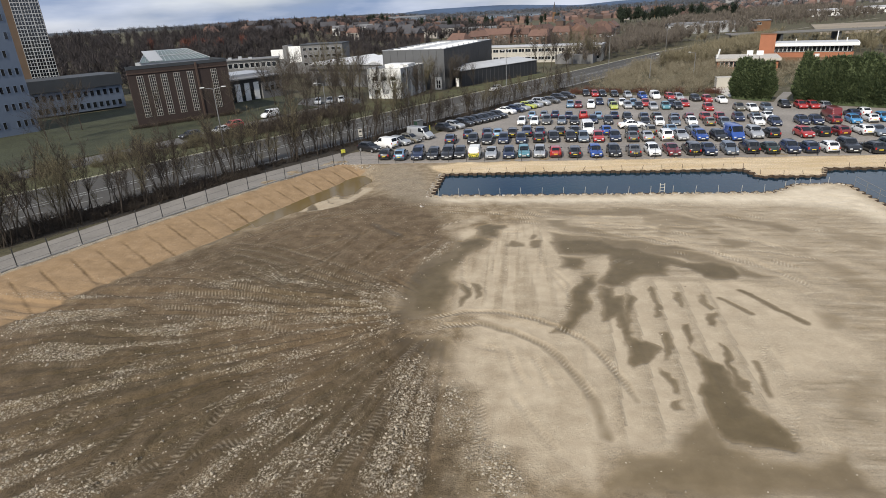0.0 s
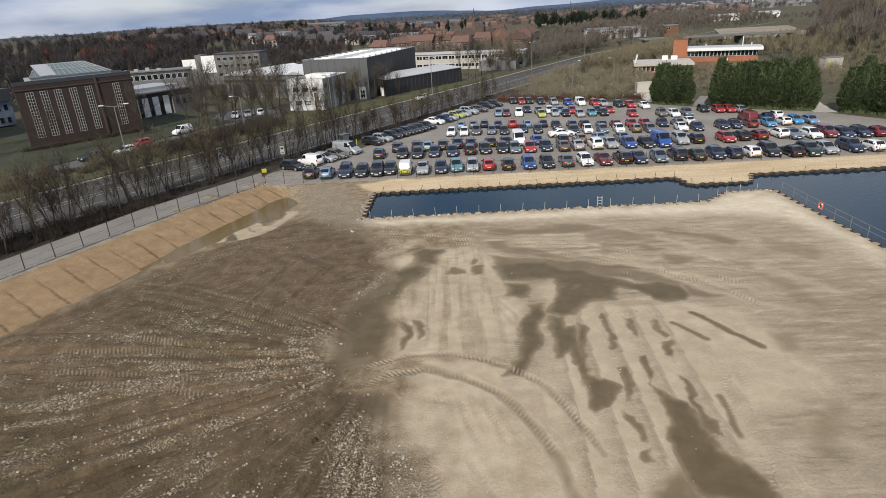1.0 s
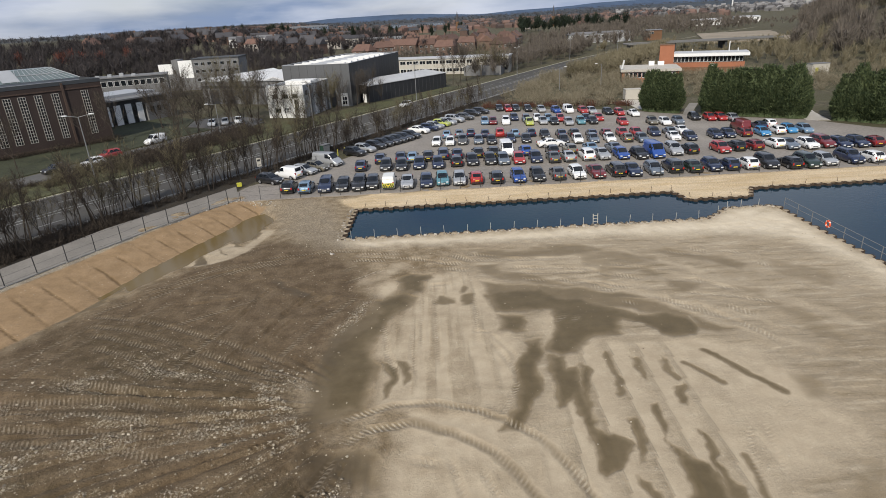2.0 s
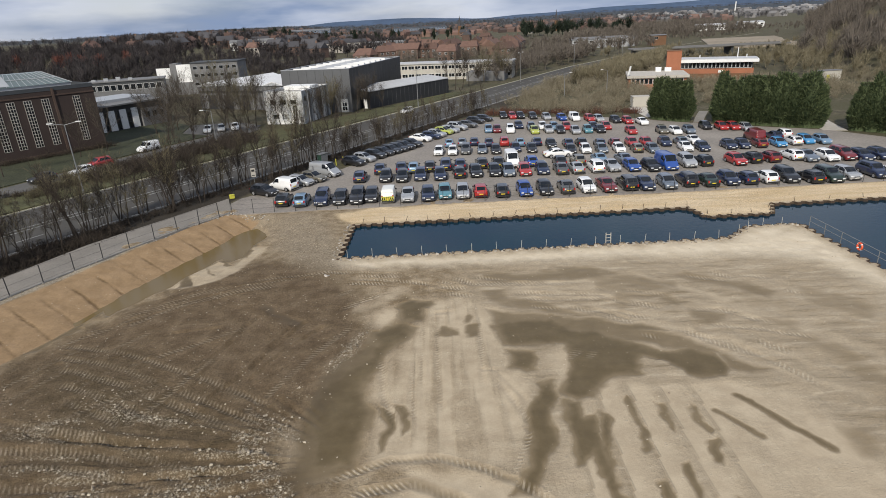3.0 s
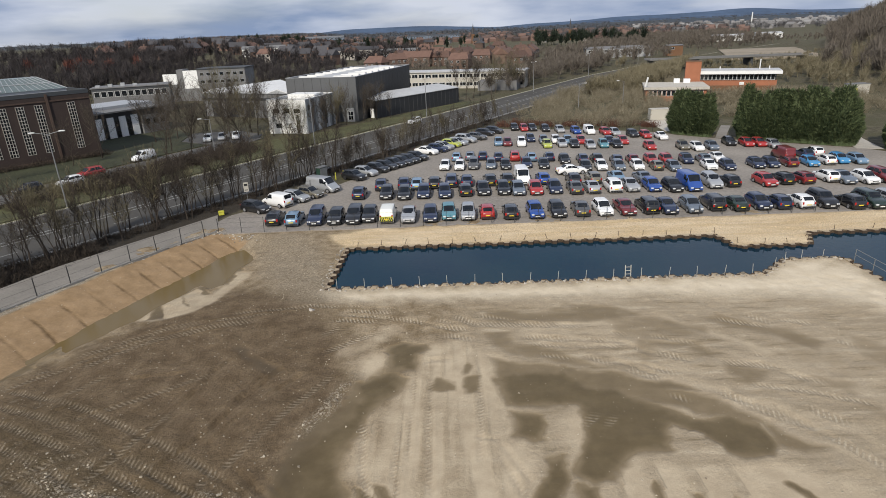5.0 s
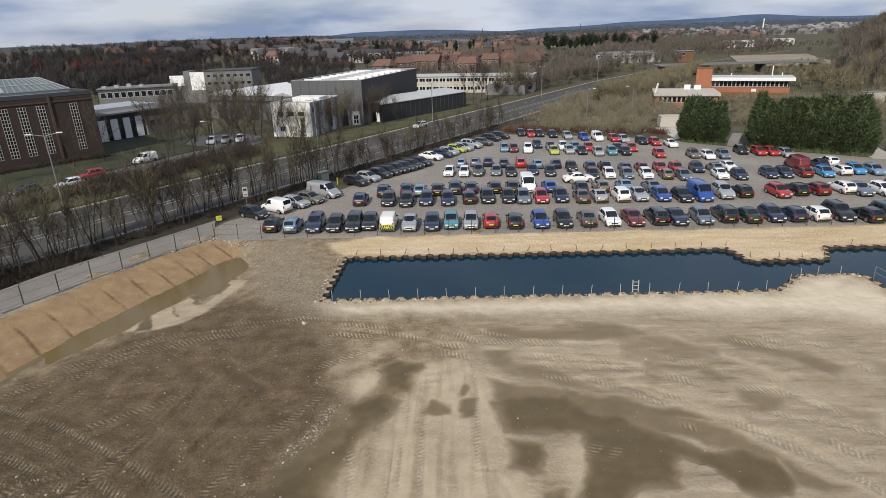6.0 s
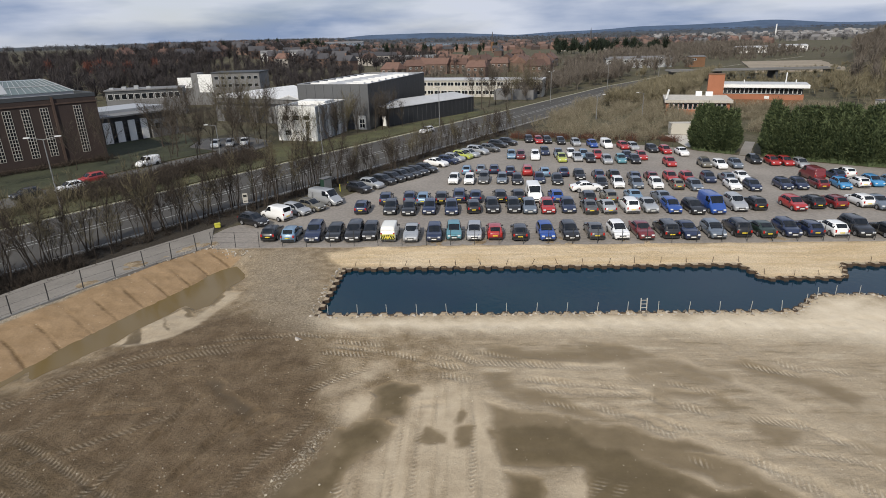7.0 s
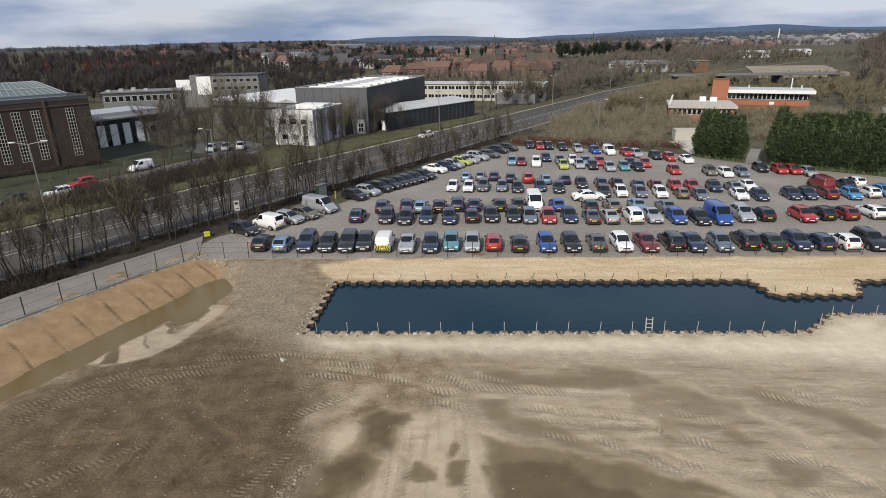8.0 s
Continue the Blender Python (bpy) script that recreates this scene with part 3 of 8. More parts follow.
zone('wet', [(-1.2, 51.0), (-0.2, 50.5), (-0.0, 49.6), (-1.2, 49.5), (-1.6, 49.7)], 0.4, 0.8)
zone('wet', [(0.3, 50.9), (1.6, 51.2), (1.6, 49.4), (0.4, 49.2)], 0.4, 0.8)
zone('wet', [(0.5, 52.9), (1.0, 52.3), (0.7, 51.1), (0.2, 51.1)], 0.4, 0.8)
zone('wet', [(2.8, 51.1), (3.7, 51.4), (6.8, 51.4), (8.1, 50.5), (8.5, 48.5), (2.9, 48.4), (2.6, 49.7)], 0.7)
zone('wet', [(2.4, 60.2), (6.3, 60.2), (12.1, 60.6), (13.9, 60.2), (14.5, 58.5), (13.2, 57.9), (7.8, 57.9), (2.4, 58.2)], 0.8, 0.62)
zone('wet', [(1.6, 56.7), (4.1, 56.9), (4.7, 55.1), (7.2, 54.1), (8.8, 52.6), (10.0, 51.2), (6.8, 51.9), (3.9, 53.5), (2.3, 55.1)], 0.7, 0.6)
zone('wet', [(10.0, 51.0), (13.3, 49.8), (14.5, 48.5), (8.5, 48.5), (6.6, 50.5), (6.8, 51.9)], 0.7, 0.8)
zone('wet', [(13.2, 57.9), (15.8, 57.2), (18.4, 56.8), (18.0, 55.5), (16.2, 56.3), (13.6, 56.9)], 0.8, 0.6)
zone('wet', [(15.8, 53.9), (17.1, 53.9), (17.7, 52.4), (16.9, 52.1), (15.8, 52.9)], 0.8, 0.6)
zone('wet', [(13.3, 54.8), (16.8, 54.1), (16.1, 53.3), (13.5, 53.6)], 0.8, 0.6)
zone('wet', [(18.5, 57.9), (19.9, 58.7), (21.7, 57.3), (24.1, 55.5), (25.4, 54.0), (24.1, 52.2), (23.0, 53.7), (21.0, 55.8)], 0.8, 0.6)
zone('wet', [(8.8, 61.3), (12.1, 60.6), (13.9, 60.2), (11.9, 59.7), (8.6, 60.6)], 0.8, 0.6)
zone('wet', [(12.7, 55.6), (14.3, 54.9), (14.6, 53.5), (12.3, 51.1), (11.5, 51.7)], 0.9, 0.4)
zone('wet', [(17.2, 52.1), (20.0, 50.8), (19.7, 49.7), (17.7, 48.9), (16.9, 50.6)], 0.7, 0.6)
zone('wet', [(21.6, 50.7), (24.7, 49.0), (23.3, 47.0), (22.2, 48.5)], 0.8, 0.5)
zone('wet', [(11.3, 60.2), (16.8, 57.3), (17.2, 54.9), (11.5, 54.9)], 0.8, 0.5)
zone('wet', [(27.1, 55.5), (31.4, 51.8), (29.4, 47.9), (26.0, 51.8)], 1.0, 0.45)
zone('wet', [(22.9, 47.9), (25.3, 45.6), (26.0, 41.5), (24.6, 38.8), (23.5, 43.4)], 1.0, 0.45)
zone('wet', [(19.7, 38.3), (22.1, 37.9), (20.4, 35.2), (19.0, 35.2)], 1.0, 0.5)
zone('wet', [(22.1, 55.6), (25.8, 54.7), (24.9, 50.4), (21.5, 51.1)], 1.0, 0.35)
# islands that stand dry inside the damp
zone('wet', [(5.1, 46.6), (5.7, 47.5), (6.7, 47.6), (6.9, 46.3), (6.3, 44.8), (5.5, 43.7), (4.6, 44.9)], 0.5, cut=True)
zone('wet', [(12.1, 45.2), (12.9, 44.7), (13.6, 43.4), (13.1, 42.6), (12.3, 43.0), (11.4, 43.9)], 0.4, cut=True)
zone('wet', [(12.1, 45.1), (13.0, 44.6), (13.7, 43.5), (13.6, 42.7), (12.5, 42.7), (12.0, 43.5)], 0.4, 0.9, cut=True)
# pale smears between the passes
stain('light', [(9.7, 57.6), (12.7, 57.2)], 0.45, 1)
stain('light', [(10.7, 55.0), (12.4, 54.5)], 0.4, 0.8)
stain('light', [(7.7, 56.1), (9.4, 55.0)], 0.35, 0.8)
stain('light', [(18.0, 55.8), (19.8, 54.2), (20.9, 52.7)], 0.6, 0.8)
stain('light', [(15.9, 58.0), (17.7, 55.9)], 0.5, 0.7)
stain('light', [(10.3, 53.3), (12.3, 51.9), (15.4, 50.6)], 0.5, 0.6)
stain('light', [(18.6, 52.4), (21.6, 51.3)], 0.5, 0.6)
stain('light', [(-0.8, 55.1), (2.3, 53.5), (5.3, 51.8)], 0.4, 0.8)
stain('light', [(-4.6, 57.8), (-7.5, 54.5)], 0.8, 0.6)
stain('light', [(13.0, 49.8), (15.9, 48.6)], 0.7, 0.8)
stain('light', [(22.5, 55.0), (24.3, 52.5)], 0.4, 0.5)
stain('light', [(13.9, 47.6), (17.2, 45.9)], 0.4, 0.7)
stain('light', [(16.9, 45.3), (19.3, 43.3), (22.8, 40.3)], 0.5, 0.6)
stain('light', [(8.1, 57.7), (12.9, 57.7)], 0.5, 0.9)
stain('light', [(6.2, 55.4), (10.9, 54.4)], 0.35, 0.7)
stain('light', [(12.2, 47.0), (14.8, 46.1)], 0.5, 0.5)
stain('light', [(12.2, 48.5), (18.5, 46.7), (21.5, 44.4)], 0.6, 0.6)
stain('light', [(20.3, 51.8), (24.3, 47.9), (27.0, 43.5)], 0.8, 0.6)
stain('light', [(5.2, 56.7), (12.3, 56.2)], 0.6, 0.7)
# prints of wheeled machines across the damp
track([(-9.2, 61.3), (-4.2, 60.4)], 0.6)
track([(-9.9, 59.7), (-5.5, 59.0)], 0.6)
track([(-10.3, 56.8), (-8.5, 58.5)], 0.6)
track([(-0.3, 59.9), (1.6, 58.2), (6.0, 57.8), (9.8, 57.2)], 0.75)
track([(-1.9, 58.2), (1.5, 57.4)], 0.6)
track([(-1.1, 57.0), (1.8, 55.7)], 0.7)
track([(4.6, 56.3), (7.4, 55.4), (9.3, 54.6)], 0.75)
track([(10.8, 56.1), (12.7, 55.8)], 0.6)
track([(13.7, 55.6), (16.9, 54.0)], 0.5)
track([(13.3, 53.4), (15.8, 51.8)], 0.7)
track([(10.4, 52.0), (12.5, 50.5), (13.5, 49.8)], 0.9)
track([(17.1, 53.7), (17.8, 53.0)], 0.6)
track([(16.8, 51.8), (19.8, 51.3), (22.1, 49.2)], 0.7)
track([(21.6, 58.7), (23.6, 56.4)], 0.7)
track([(8.2, 53.4), (10.8, 51.8)], 0.6)
track([(-2.6, 52.9), (0.1, 53.7)], 0.5)
track([(-26.7, 54.0), (-24.6, 56.1), (-21.9, 57.8), (-18.8, 59.3), (-15.2, 60.2)], 0.8)
track([(-28.0, 55.7), (-25.6, 57.6), (-22.7, 59.3), (-19.6, 60.2)], 0.7)
track([(-9.6, 54.5), (-5.3, 57.8)], 0.6)
track([(5.5, 53.6), (8.2, 52.6)], 0.45)
track([(7.9, 54.6), (10.1, 53.9)], 0.4)
track([(19.2, 52.9), (21.1, 52.0)], 0.5)
track([(15.4, 49.0), (17.9, 46.3), (19.6, 44.7)], 0.75)
track([(12.2, 51.7), (14.7, 50.1)], 0.6)
track([(12.5, 48.6), (13.9, 47.5)], 0.5)
track([(19.8, 47.1), (21.7, 44.7)], 0.7)
track([(20.3, 50.2), (23.0, 48.8)], 0.6)
track([(25.9, 54.4), (27.2, 52.7)], 0.6)
track([(6.7, 45.5), (8.2, 47.0)], 0.6)
track([(8.0, 45.4), (9.2, 46.7)], 0.5)
stain('wet', [(-6.4, 36.2), (-4.3, 37.0), (-1.9, 37.0), (0.5, 36.0), (2.1, 35.0), (3.6, 33.5), (4.7, 31.2), (5.4, 29.2), (5.9, 27.1)], 0.42, 0.5)
stain('wet', [(-5.6, 34.9), (-3.2, 35.3), (-0.9, 34.2), (1.2, 32.5), (2.4, 30.3), (3.2, 28.3), (3.7, 26.0), (3.8, 24.0)], 0.5, 0.55)
groove([(-13.7, 49.4), (-12.4, 51.7)])
groove([(-11.5, 50.3), (-10.3, 52.0)])
groove([(-17.5, 45.0), (-16.4, 53.1)])
groove([(-14.3, 46.9), (-11.9, 52.7)])
groove([(-17.3, 48.8), (-15.8, 54.2)])
groove([(-16.1, 43.4), (-14.3, 46.7), (-12.9, 51.9)])
groove([(-14.0, 45.3), (-12.3, 49.0), (-10.5, 51.9)])
groove([(-24.6, 48.9), (-21.7, 52.2), (-18.6, 52.7)])
groove([(-27.1, 29.4), (-25.3, 33.1)])
groove([(-10.7, 21.9), (-9.7, 27.2)])
groove([(-7.7, 19.5), (-7.2, 24.8)])
groove([(-12.8, 20.6), (-11.5, 24.5), (-10.4, 27.2)])
groove([(-17.7, 21.9), (-17.0, 26.3)])
groove([(-19.8, 19.0), (-19.7, 23.1)])
groove([(-24.8, 21.0), (-23.9, 24.8)])
groove([(-9.7, 19.1), (-9.5, 22.0)])
zone('wet', [(-25.7, 63.9), (-26.6, 66.5), (-24.3, 62.9), (-24.0, 61.5), (-25.5, 61.5)], 0.25, 0.9)
zone('wet', [(-23.9, 69.0), (-23.3, 69.0), (-21.7, 66.2), (-22.2, 66.2)], 0.25, 0.9)
zone('wet', [(-22.3, 70.2), (-21.6, 72.9), (-21.0, 71.3), (-21.0, 68.5)], 0.25, 0.9)
zone('wet', [(-25.0, 67.5), (-24.1, 66.3), (-22.5, 63.7), (-22.8, 63.8)], 0.25, 0.9)
zone('wet', [(-25.9, 66.4), (-25.5, 67.3), (-24.9, 66.5), (-25.2, 65.4)], 0.25, 0.9)
zone('mud', [(-35.2, 29.0), (-34.6, 35.3), (-26.8, 35.5), (-19.3, 31.1), (-13.6, 26.5), (-11.9, 30.1), (-9.3, 31.5), (-7.6, 26.8), (-2.7, 19.6), (-24.9, 17.9)], 4.0)
zone('mud', [(-32.0, 49.7), (-24.2, 49.7), (-13.1, 41.7), (-9.9, 36.8), (-23.8, 37.7)], 4.0, 0.8)

# heights
def bank(px, py):
    """The sand bank under the fence, with the wet hollow at its foot."""
    dx, dy = 0.425, 0.905
    a = (px + 47.4) * dx + (py - 42.2) * dy
    d = (px + 47.4) * dy - (py - 42.2) * dx
    foot = np.interp(a, [-30, 0, 10, 17, 23, 27, 33, 44], [11.0, 9.8, 9.3, 8.8, 7.8, 7.2, 6.8, 6.2])
    low = -np.interp(a, [-30, 5, 13, 20, 36, 43, 47], [0.35, 0.5, 0.75, 1.03, 1.06, 0.95, 0.0])
    top = np.interp(a, [-30, 38, 50], [0.35, 0.35, 0.0])
    bed = np.interp(a, [20, 30, 34, 40, 44], [0.0, 0.3, 2.2, 3.2, 1.2])
    z = np.where(d < foot, top + (low - top) * np.clip(d / foot, 0, 1) ** 1.25, low * (1 - np.clip((d - foot - bed) / 8.0, 0, 1) ** 0.9))
    z = np.where(d < 0, top * smooth(1 + d / 6.0), z)
    return z * smooth((50 - a) / 6) * (np.abs(a) < 200), d, a, foot


BZ, BD, BA, BF = bank(NXP, NYP)
LAYER["sand"] = smooth((BD - 0.5) / 0.4) * smooth((BF + 0.15 - BD) / 0.35) * smooth((46.5 - BA - 0.15 * BD) / 1.5) * (BA > -60)
near_keep = smooth((np.minimum(NXP + 52, 106 - NXP)) / 4) * smooth((NYP - 12) / 4) * smooth((88 - NYP) / 4)
rough_ground = (fbm(NXP * 0.35, NYP * 0.35, 31) - 0.5) * 0.22 + (fbm(NXP * 1.7, NYP * 1.7, 33) - 0.5) * 0.10
flat = 1 - 0.75 * np.clip(LAYER["light"] + LAYER["wet"], 0, 1)
# machine ruts that fan out from the turning place
FAN_R, FAN_A = np.hypot(NXP + 5.5, NYP - 37.0), np.arctan2(NYP - 37.0, NXP + 5.5)
FAN = np.where((NXP < -3) & (NYP < 46), LAYER["brown"], 0) * smooth((46 - NYP) / 7) * smooth((FAN_R - 2) / 4)
fan_a = np.where(FAN_A < 0, FAN_A + 2 * math.pi, FAN_A) + 0.10 * (fbm(NXP * 0.12, NYP * 0.12, 45) - 0.5)
rut_n = fbm(fan_a * 34.0, FAN_R * 0.07, 41, 3) - 0.5
RUTS = FAN * (rut_n * 0.42 - 0.16 * smooth((fbm(fan_a * 36, FAN_R * 0.06, 47, 2) - 0.62) / 0.06))
grit_lines = FAN * smooth((fbm(fan_a * 30.0, FAN_R * 0.11, 49, 4) - 0.47) / 0.12) * (0.25 + 0.75 * smooth((fbm(NXP * 0.22, NYP * 0.22, 53, 4) - 0.44) / 0.14))
LAYER["gravel"] = np.clip(LAYER["gravel"] * (0.35 + 0.65 * smooth((fbm(fan_a * 18.0, FAN_R * 0.25, 55, 3) - 0.42) / 0.15)) + 0.36 * grit_lines, 0, 1)
# blade passes on the pale silt: each one damp along its crisp left edge
for x0, x1 in ((5.85, 0.75), (7.6, 0.85), (9.5, 0.75), (11.4, 0.9), (13.3, 1.0), (4.1, 0.5)):
    e = NXP - (x0 + 0.065 * (NYP - 41.0) + 0.12 * (fbm(NYP * 0.3, NYP * 0 + x0, 57) - 0.5))
    span = smooth((NYP - 24) / 3) * smooth((42.5 - NYP) / 1.2)
    LAYER["wet"] = np.maximum(LAYER["wet"], span * 0.30 * np.where(e > 0, smooth(e / 0.08) * smooth(1.5 - e / (0.5 * x1)), 0))
    RELIEF += span * 0.05 * smooth(1 - np.abs(e + 0.12) / 0.16)
# the strips that the blade left: each fades from its crisp edge, and drawn-out streaks run along the tongue
strip_u = (NXP - 4.1 - 0.065 * (NYP - 41.0)) / 1.88
graded = smooth((NYP - 22) / 4) * smooth((43.5 - NYP) / 2) * smooth((NXP - 3.6) / 0.5) * smooth((15.5 - NXP) / 1.5)
LAYER["light"] *= 1 - graded * 0.85 * (strip_u - np.floor(strip_u)) ** 2 * (0.4 + fbm(NXP * 0.8, NYP * 0.25, 81))
tongue = smooth((NXP + 7) / 1.5) * smooth((4.8 - NXP) / 1.0) * smooth((NYP - 35) / 4) * smooth((58 - NYP) / 3)
LAYER["light"] *= 1 - tongue * 0.45 * smooth((fbm(NXP * 1.9 + 0.03 * NYP, NYP * 0.10, 83, 3) - 0.50) / 0.16)
LAYER["light"] *= 1 - 0.22 * smooth((fbm(NXP * 0.45, NYP * 0.32, 85, 3) - 0.52) / 0.16)
stones = np.clip(fbm(NXP * 4.0, NYP * 4.0, 43, 2) - 0.52, 0, 1) * 0.45 * (0.06 + LAYER["gravel"])
# narrow lines running down the bank, cut in slightly
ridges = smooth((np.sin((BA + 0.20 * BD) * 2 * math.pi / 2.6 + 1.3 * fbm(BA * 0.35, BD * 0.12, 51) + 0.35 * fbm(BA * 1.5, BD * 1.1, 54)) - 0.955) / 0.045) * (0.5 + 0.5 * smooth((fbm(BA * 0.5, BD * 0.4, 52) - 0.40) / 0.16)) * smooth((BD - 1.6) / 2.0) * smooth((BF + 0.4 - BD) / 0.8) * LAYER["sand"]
Z = np.zeros(X.shape)
hollow = smooth((BD - BF - 0.2) / 0.8) * smooth((BF + 7 - BD) / 3) * smooth((BA - 12) / 8) * smooth((48 - BA) / 4)
ZN = BZ + hollow * ((fbm(NXP * 0.34, NYP * 0.34, 71, 3) - 0.47) * 0.42) + near_keep * ((rough_ground * flat + RELIEF + RUTS + stones) - 0.08 * ridges)
POND = [(-30.9, 59.2), (-29.7, 63.4), (-27.7, 67.4), (-25.5, 72.8), (-25.1, 76.7), (-22.8, 79.2), (-20.5, 75.9), (-21.6, 73.4), (-21.6, 69.2), (-22.5, 68.4), (-24.0, 69.6), (-25.0, 67.4), (-25.6, 64.6), (-26.7, 62.1), (-28.5, 59.2), (-29.5, 57.3)]
FLATS = [(-25.4, 64.1), (-24.9, 67.1), (-23.7, 69.1), (-22.2, 66.5), (-21.5, 66.2), (-21.3, 69.1), (-21.5, 72.7), (-19.6, 71.7), (-20.0, 67.3), (-20.6, 63.5), (-21.6, 62.1), (-23.6, 61.4), (-24.9, 61.3), (-26.3, 62.1)]


def within(poly, soft, wob):
    """How far inside an outline each place lies, with a ragged edge."""
    x, y = NXP + (WX - NXP) * wob, NYP + (WY - NYP) * wob
    d, _, _ = line_coords(x, y, poly + poly[:1])
    return smooth(np.where(inside(x, y, poly), d, -d) / soft * 0.5 + 0.5)


pond, flats = within(POND, 0.35, 0.7), within(FLATS, 0.3, 0.45)
side = smooth((BD - BF + 0.4) / 0.8) * smooth((BF + 8 - BD) / 3) * smooth((BA - 10) / 4) * smooth((50 - BA) / 3)
ZN = ZN + pond * (np.minimum(ZN, -1.02) - ZN) + (1 - pond) * side * (np.maximum(ZN, -0.90) - ZN)
LAYER["light"] = np.maximum(LAYER["light"], 0.8 * flats)
damp = smooth((-0.70 - ZN) / 0.16) * (1 - 0.9 * flats) * (1 - LAYER["sand"]) * (0.4 + 0.6 * smooth((fbm(NXP * 0.5, NYP * 0.5, 73) - 0.38) / 0.12))
LAYER["wet"] = np.maximum(LAYER["wet"], 0.9 * damp)
edge_flat = smooth((np.minimum(np.abs(NYP - 65.4), np.abs(NYP - 75.8))) / 1.5)
Z[near] = np.where((NYP > 63) & (NXP > -14), ZN * edge_flat, ZN)
DIST = np.hypot(X, Y)
# beyond the site: a wooded rise on the left, a valley ahead and long hills behind
Z += np.where(Y > 120, smooth((DIST - 210) / 420) * 13 * smooth((-X - 0.16 * Y + 60) / 200), 0)
Z += smooth((DIST - 1200) / 2400) * 10 * (0.5 + 0.9 * fbm(X * 0.0011, Y * 0.0011, 61))
Z += np.where(Y > 0, smooth((X - 0.57 * Y) / 55) * smooth((Y - 150) / 110) * smooth((560 - Y) / 160) * 23, 0)
Z += np.where(Y > 0, 14 * smooth((X - 500) / 500) * smooth((DIST - 2600) / 1100), 0)
Z += 1.6 * smooth((DIST - 130) / 400) * (fbm(X * 0.006, Y * 0.006, 67) - 0.5)


def ground_z(x, y):
    """The ground's height at a place, for things that stand beyond the site."""
    i = min(max(int(np.searchsorted(GX, x)), 1), NX - 1)
    j = min(max(int(np.searchsorted(GY, y)), 1), NY - 1)
    fx = (x - GX[i - 1]) / (GX[i] - GX[i - 1])
    fy = (y - GY[j - 1]) / (GY[j] - GY[j - 1])
    q = Z.reshape(NY, NX)
    return float((q[j - 1, i - 1] * (1 - fx) + q[j - 1, i] * fx) * (1 - fy) + (q[j, i - 1] * (1 - fx) + q[j, i] * fx) * fy)


def build_ground():
    idx = np.arange(NX * NY).reshape(NY, NX)
    quads = np.stack([idx[:-1, :-1], idx[:-1, 1:], idx[1:, 1:], idx[1:, :-1]], -1).reshape(-1, 4)
    cx, cy = X[quads].mean(1), Y[quads].mean(1)
    quads = quads[~inside(cx, cy, POOL)]
    me = bpy.data.meshes.new("ground")
    me.vertices.add(NX * NY)
    me.vertices.foreach_set("co", np.stack([X, Y, Z], 1).ravel())
    me.loops.add(quads.size)
    me.loops.foreach_set("vertex_index", quads.ravel())
    me.polygons.add(len(quads))
    me.polygons.foreach_set("loop_start", np.arange(0, quads.size, 4))
    me.polygons.foreach_set("use_smooth", np.ones(len(quads), bool))
    me.update(calc_edges=True)

    def put(name, *layers):
        full = np.zeros((NX * NY, 4), np.float32)
        for k, l in enumerate(layers):
            full[near, k] = l
        me.attributes.new(name, "FLOAT_COLOR", "POINT").data.foreach_set("color", full.ravel())

    put("soil_a", LAYER["light"], LAYER["wet"], LAYER["sand"], LAYER["gravel"])
    put("soil_b", LAYER["cream"], LAYER["pale"], LAYER["brown"], LAYER["tread"])
    put("soil_c", TRK[:, 0], TRK[:, 1], ridges, near_keep * smooth((BD + 3.4) / 0.4))
    put("soil_d", LAYER["grey"], FAN, grit_lines, smooth((BD + 0.2) / 0.3) * smooth((0.75 - BD) / 0.4) * smooth((46 - BA) / 2))
    full = np.zeros((NX * NY, 4), np.float32)
    # first channel: distance haze, to be painted into the ground colour
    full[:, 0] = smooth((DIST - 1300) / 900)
    road_d, _, road_side = line_coords(X, Y, ROAD)
    full[near, 2], full[near, 3] = LAYER["tan"], LAYER["mud"]
    full[:, 1] = np.where(road_side < 0, smooth((np.interp(Y, [88, 100], [15.4, 12.5]) - road_d) / 0.5), 0) * (Y < 185)
    me.attributes.new("far_moor", "FLOAT_COLOR", "POINT").data.foreach_set("color", full.ravel())
    me.materials.append(ground_material())
    return tagged(new("ground", me), "cleared site of pale silt, brown mud and tread marks, with scrub beyond", "ground", kind="structure")


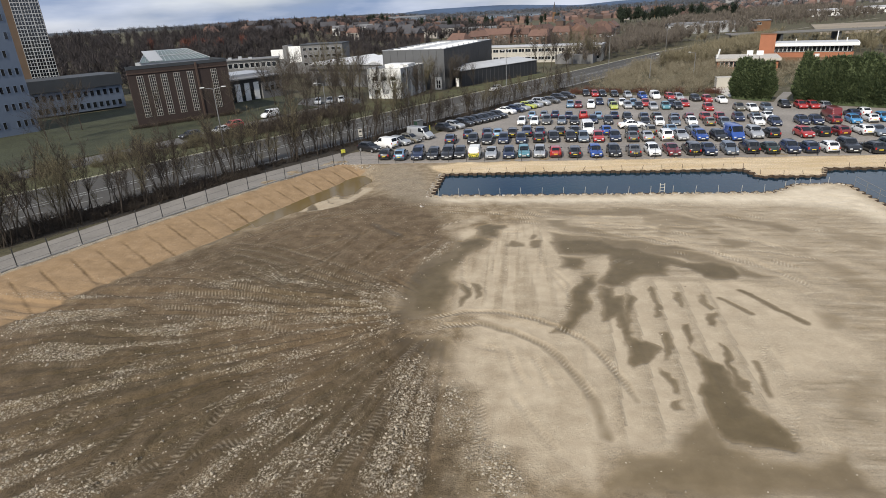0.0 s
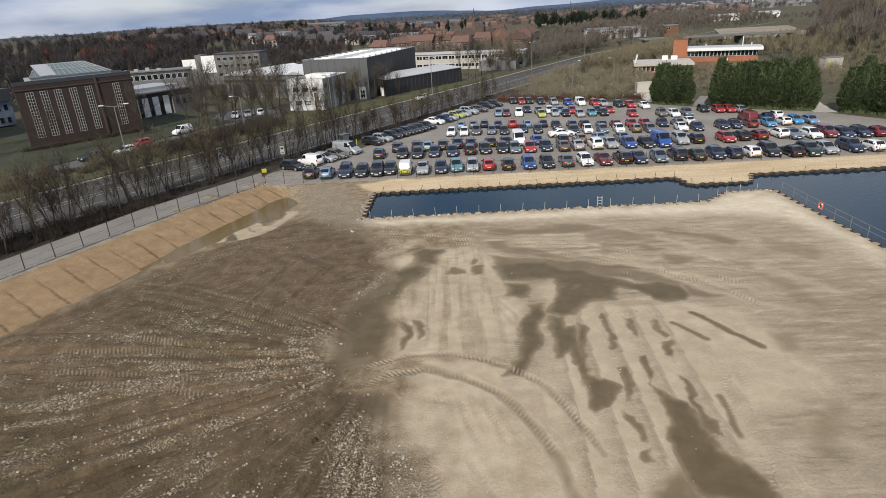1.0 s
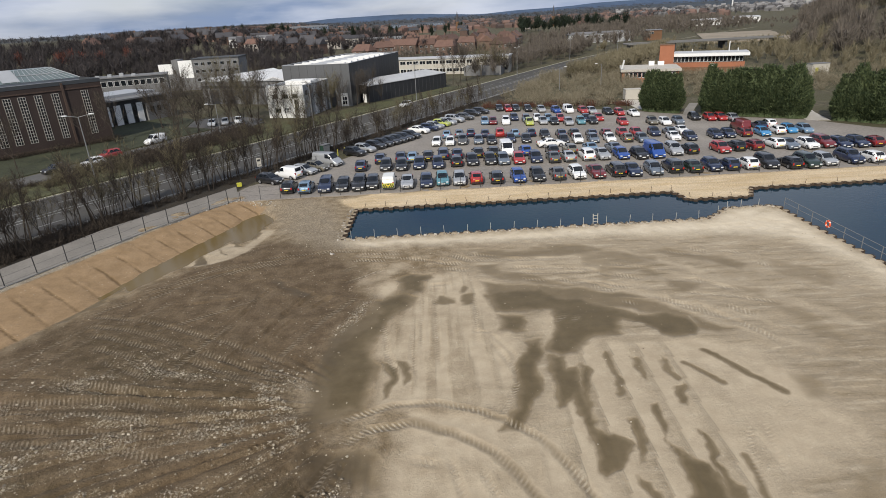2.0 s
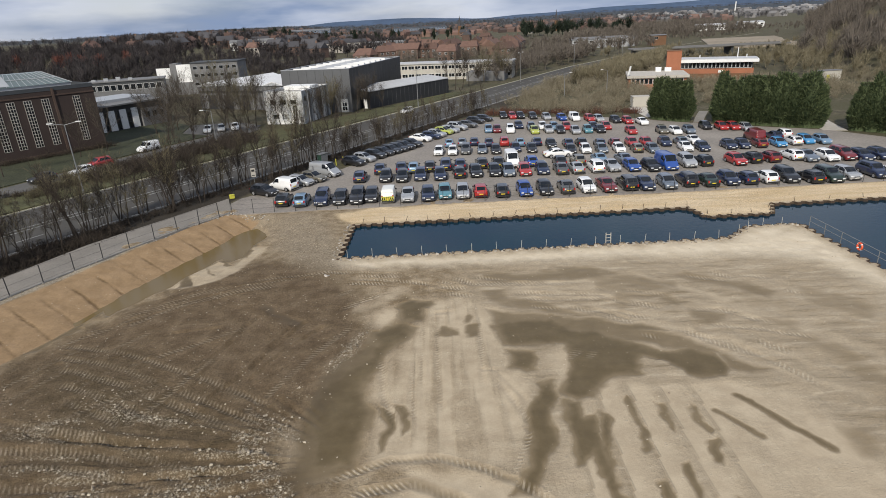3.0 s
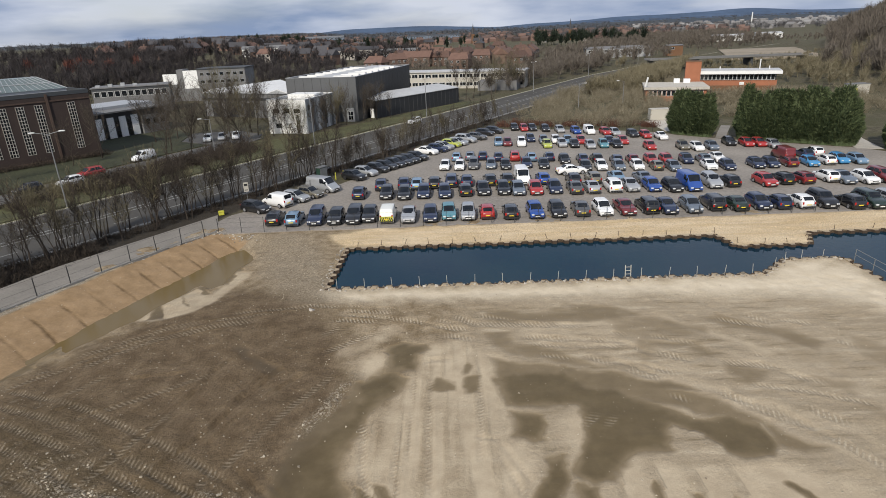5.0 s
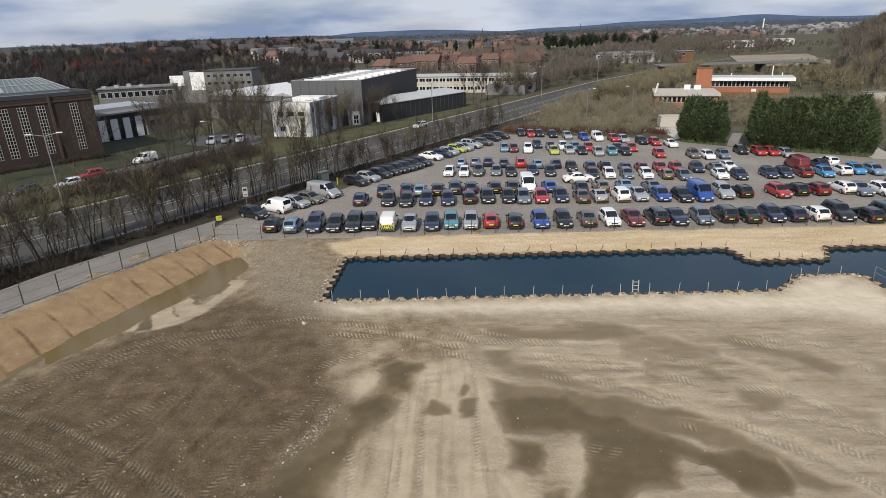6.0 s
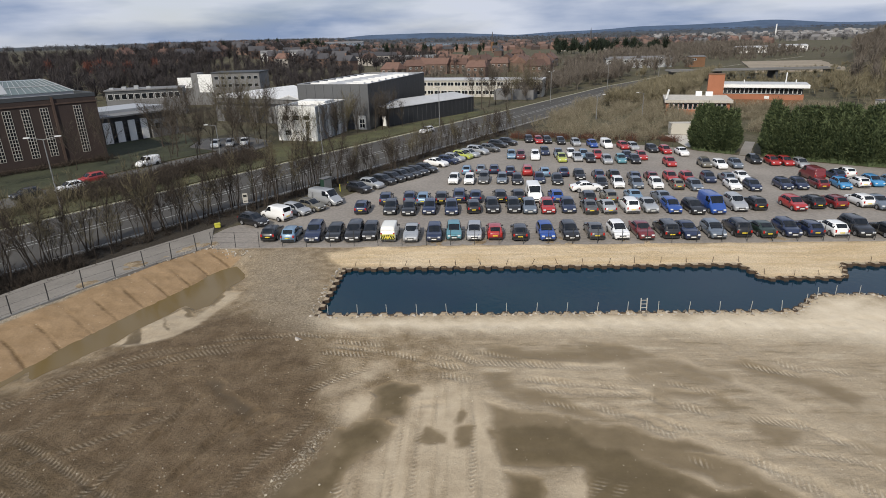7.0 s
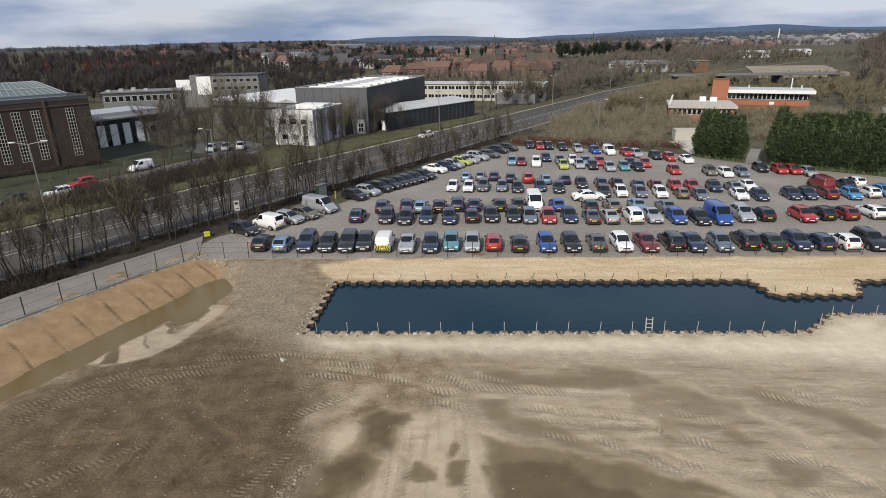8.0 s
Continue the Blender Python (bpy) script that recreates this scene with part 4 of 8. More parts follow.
def ground_material():
    m = bpy.data.materials.new("site_ground")
    m.use_nodes = True
    nt = m.node_tree
    bsdf = nt.nodes["Principled BSDF"]

    def node(kind, **kw):
        n = nt.nodes.new(kind)
        for k, v in kw.items():
            n.inputs[k].default_value = v
        return n

    def attr(name):
        a = nt.nodes.new("ShaderNodeAttribute")
        a.attribute_name = name
        s = nt.nodes.new("ShaderNodeSeparateColor")
        nt.links.new(a.outputs["Color"], s.inputs["Color"])
        return s.outputs[0], s.outputs[1], s.outputs[2], a.outputs["Alpha"]

    def math2(op, a, b=None, clamp=False):
        n = nt.nodes.new("ShaderNodeMath")
        n.operation, n.use_clamp = op, clamp
        for i, v in enumerate((a, b)):
            if v is None:
                continue
            if isinstance(v, (int, float)):
                n.inputs[i].default_value = v
            else:
                nt.links.new(v, n.inputs[i])
        return n.outputs[0]

    def blend(fac, a, b):
        n = nt.nodes.new("ShaderNodeMix")
        n.data_type = "RGBA"
        if isinstance(fac, (int, float)):
            n.inputs["Factor"].default_value = fac
        else:
            nt.links.new(fac, n.inputs["Factor"])
        for i, v in ((6, a), (7, b)):
            if isinstance(v, tuple):
                n.inputs[i].default_value = (*v[:3], 1)
            else:
                nt.links.new(v, n.inputs[i])
        return n.outputs[2]

    def rng(v, a, b, lo=0.0, hi=1.0):
        n = node("ShaderNodeMapRange", **{"From Min": a, "From Max": b, "To Min": lo, "To Max": hi})
        nt.links.new(v, n.inputs["Value"])
        return n.outputs[0]

    tc = nt.nodes.new("ShaderNodeTexCoord")

    def tex(scale, detail=5, rough=0.55, stretch=None, turn=0.0):
        n = node("ShaderNodeTexNoise", Scale=scale, Detail=detail, Roughness=rough)
        if stretch:
            mp = nt.nodes.new("ShaderNodeMapping")
            mp.inputs["Scale"].default_value = stretch
            mp.inputs["Rotation"].default_value = (0, 0, radians(turn))
            nt.links.new(tc.outputs["Object"], mp.inputs["Vector"])
            nt.links.new(mp.outputs["Vector"], n.inputs["Vector"])
        else:
            nt.links.new(tc.outputs["Object"], n.inputs["Vector"])
        return n.outputs["Fac"]

    light, wet, sand, gravel = attr("soil_a")
    cream, pale, brown, tread = attr("soil_b")
    run, off, ridge, site = attr("soil_c")
    greyish, fan, gritl, stony = attr("soil_d")
    haze, litter, tan, mud = attr("far_moor")
    tread = math2("MULTIPLY", tread, math2("SUBTRACT", 1.0, math2("MULTIPLY", math2("MAXIMUM", light, math2("MULTIPLY", tan, 0.3)), 0.75)))
    broad, mid, fine, grit = tex(0.09, 4), tex(0.8), tex(5.0, 6, 0.65), tex(17.0, 3, 0.7)
    streak = tex(0.55, 6, 0.6, (0.22, 1.5, 1.0), 8)
    # open ground beyond the site: winter grass, scrub and leaf litter
    scrub = blend(rng(mid, 0.38, 0.62), (0.060, 0.053, 0.032), (0.130, 0.112, 0.070))
    scrub = blend(rng(broad, 0.42, 0.6), scrub, (0.078, 0.072, 0.038))
    # far ground turns dark blue-grey: aerial haze put into its colour
    scrub = blend(haze, scrub, blend(rng(broad, 0.4, 0.6), (0.036, 0.045, 0.056), (0.060, 0.071, 0.080)))
    scrub = blend(litter, scrub, blend(rng(fine, 0.35, 0.65), (0.022, 0.019, 0.014), (0.062, 0.050, 0.036)))
    # the site
    base = blend(rng(math2("ADD", math2("MULTIPLY", streak, 0.25), math2("MULTIPLY", mid, 0.75)), 0.40, 0.62), (0.205, 0.154, 0.096), (0.365, 0.295, 0.205))
    base = blend(math2("MULTIPLY", greyish, 0.8), base, blend(rng(fine, 0.35, 0.65), (0.20, 0.163, 0.118), (0.335, 0.285, 0.215)))
    base = blend(math2("MULTIPLY", brown, 0.86), base, blend(rng(mid, 0.33, 0.67), (0.092, 0.064, 0.038), (0.148, 0.106, 0.066)))
    base = blend(math2("MULTIPLY", mud, rng(mid, 0.30, 0.66, 0.95, 0.35)), base, (0.074, 0.056, 0.031))
    fleck = rng(tex(8.5, 3, 0.75), 0.52, 0.60)
    base = blend(math2("MULTIPLY", gritl, math2("ADD", math2("MULTIPLY", fleck, 0.62), 0.06)), base, (0.37, 0.31, 0.22))
    base = blend(math2("MULTIPLY", tan, rng(mid, 0.30, 0.62, 0.95, 0.45)), base, blend(rng(broad, 0.35, 0.65), (0.30, 0.248, 0.178), (0.42, 0.355, 0.265)))
    drag = tex(1.0, 6, 0.65, (0.22, 1.5, 1.0), 24)
    base = blend(math2("MULTIPLY", tan, rng(drag, 0.46, 0.34, 0.0, 0.6)), base, (0.185, 0.146, 0.092))
    base = blend(math2("MULTIPLY", tan, rng(drag, 0.53, 0.66, 0.0, 0.7)), base, (0.47, 0.40, 0.30))
    base = blend(light, base, blend(rng(mid, 0.3, 0.7), (0.385, 0.316, 0.228), (0.49, 0.412, 0.304)))
    base = blend(cream, base, blend(rng(mid, 0.3, 0.7), (0.54, 0.46, 0.345), (0.64, 0.56, 0.435)))
    base = blend(pale, base, blend(rng(streak, 0.38, 0.62), (0.56, 0.43, 0.27), (0.67, 0.545, 0.38)))
    base = blend(sand, base, blend(rng(mid, 0.3, 0.7), (0.250, 0.173, 0.102), (0.328, 0.232, 0.143)))
    base = blend(math2("MULTIPLY", stony, rng(fine, 0.35, 0.6, 0.25, 0.95)), base, blend(rng(grit, 0.35, 0.65), (0.20, 0.175, 0.14), (0.46, 0.42, 0.35)))
    blotch = tex(0.38, 3)
    ragged = math2("ADD", math2("ADD", wet, math2("MULTIPLY", math2("SUBTRACT", blotch, 0.5), 0.35)), math2("ADD", math2("MULTIPLY", math2("SUBTRACT", mid, 0.5), 0.5), math2("MULTIPLY", math2("SUBTRACT", fine, 0.5), 0.25)))
    wetmask = math2("MULTIPLY", rng(ragged, 0.24, 0.66), rng(wet, 0.02, 0.35))
    soaked = blend(rng(wet, 0.72, 1.0), blend(rng(mid, 0.3, 0.7), (0.160, 0.122, 0.072), (0.204, 0.158, 0.098)), blend(rng(mid, 0.3, 0.7), (0.092, 0.068, 0.034), (0.130, 0.098, 0.053)))
    soaked = blend(brown, soaked, (0.074, 0.054, 0.031))
    base = blend(math2("MULTIPLY", wetmask, 0.95), base, soaked)
    # the bank's cut lines take a darker brown
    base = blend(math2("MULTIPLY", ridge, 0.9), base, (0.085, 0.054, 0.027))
    # loose stones
    vor = node("ShaderNodeTexVoronoi", Scale=7.0)
    nt.links.new(tc.outputs["Object"], vor.inputs["Vector"])
    stone_here = math2("GREATER_THAN", math2("ADD", math2("MULTIPLY", gravel, 0.45), rng(mid, 0.45, 0.7, 0.0, 0.05)), vor_value(nt, vor))
    stone_dot = math2("MULTIPLY", stone_here, rng(vor.outputs["Distance"], 0.42, 0.30))
    stone_dot = math2("MAXIMUM", math2("MULTIPLY", stone_dot, 0.6), math2("MULTIPLY", fleck, rng(gravel, 0.12, 0.6)))
    stone_dot = math2("MULTIPLY", stone_dot, math2("SUBTRACT", 1.0, wet, True))
    base = blend(math2("MULTIPLY", stone_dot, 0.85), base, (0.52, 0.46, 0.36))
    # tread bars across each print
    chev = math2("ADD", run, math2("MULTIPLY", off, 0.55))
    wave = math2("SINE", math2("MULTIPLY", chev, 2 * math.pi / 0.30))
    bars = math2("MULTIPLY", math2("MULTIPLY", rng(wave, -0.3, 0.6), rng(fine, 0.36, 0.56, 0.25, 1.0)), math2("MULTIPLY", tread, math2("SUBTRACT", 1.0, math2("MULTIPLY", brown, 0.62))))
    base = blend(math2("MULTIPLY", tread, math2("ADD", 0.14, math2("MULTIPLY", brown, 0.30))), base, (0.085, 0.064, 0.040))
    base = blend(math2("MULTIPLY", bars, 0.75), base, (0.58, 0.50, 0.385))
    even = math2("SUBTRACT", 1.0, math2("MULTIPLY", math2("MAXIMUM", math2("MAXIMUM", math2("MAXIMUM", light, math2("MULTIPLY", sand, 0.8)), cream), math2("MAXIMUM", wetmask, math2("MULTIPLY", tan, 0.6))), 0.80))
    shade = math2("ADD", 1.0, math2("MULTIPLY", even, math2("ADD", rng(fine, 0.25, 0.75, -0.26, 0.23), rng(grit, 0.3, 0.7, -0.24, 0.24))))
    hsv = node("ShaderNodeHueSaturation", Saturation=1.10)
    nt.links.new(base, hsv.inputs["Color"])
    nt.links.new(shade, hsv.inputs["Value"])
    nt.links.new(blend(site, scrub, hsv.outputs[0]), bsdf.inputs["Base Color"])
    rough = math2("SUBTRACT", 0.95, math2("MULTIPLY", wetmask, 0.42))
    nt.links.new(rough, bsdf.inputs["Roughness"])
    bsdf.inputs["Specular IOR Level"].default_value = 0.3
    dry = math2("SUBTRACT", 1.0, math2("MULTIPLY", wetmask, 0.85), True)
    hgt = math2("ADD", math2("MULTIPLY", fine, 0.15), math2("MULTIPLY", grit, 0.06))
    hgt = math2("MULTIPLY", math2("MULTIPLY", hgt, dry), even)
    hgt = math2("ADD", hgt, math2("MULTIPLY", bars, 0.035))
    hgt = math2("ADD", hgt, math2("MULTIPLY", stone_dot, 0.05))
    bp = node("ShaderNodeBump", Strength=0.85, Distance=1.0)
    nt.links.new(hgt, bp.inputs["Height"])
    nt.links.new(bp.outputs[0], bsdf.inputs["Normal"])
    return m


def vor_value(nt, vor):
    s = nt.nodes.new("ShaderNodeSeparateColor")
    nt.links.new(vor.outputs["Color"], s.inputs["Color"])
    return s.outputs[0]


ground = build_ground()


# ---- standing water ----
def water_material(name, deep, rough, wave, scale):
    m = bpy.data.materials.new(name)
    m.use_nodes = True
    nt = m.node_tree
    b = nt.nodes["Principled BSDF"]
    tc = nt.nodes.new("ShaderNodeTexCoord")
    n = nt.nodes.new("ShaderNodeTexNoise")
    n.inputs["Scale"].default_value, n.inputs["Detail"].default_value = 0.12, 3
    nt.links.new(tc.outputs["Object"], n.inputs["Vector"])
    mix = nt.nodes.new("ShaderNodeMix")
    mix.data_type = "RGBA"
    mix.inputs[6].default_value, mix.inputs[7].default_value = (*deep[0], 1), (*deep[1], 1)
    nt.links.new(n.outputs["Fac"], mix.inputs["Factor"])
    nt.links.new(mix.outputs[2], b.inputs["Base Color"])
    w = nt.nodes.new("ShaderNodeTexNoise")
    w.inputs["Scale"].default_value, w.inputs["Detail"].default_value = scale, 3
    nt.links.new(tc.outputs["Object"], w.inputs["Vector"])
    bp = nt.nodes.new("ShaderNodeBump")
    bp.inputs["Strength"].default_value, bp.inputs["Distance"].default_value = wave, 0.05
    nt.links.new(w.outputs["Fac"], bp.inputs["Height"])
    nt.links.new(bp.outputs[0], b.inputs["Normal"])
    b.inputs["Roughness"].default_value, b.inputs["IOR"].default_value = rough, 1.33
    b.inputs["Specular IOR Level"].default_value = 0.4
    return m


M["deep_water"] = water_material("deep_water", ((0.001, 0.015, 0.038), (0.002, 0.030, 0.042)), 0.05, 0.25, 2.2)
M["muddy_water"] = water_material("muddy_water", ((0.135, 0.092, 0.034), (0.175, 0.124, 0.050)), 0.10, 0.05, 1.2)
bm = bmesh.new()
prism(bm, POOL, -3.0, WATER_Z)
tagged(mesh_ob("water", bm, M["deep_water"]), "still deep blue water filling the sheet-piled basin", "water", kind="structure")
bm = bmesh.new()
prism(bm, [(-38.0, 53), (-27.5, 51), (-12.5, 76), (-22, 82.0)], -1.4, -0.95)
tagged(mesh_ob("puddle", bm, M["muddy_water"]), "shallow muddy puddle along the foot of the sand bank", "water", kind="structure")

# ---- hard surfaces ----
CAR_PARK = [(-26.8, 82.1), (95, 81.4), (95, 90), (74, 104.5), (68.5, 114.5), (52, 126), (45, 132.5), (42.5, 136), (34, 141), (13, 147.5), (9.5, 145.5), (-4.8, 123.4),
            (-18.5, 99.0), (-27.6, 89.3), (-28.6, 86.0)]
bm = bmesh.new()
prism(bm, CAR_PARK, -0.2, 0.05)
tagged(mesh_ob("car_park", bm, M["tarmac"]), "grey worn tarmac of the full car park", "car park", kind="structure")
bm = strip(bmesh.new(), ROAD, ROAD_HALF, 0.07, 0.3)
tagged(mesh_ob("road", bm, M["road"]), "dark asphalt of the multi-lane main road", "road", kind="structure")
bm = strip(bmesh.new(), SIDE_STREET, 3.2, 0.15, 0.4)
tagged(mesh_ob("side_street", bm, M["street"]), "grey asphalt side street beside the office blocks", "road", kind="structure")
bm = bmesh.new()
rows = []
for a, b in zip(FENCE, PATH_OUT):
    ends = [(x, y, float(np.interp((x + 47.4) * 0.425 + (y - 42.2) * 0.905, [36, 47], [0.42, 0.07]))) for x, y in (a, b)]
    rows.append([bm.verts.new(q) for q in ends + [(x, y, -0.3) for x, y, _ in ends[::-1]]])
for a, b in zip(rows, rows[1:]):
    for k in range(4):
        bm.faces.new((a[k], a[(k + 1) % 4], b[(k + 1) % 4], b[k]))
bm.faces.new(rows[0])
bm.faces.new(rows[-1][::-1])
bmesh.ops.recalc_face_normals(bm, faces=bm.faces[:])
tagged(mesh_ob("footpath", bm, M["footpath"]), "pale grey gravel footpath behind the fence", "pavement", kind="structure")
for sgn, nm in ((1, "kerb"), (-1, "kerb")):
    bm = strip(bmesh.new(), ROAD, 0.14, 0.17, 0.3, side=sgn * (ROAD_HALF + 0.15))
    tagged(mesh_ob(nm, bm, M["kerb"]), "pale concrete kerb along the main road", "kerb", kind="structure")


# ---- cars ----
def paint(name, base, rough=0.34, metal=0.0):
    return surface(name, base, rough, metal, vary=0.05, scale=0.8, fine=5, bump=0.0, coat=0.8)


PAINTS = {
    "k": ("black", paint("black_paint", (0.012, 0.012, 0.014))), "n": ("dark blue", paint("navy_paint", (0.013, 0.022, 0.058))),
    "b": ("blue", paint("blue_paint", (0.018, 0.065, 0.28))), "a": ("bright blue", paint("bright_blue_paint", (0.05, 0.24, 0.48))),
    "l": ("light blue", paint("light_blue_paint", (0.17, 0.27, 0.38), 0.35, 0.2)), "t": ("teal", paint("teal_paint", (0.10, 0.26, 0.31), 0.35, 0.2)),
    "s": ("silver", paint("silver_paint", (0.40, 0.41, 0.42), 0.35, 0.35)), "q": ("blue-grey", paint("blue_grey_paint", (0.15, 0.18, 0.22), 0.35, 0.3)),
    "g": ("grey", paint("grey_paint", (0.10, 0.10, 0.10), 0.35, 0.3)), "w": ("white", paint("white_paint", (0.80, 0.80, 0.79), 0.4)),
    "r": ("red", paint("red_paint", (0.36, 0.026, 0.024))), "m": ("dark red", paint("maroon_paint", (0.15, 0.016, 0.018))),
    "y": ("lime yellow", paint("lime_paint", (0.40, 0.44, 0.08))), "d": ("dark green", paint("dark_green_paint", (0.016, 0.030, 0.022))),
    "e": ("grey-brown", paint("taupe_paint", (0.17, 0.155, 0.12), 0.35, 0.3)), "x": ("white", paint("service_van_white", (0.80, 0.79, 0.72), 0.4)),
}
M["car_glass"] = surface("car_glass", (0.008, 0.010, 0.013), 0.05, vary=0.1, bump=0.0, spec=0.5)
M["tyre"] = surface("tyre_rubber", (0.015, 0.015, 0.015), 0.85, vary=0.1, bump=0.0)
M["rim"] = surface("alloy_rim", (0.42, 0.42, 0.43), 0.4, metal=0.6, vary=0.1, bump=0.0)
M["trim_black"] = surface("black_plastic", (0.018, 0.018, 0.018), 0.6, vary=0.1, bump=0.0)
M["lamp_clear"] = surface("headlamp_lens", (0.62, 0.64, 0.66), 0.12, vary=0.05, bump=0.0)
M["lamp_red"] = surface("tail_lamp_lens", (0.38, 0.012, 0.01), 0.2, vary=0.05, bump=0.0)
M["plate_white"] = surface("plate_white", (0.75, 0.75, 0.72), 0.5, vary=0.05, bump=0.0)
M["plate_yellow"] = surface("plate_yellow", (0.72, 0.55, 0.05), 0.5, vary=0.05, bump=0.0)

# length, width, height, bonnet share, cowl height, deck height, roof start, roof end, cabin end
SHAPES = {
    "h": ("hatchback", 4.05, 1.76, 1.47, 0.25, 0.90, 0.96, 0.47, 0.86, 0.985),
    "s": ("saloon", 4.5, 1.77, 1.43, 0.28, 0.92, 0.98, 0.46, 0.70, 0.86),
    "u": ("estate car", 4.5, 1.84, 1.66, 0.27, 1.04, 1.06, 0.42, 0.90, 0.985),
    "v": ("small van", 4.35, 1.80, 1.82, 0.23, 1.05, 1.10, 0.38, 0.97, 0.997),
    "V": ("panel van", 5.0, 1.96, 2.08, 0.17, 1.18, 1.22, 0.31, 0.97, 0.997),
}


def section(shape, s):
    """Half a cross-section of a body, from the sill up to the middle of bonnet, roof or boot; s runs from nose to tail."""
    _, L, W, H, bon, cowl, deck, r0, r1, cend = SHAPES[shape]
    van = shape in "vV"
    tail = deck - (0.05 if van else 0.10)
    b = float(np.interp(s, [0, 0.015, 0.05, 0.12, bon, 0.5, 0.9, 0.97, 1.0], [0.50, 0.63, 0.74, 0.5 * (0.74 + cowl) + 0.05, cowl, (cowl + deck) / 2 + 0.01, deck, deck - 0.02, tail]))
    w = W / 2 * float(np.interp(s, [0, 0.012, 0.04, 0.10, 0.25, 0.75, 0.92, 0.98, 1.0], [0.70, 0.83, 0.92, 0.97, 1.0, 1.0, 0.97, 0.93, 0.90]))
    g = float(np.interp(s, [bon, bon + 0.5 * (r0 - bon), r0, r1, r1 + 0.5 * (cend - r1), cend], [0, 0.56, 1, 1, 0.60, 0]))
    crown = 0.03 * (1 - ((s - r0) / (r1 - r0) - 0.4) ** 2) if r0 < s < r1 else 0.0
    top = b + g * (H - 0.05 + crown - b)
    arch = max(0.0, 1 - (abs(s - 0.18) / 0.085) ** 2, 1 - (abs(s - 0.80) / 0.085) ** 2)
    low = 0.20 + 0.40 * math.sqrt(arch)
    wr = (0.72 + g * ((0.84 if van else 0.73) - 0.72)) * w
    shoulder = (0.93 * w, b)
    edge = (wr, max(b + 0.02, top - 0.03))
    mid = (0.5 * (shoulder[0] + edge[0]) + 0.025 * g, 0.5 * (shoulder[1] + edge[1]) + 0.01)
    return [(0.80 * w, low), (0.97 * w, low + 0.03), (w, max(low + 0.05, b * 0.58)), (0.985 * w, b * 0.86), shoulder, mid, edge,
            (0.82 * wr, max(b + 0.03, top + 0.005)), (0.40 * wr, max(b + 0.042, top + 0.025))]


def body_mesh(shape):
    _, L, W, H, bon, cowl, deck, r0, r1, cend = SHAPES[shape]
    stops = sorted({0, 0.015, 0.04, 0.075, 0.10, 0.13, 0.18, 0.23, 0.265, bon, bon + 0.5 * (r0 - bon), r0, r0 + 0.04, 0.5 * (r0 + r1), 0.715, 0.745, 0.80, 0.855, r1 - 0.03, r1, r1 + 0.5 * (cend - r1), cend, 1.0})
    bm = bmesh.new()
    rings = []
    for s in stops:
        half = section(shape, s)
        rings.append([bm.verts.new((x, (s - 0.5) * L, z)) for x, z in half + [(-x, z) for x, z in reversed(half)]])
    n = len(rings[0])
    for a, b in zip(rings, rings[1:]):
        for i in range(n):
            bm.faces.new((a[i], a[(i + 1) % n], b[(i + 1) % n], b[i]))
    bm.faces.new(rings[0])
    bm.faces.new(list(reversed(rings[-1])))
    bmesh.ops.recalc_face_normals(bm, faces=bm.faces[:])
    for f in bm.faces:
        f.smooth = True
    return bm


def glazing(shape, stops, across, side=0):
    """A thin pane that follows the body between two stations: over the top, or, with side -1 or 1, on the flank."""
    L = SHAPES[shape][1]
    grid = []
    for s in stops:
        h = section(shape, s)
        row = []
        for u in across:
            if side:
                a, b, k = (h[4], h[5], u * 2) if u < 0.5 else (h[5], h[6], u * 2 - 1)
                row.append(Vector((side * (a[0] + (b[0] - a[0]) * k), (s - 0.5) * L, a[1] + (b[1] - a[1]) * k)))
            else:
                x = abs(u) * h[6][0]
                row.append(Vector((u * h[6][0], (s - 0.5) * L, float(np.interp(x, [0, h[8][0], h[7][0], h[6][0]], [h[8][1] + 0.003, h[8][1], h[7][1], h[6][1]])))))
        grid.append(row)
    up = (grid[-1][0] - grid[0][0]).cross(grid[0][-1] - grid[0][0]).normalized()
    out = Vector((side, 0, 0.25)) if side else Vector((0, 0, 1))
    up = up if up.dot(out) > 0 else -up
    bm = bmesh.new()
    hi = [[bm.verts.new(p + up * 0.016) for p in row] for row in grid]
    lo = [[bm.verts.new(p - up * 0.020) for p in row] for row in grid]
    for a, b in zip(hi, hi[1:]):
        for k in range(len(a) - 1):
            bm.faces.new((a[k], a[k + 1], b[k + 1], b[k]))
    rim_hi = hi[0] + [r[-1] for r in hi[1:]] + hi[-1][-2::-1] + [r[0] for r in hi[-2:0:-1]]
    rim_lo = lo[0] + [r[-1] for r in lo[1:]] + lo[-1][-2::-1] + [r[0] for r in lo[-2:0:-1]]
    for k in range(len(rim_hi)):
        m = (k + 1) % len(rim_hi)
        bm.faces.new((rim_hi[k], rim_hi[m], rim_lo[m], rim_lo[k]))
    bmesh.ops.recalc_face_normals(bm, faces=bm.faces[:])
    return bm


def pane(bm, quad, out, thick=0.012):
    """A thin pane over four corners, set proud by thick along out."""
    o = Vector(out) * thick
    lo = [bm.verts.new(Vector(q)) for q in quad]
    hi = [bm.verts.new(Vector(q) + o) for q in quad]
    k = len(quad)
    bm.faces.new(hi)
    for i in range(k):
        bm.faces.new((lo[i], lo[(i + 1) % k], hi[(i + 1) % k], hi[i]))
    return bm


CAR_BITS = {}


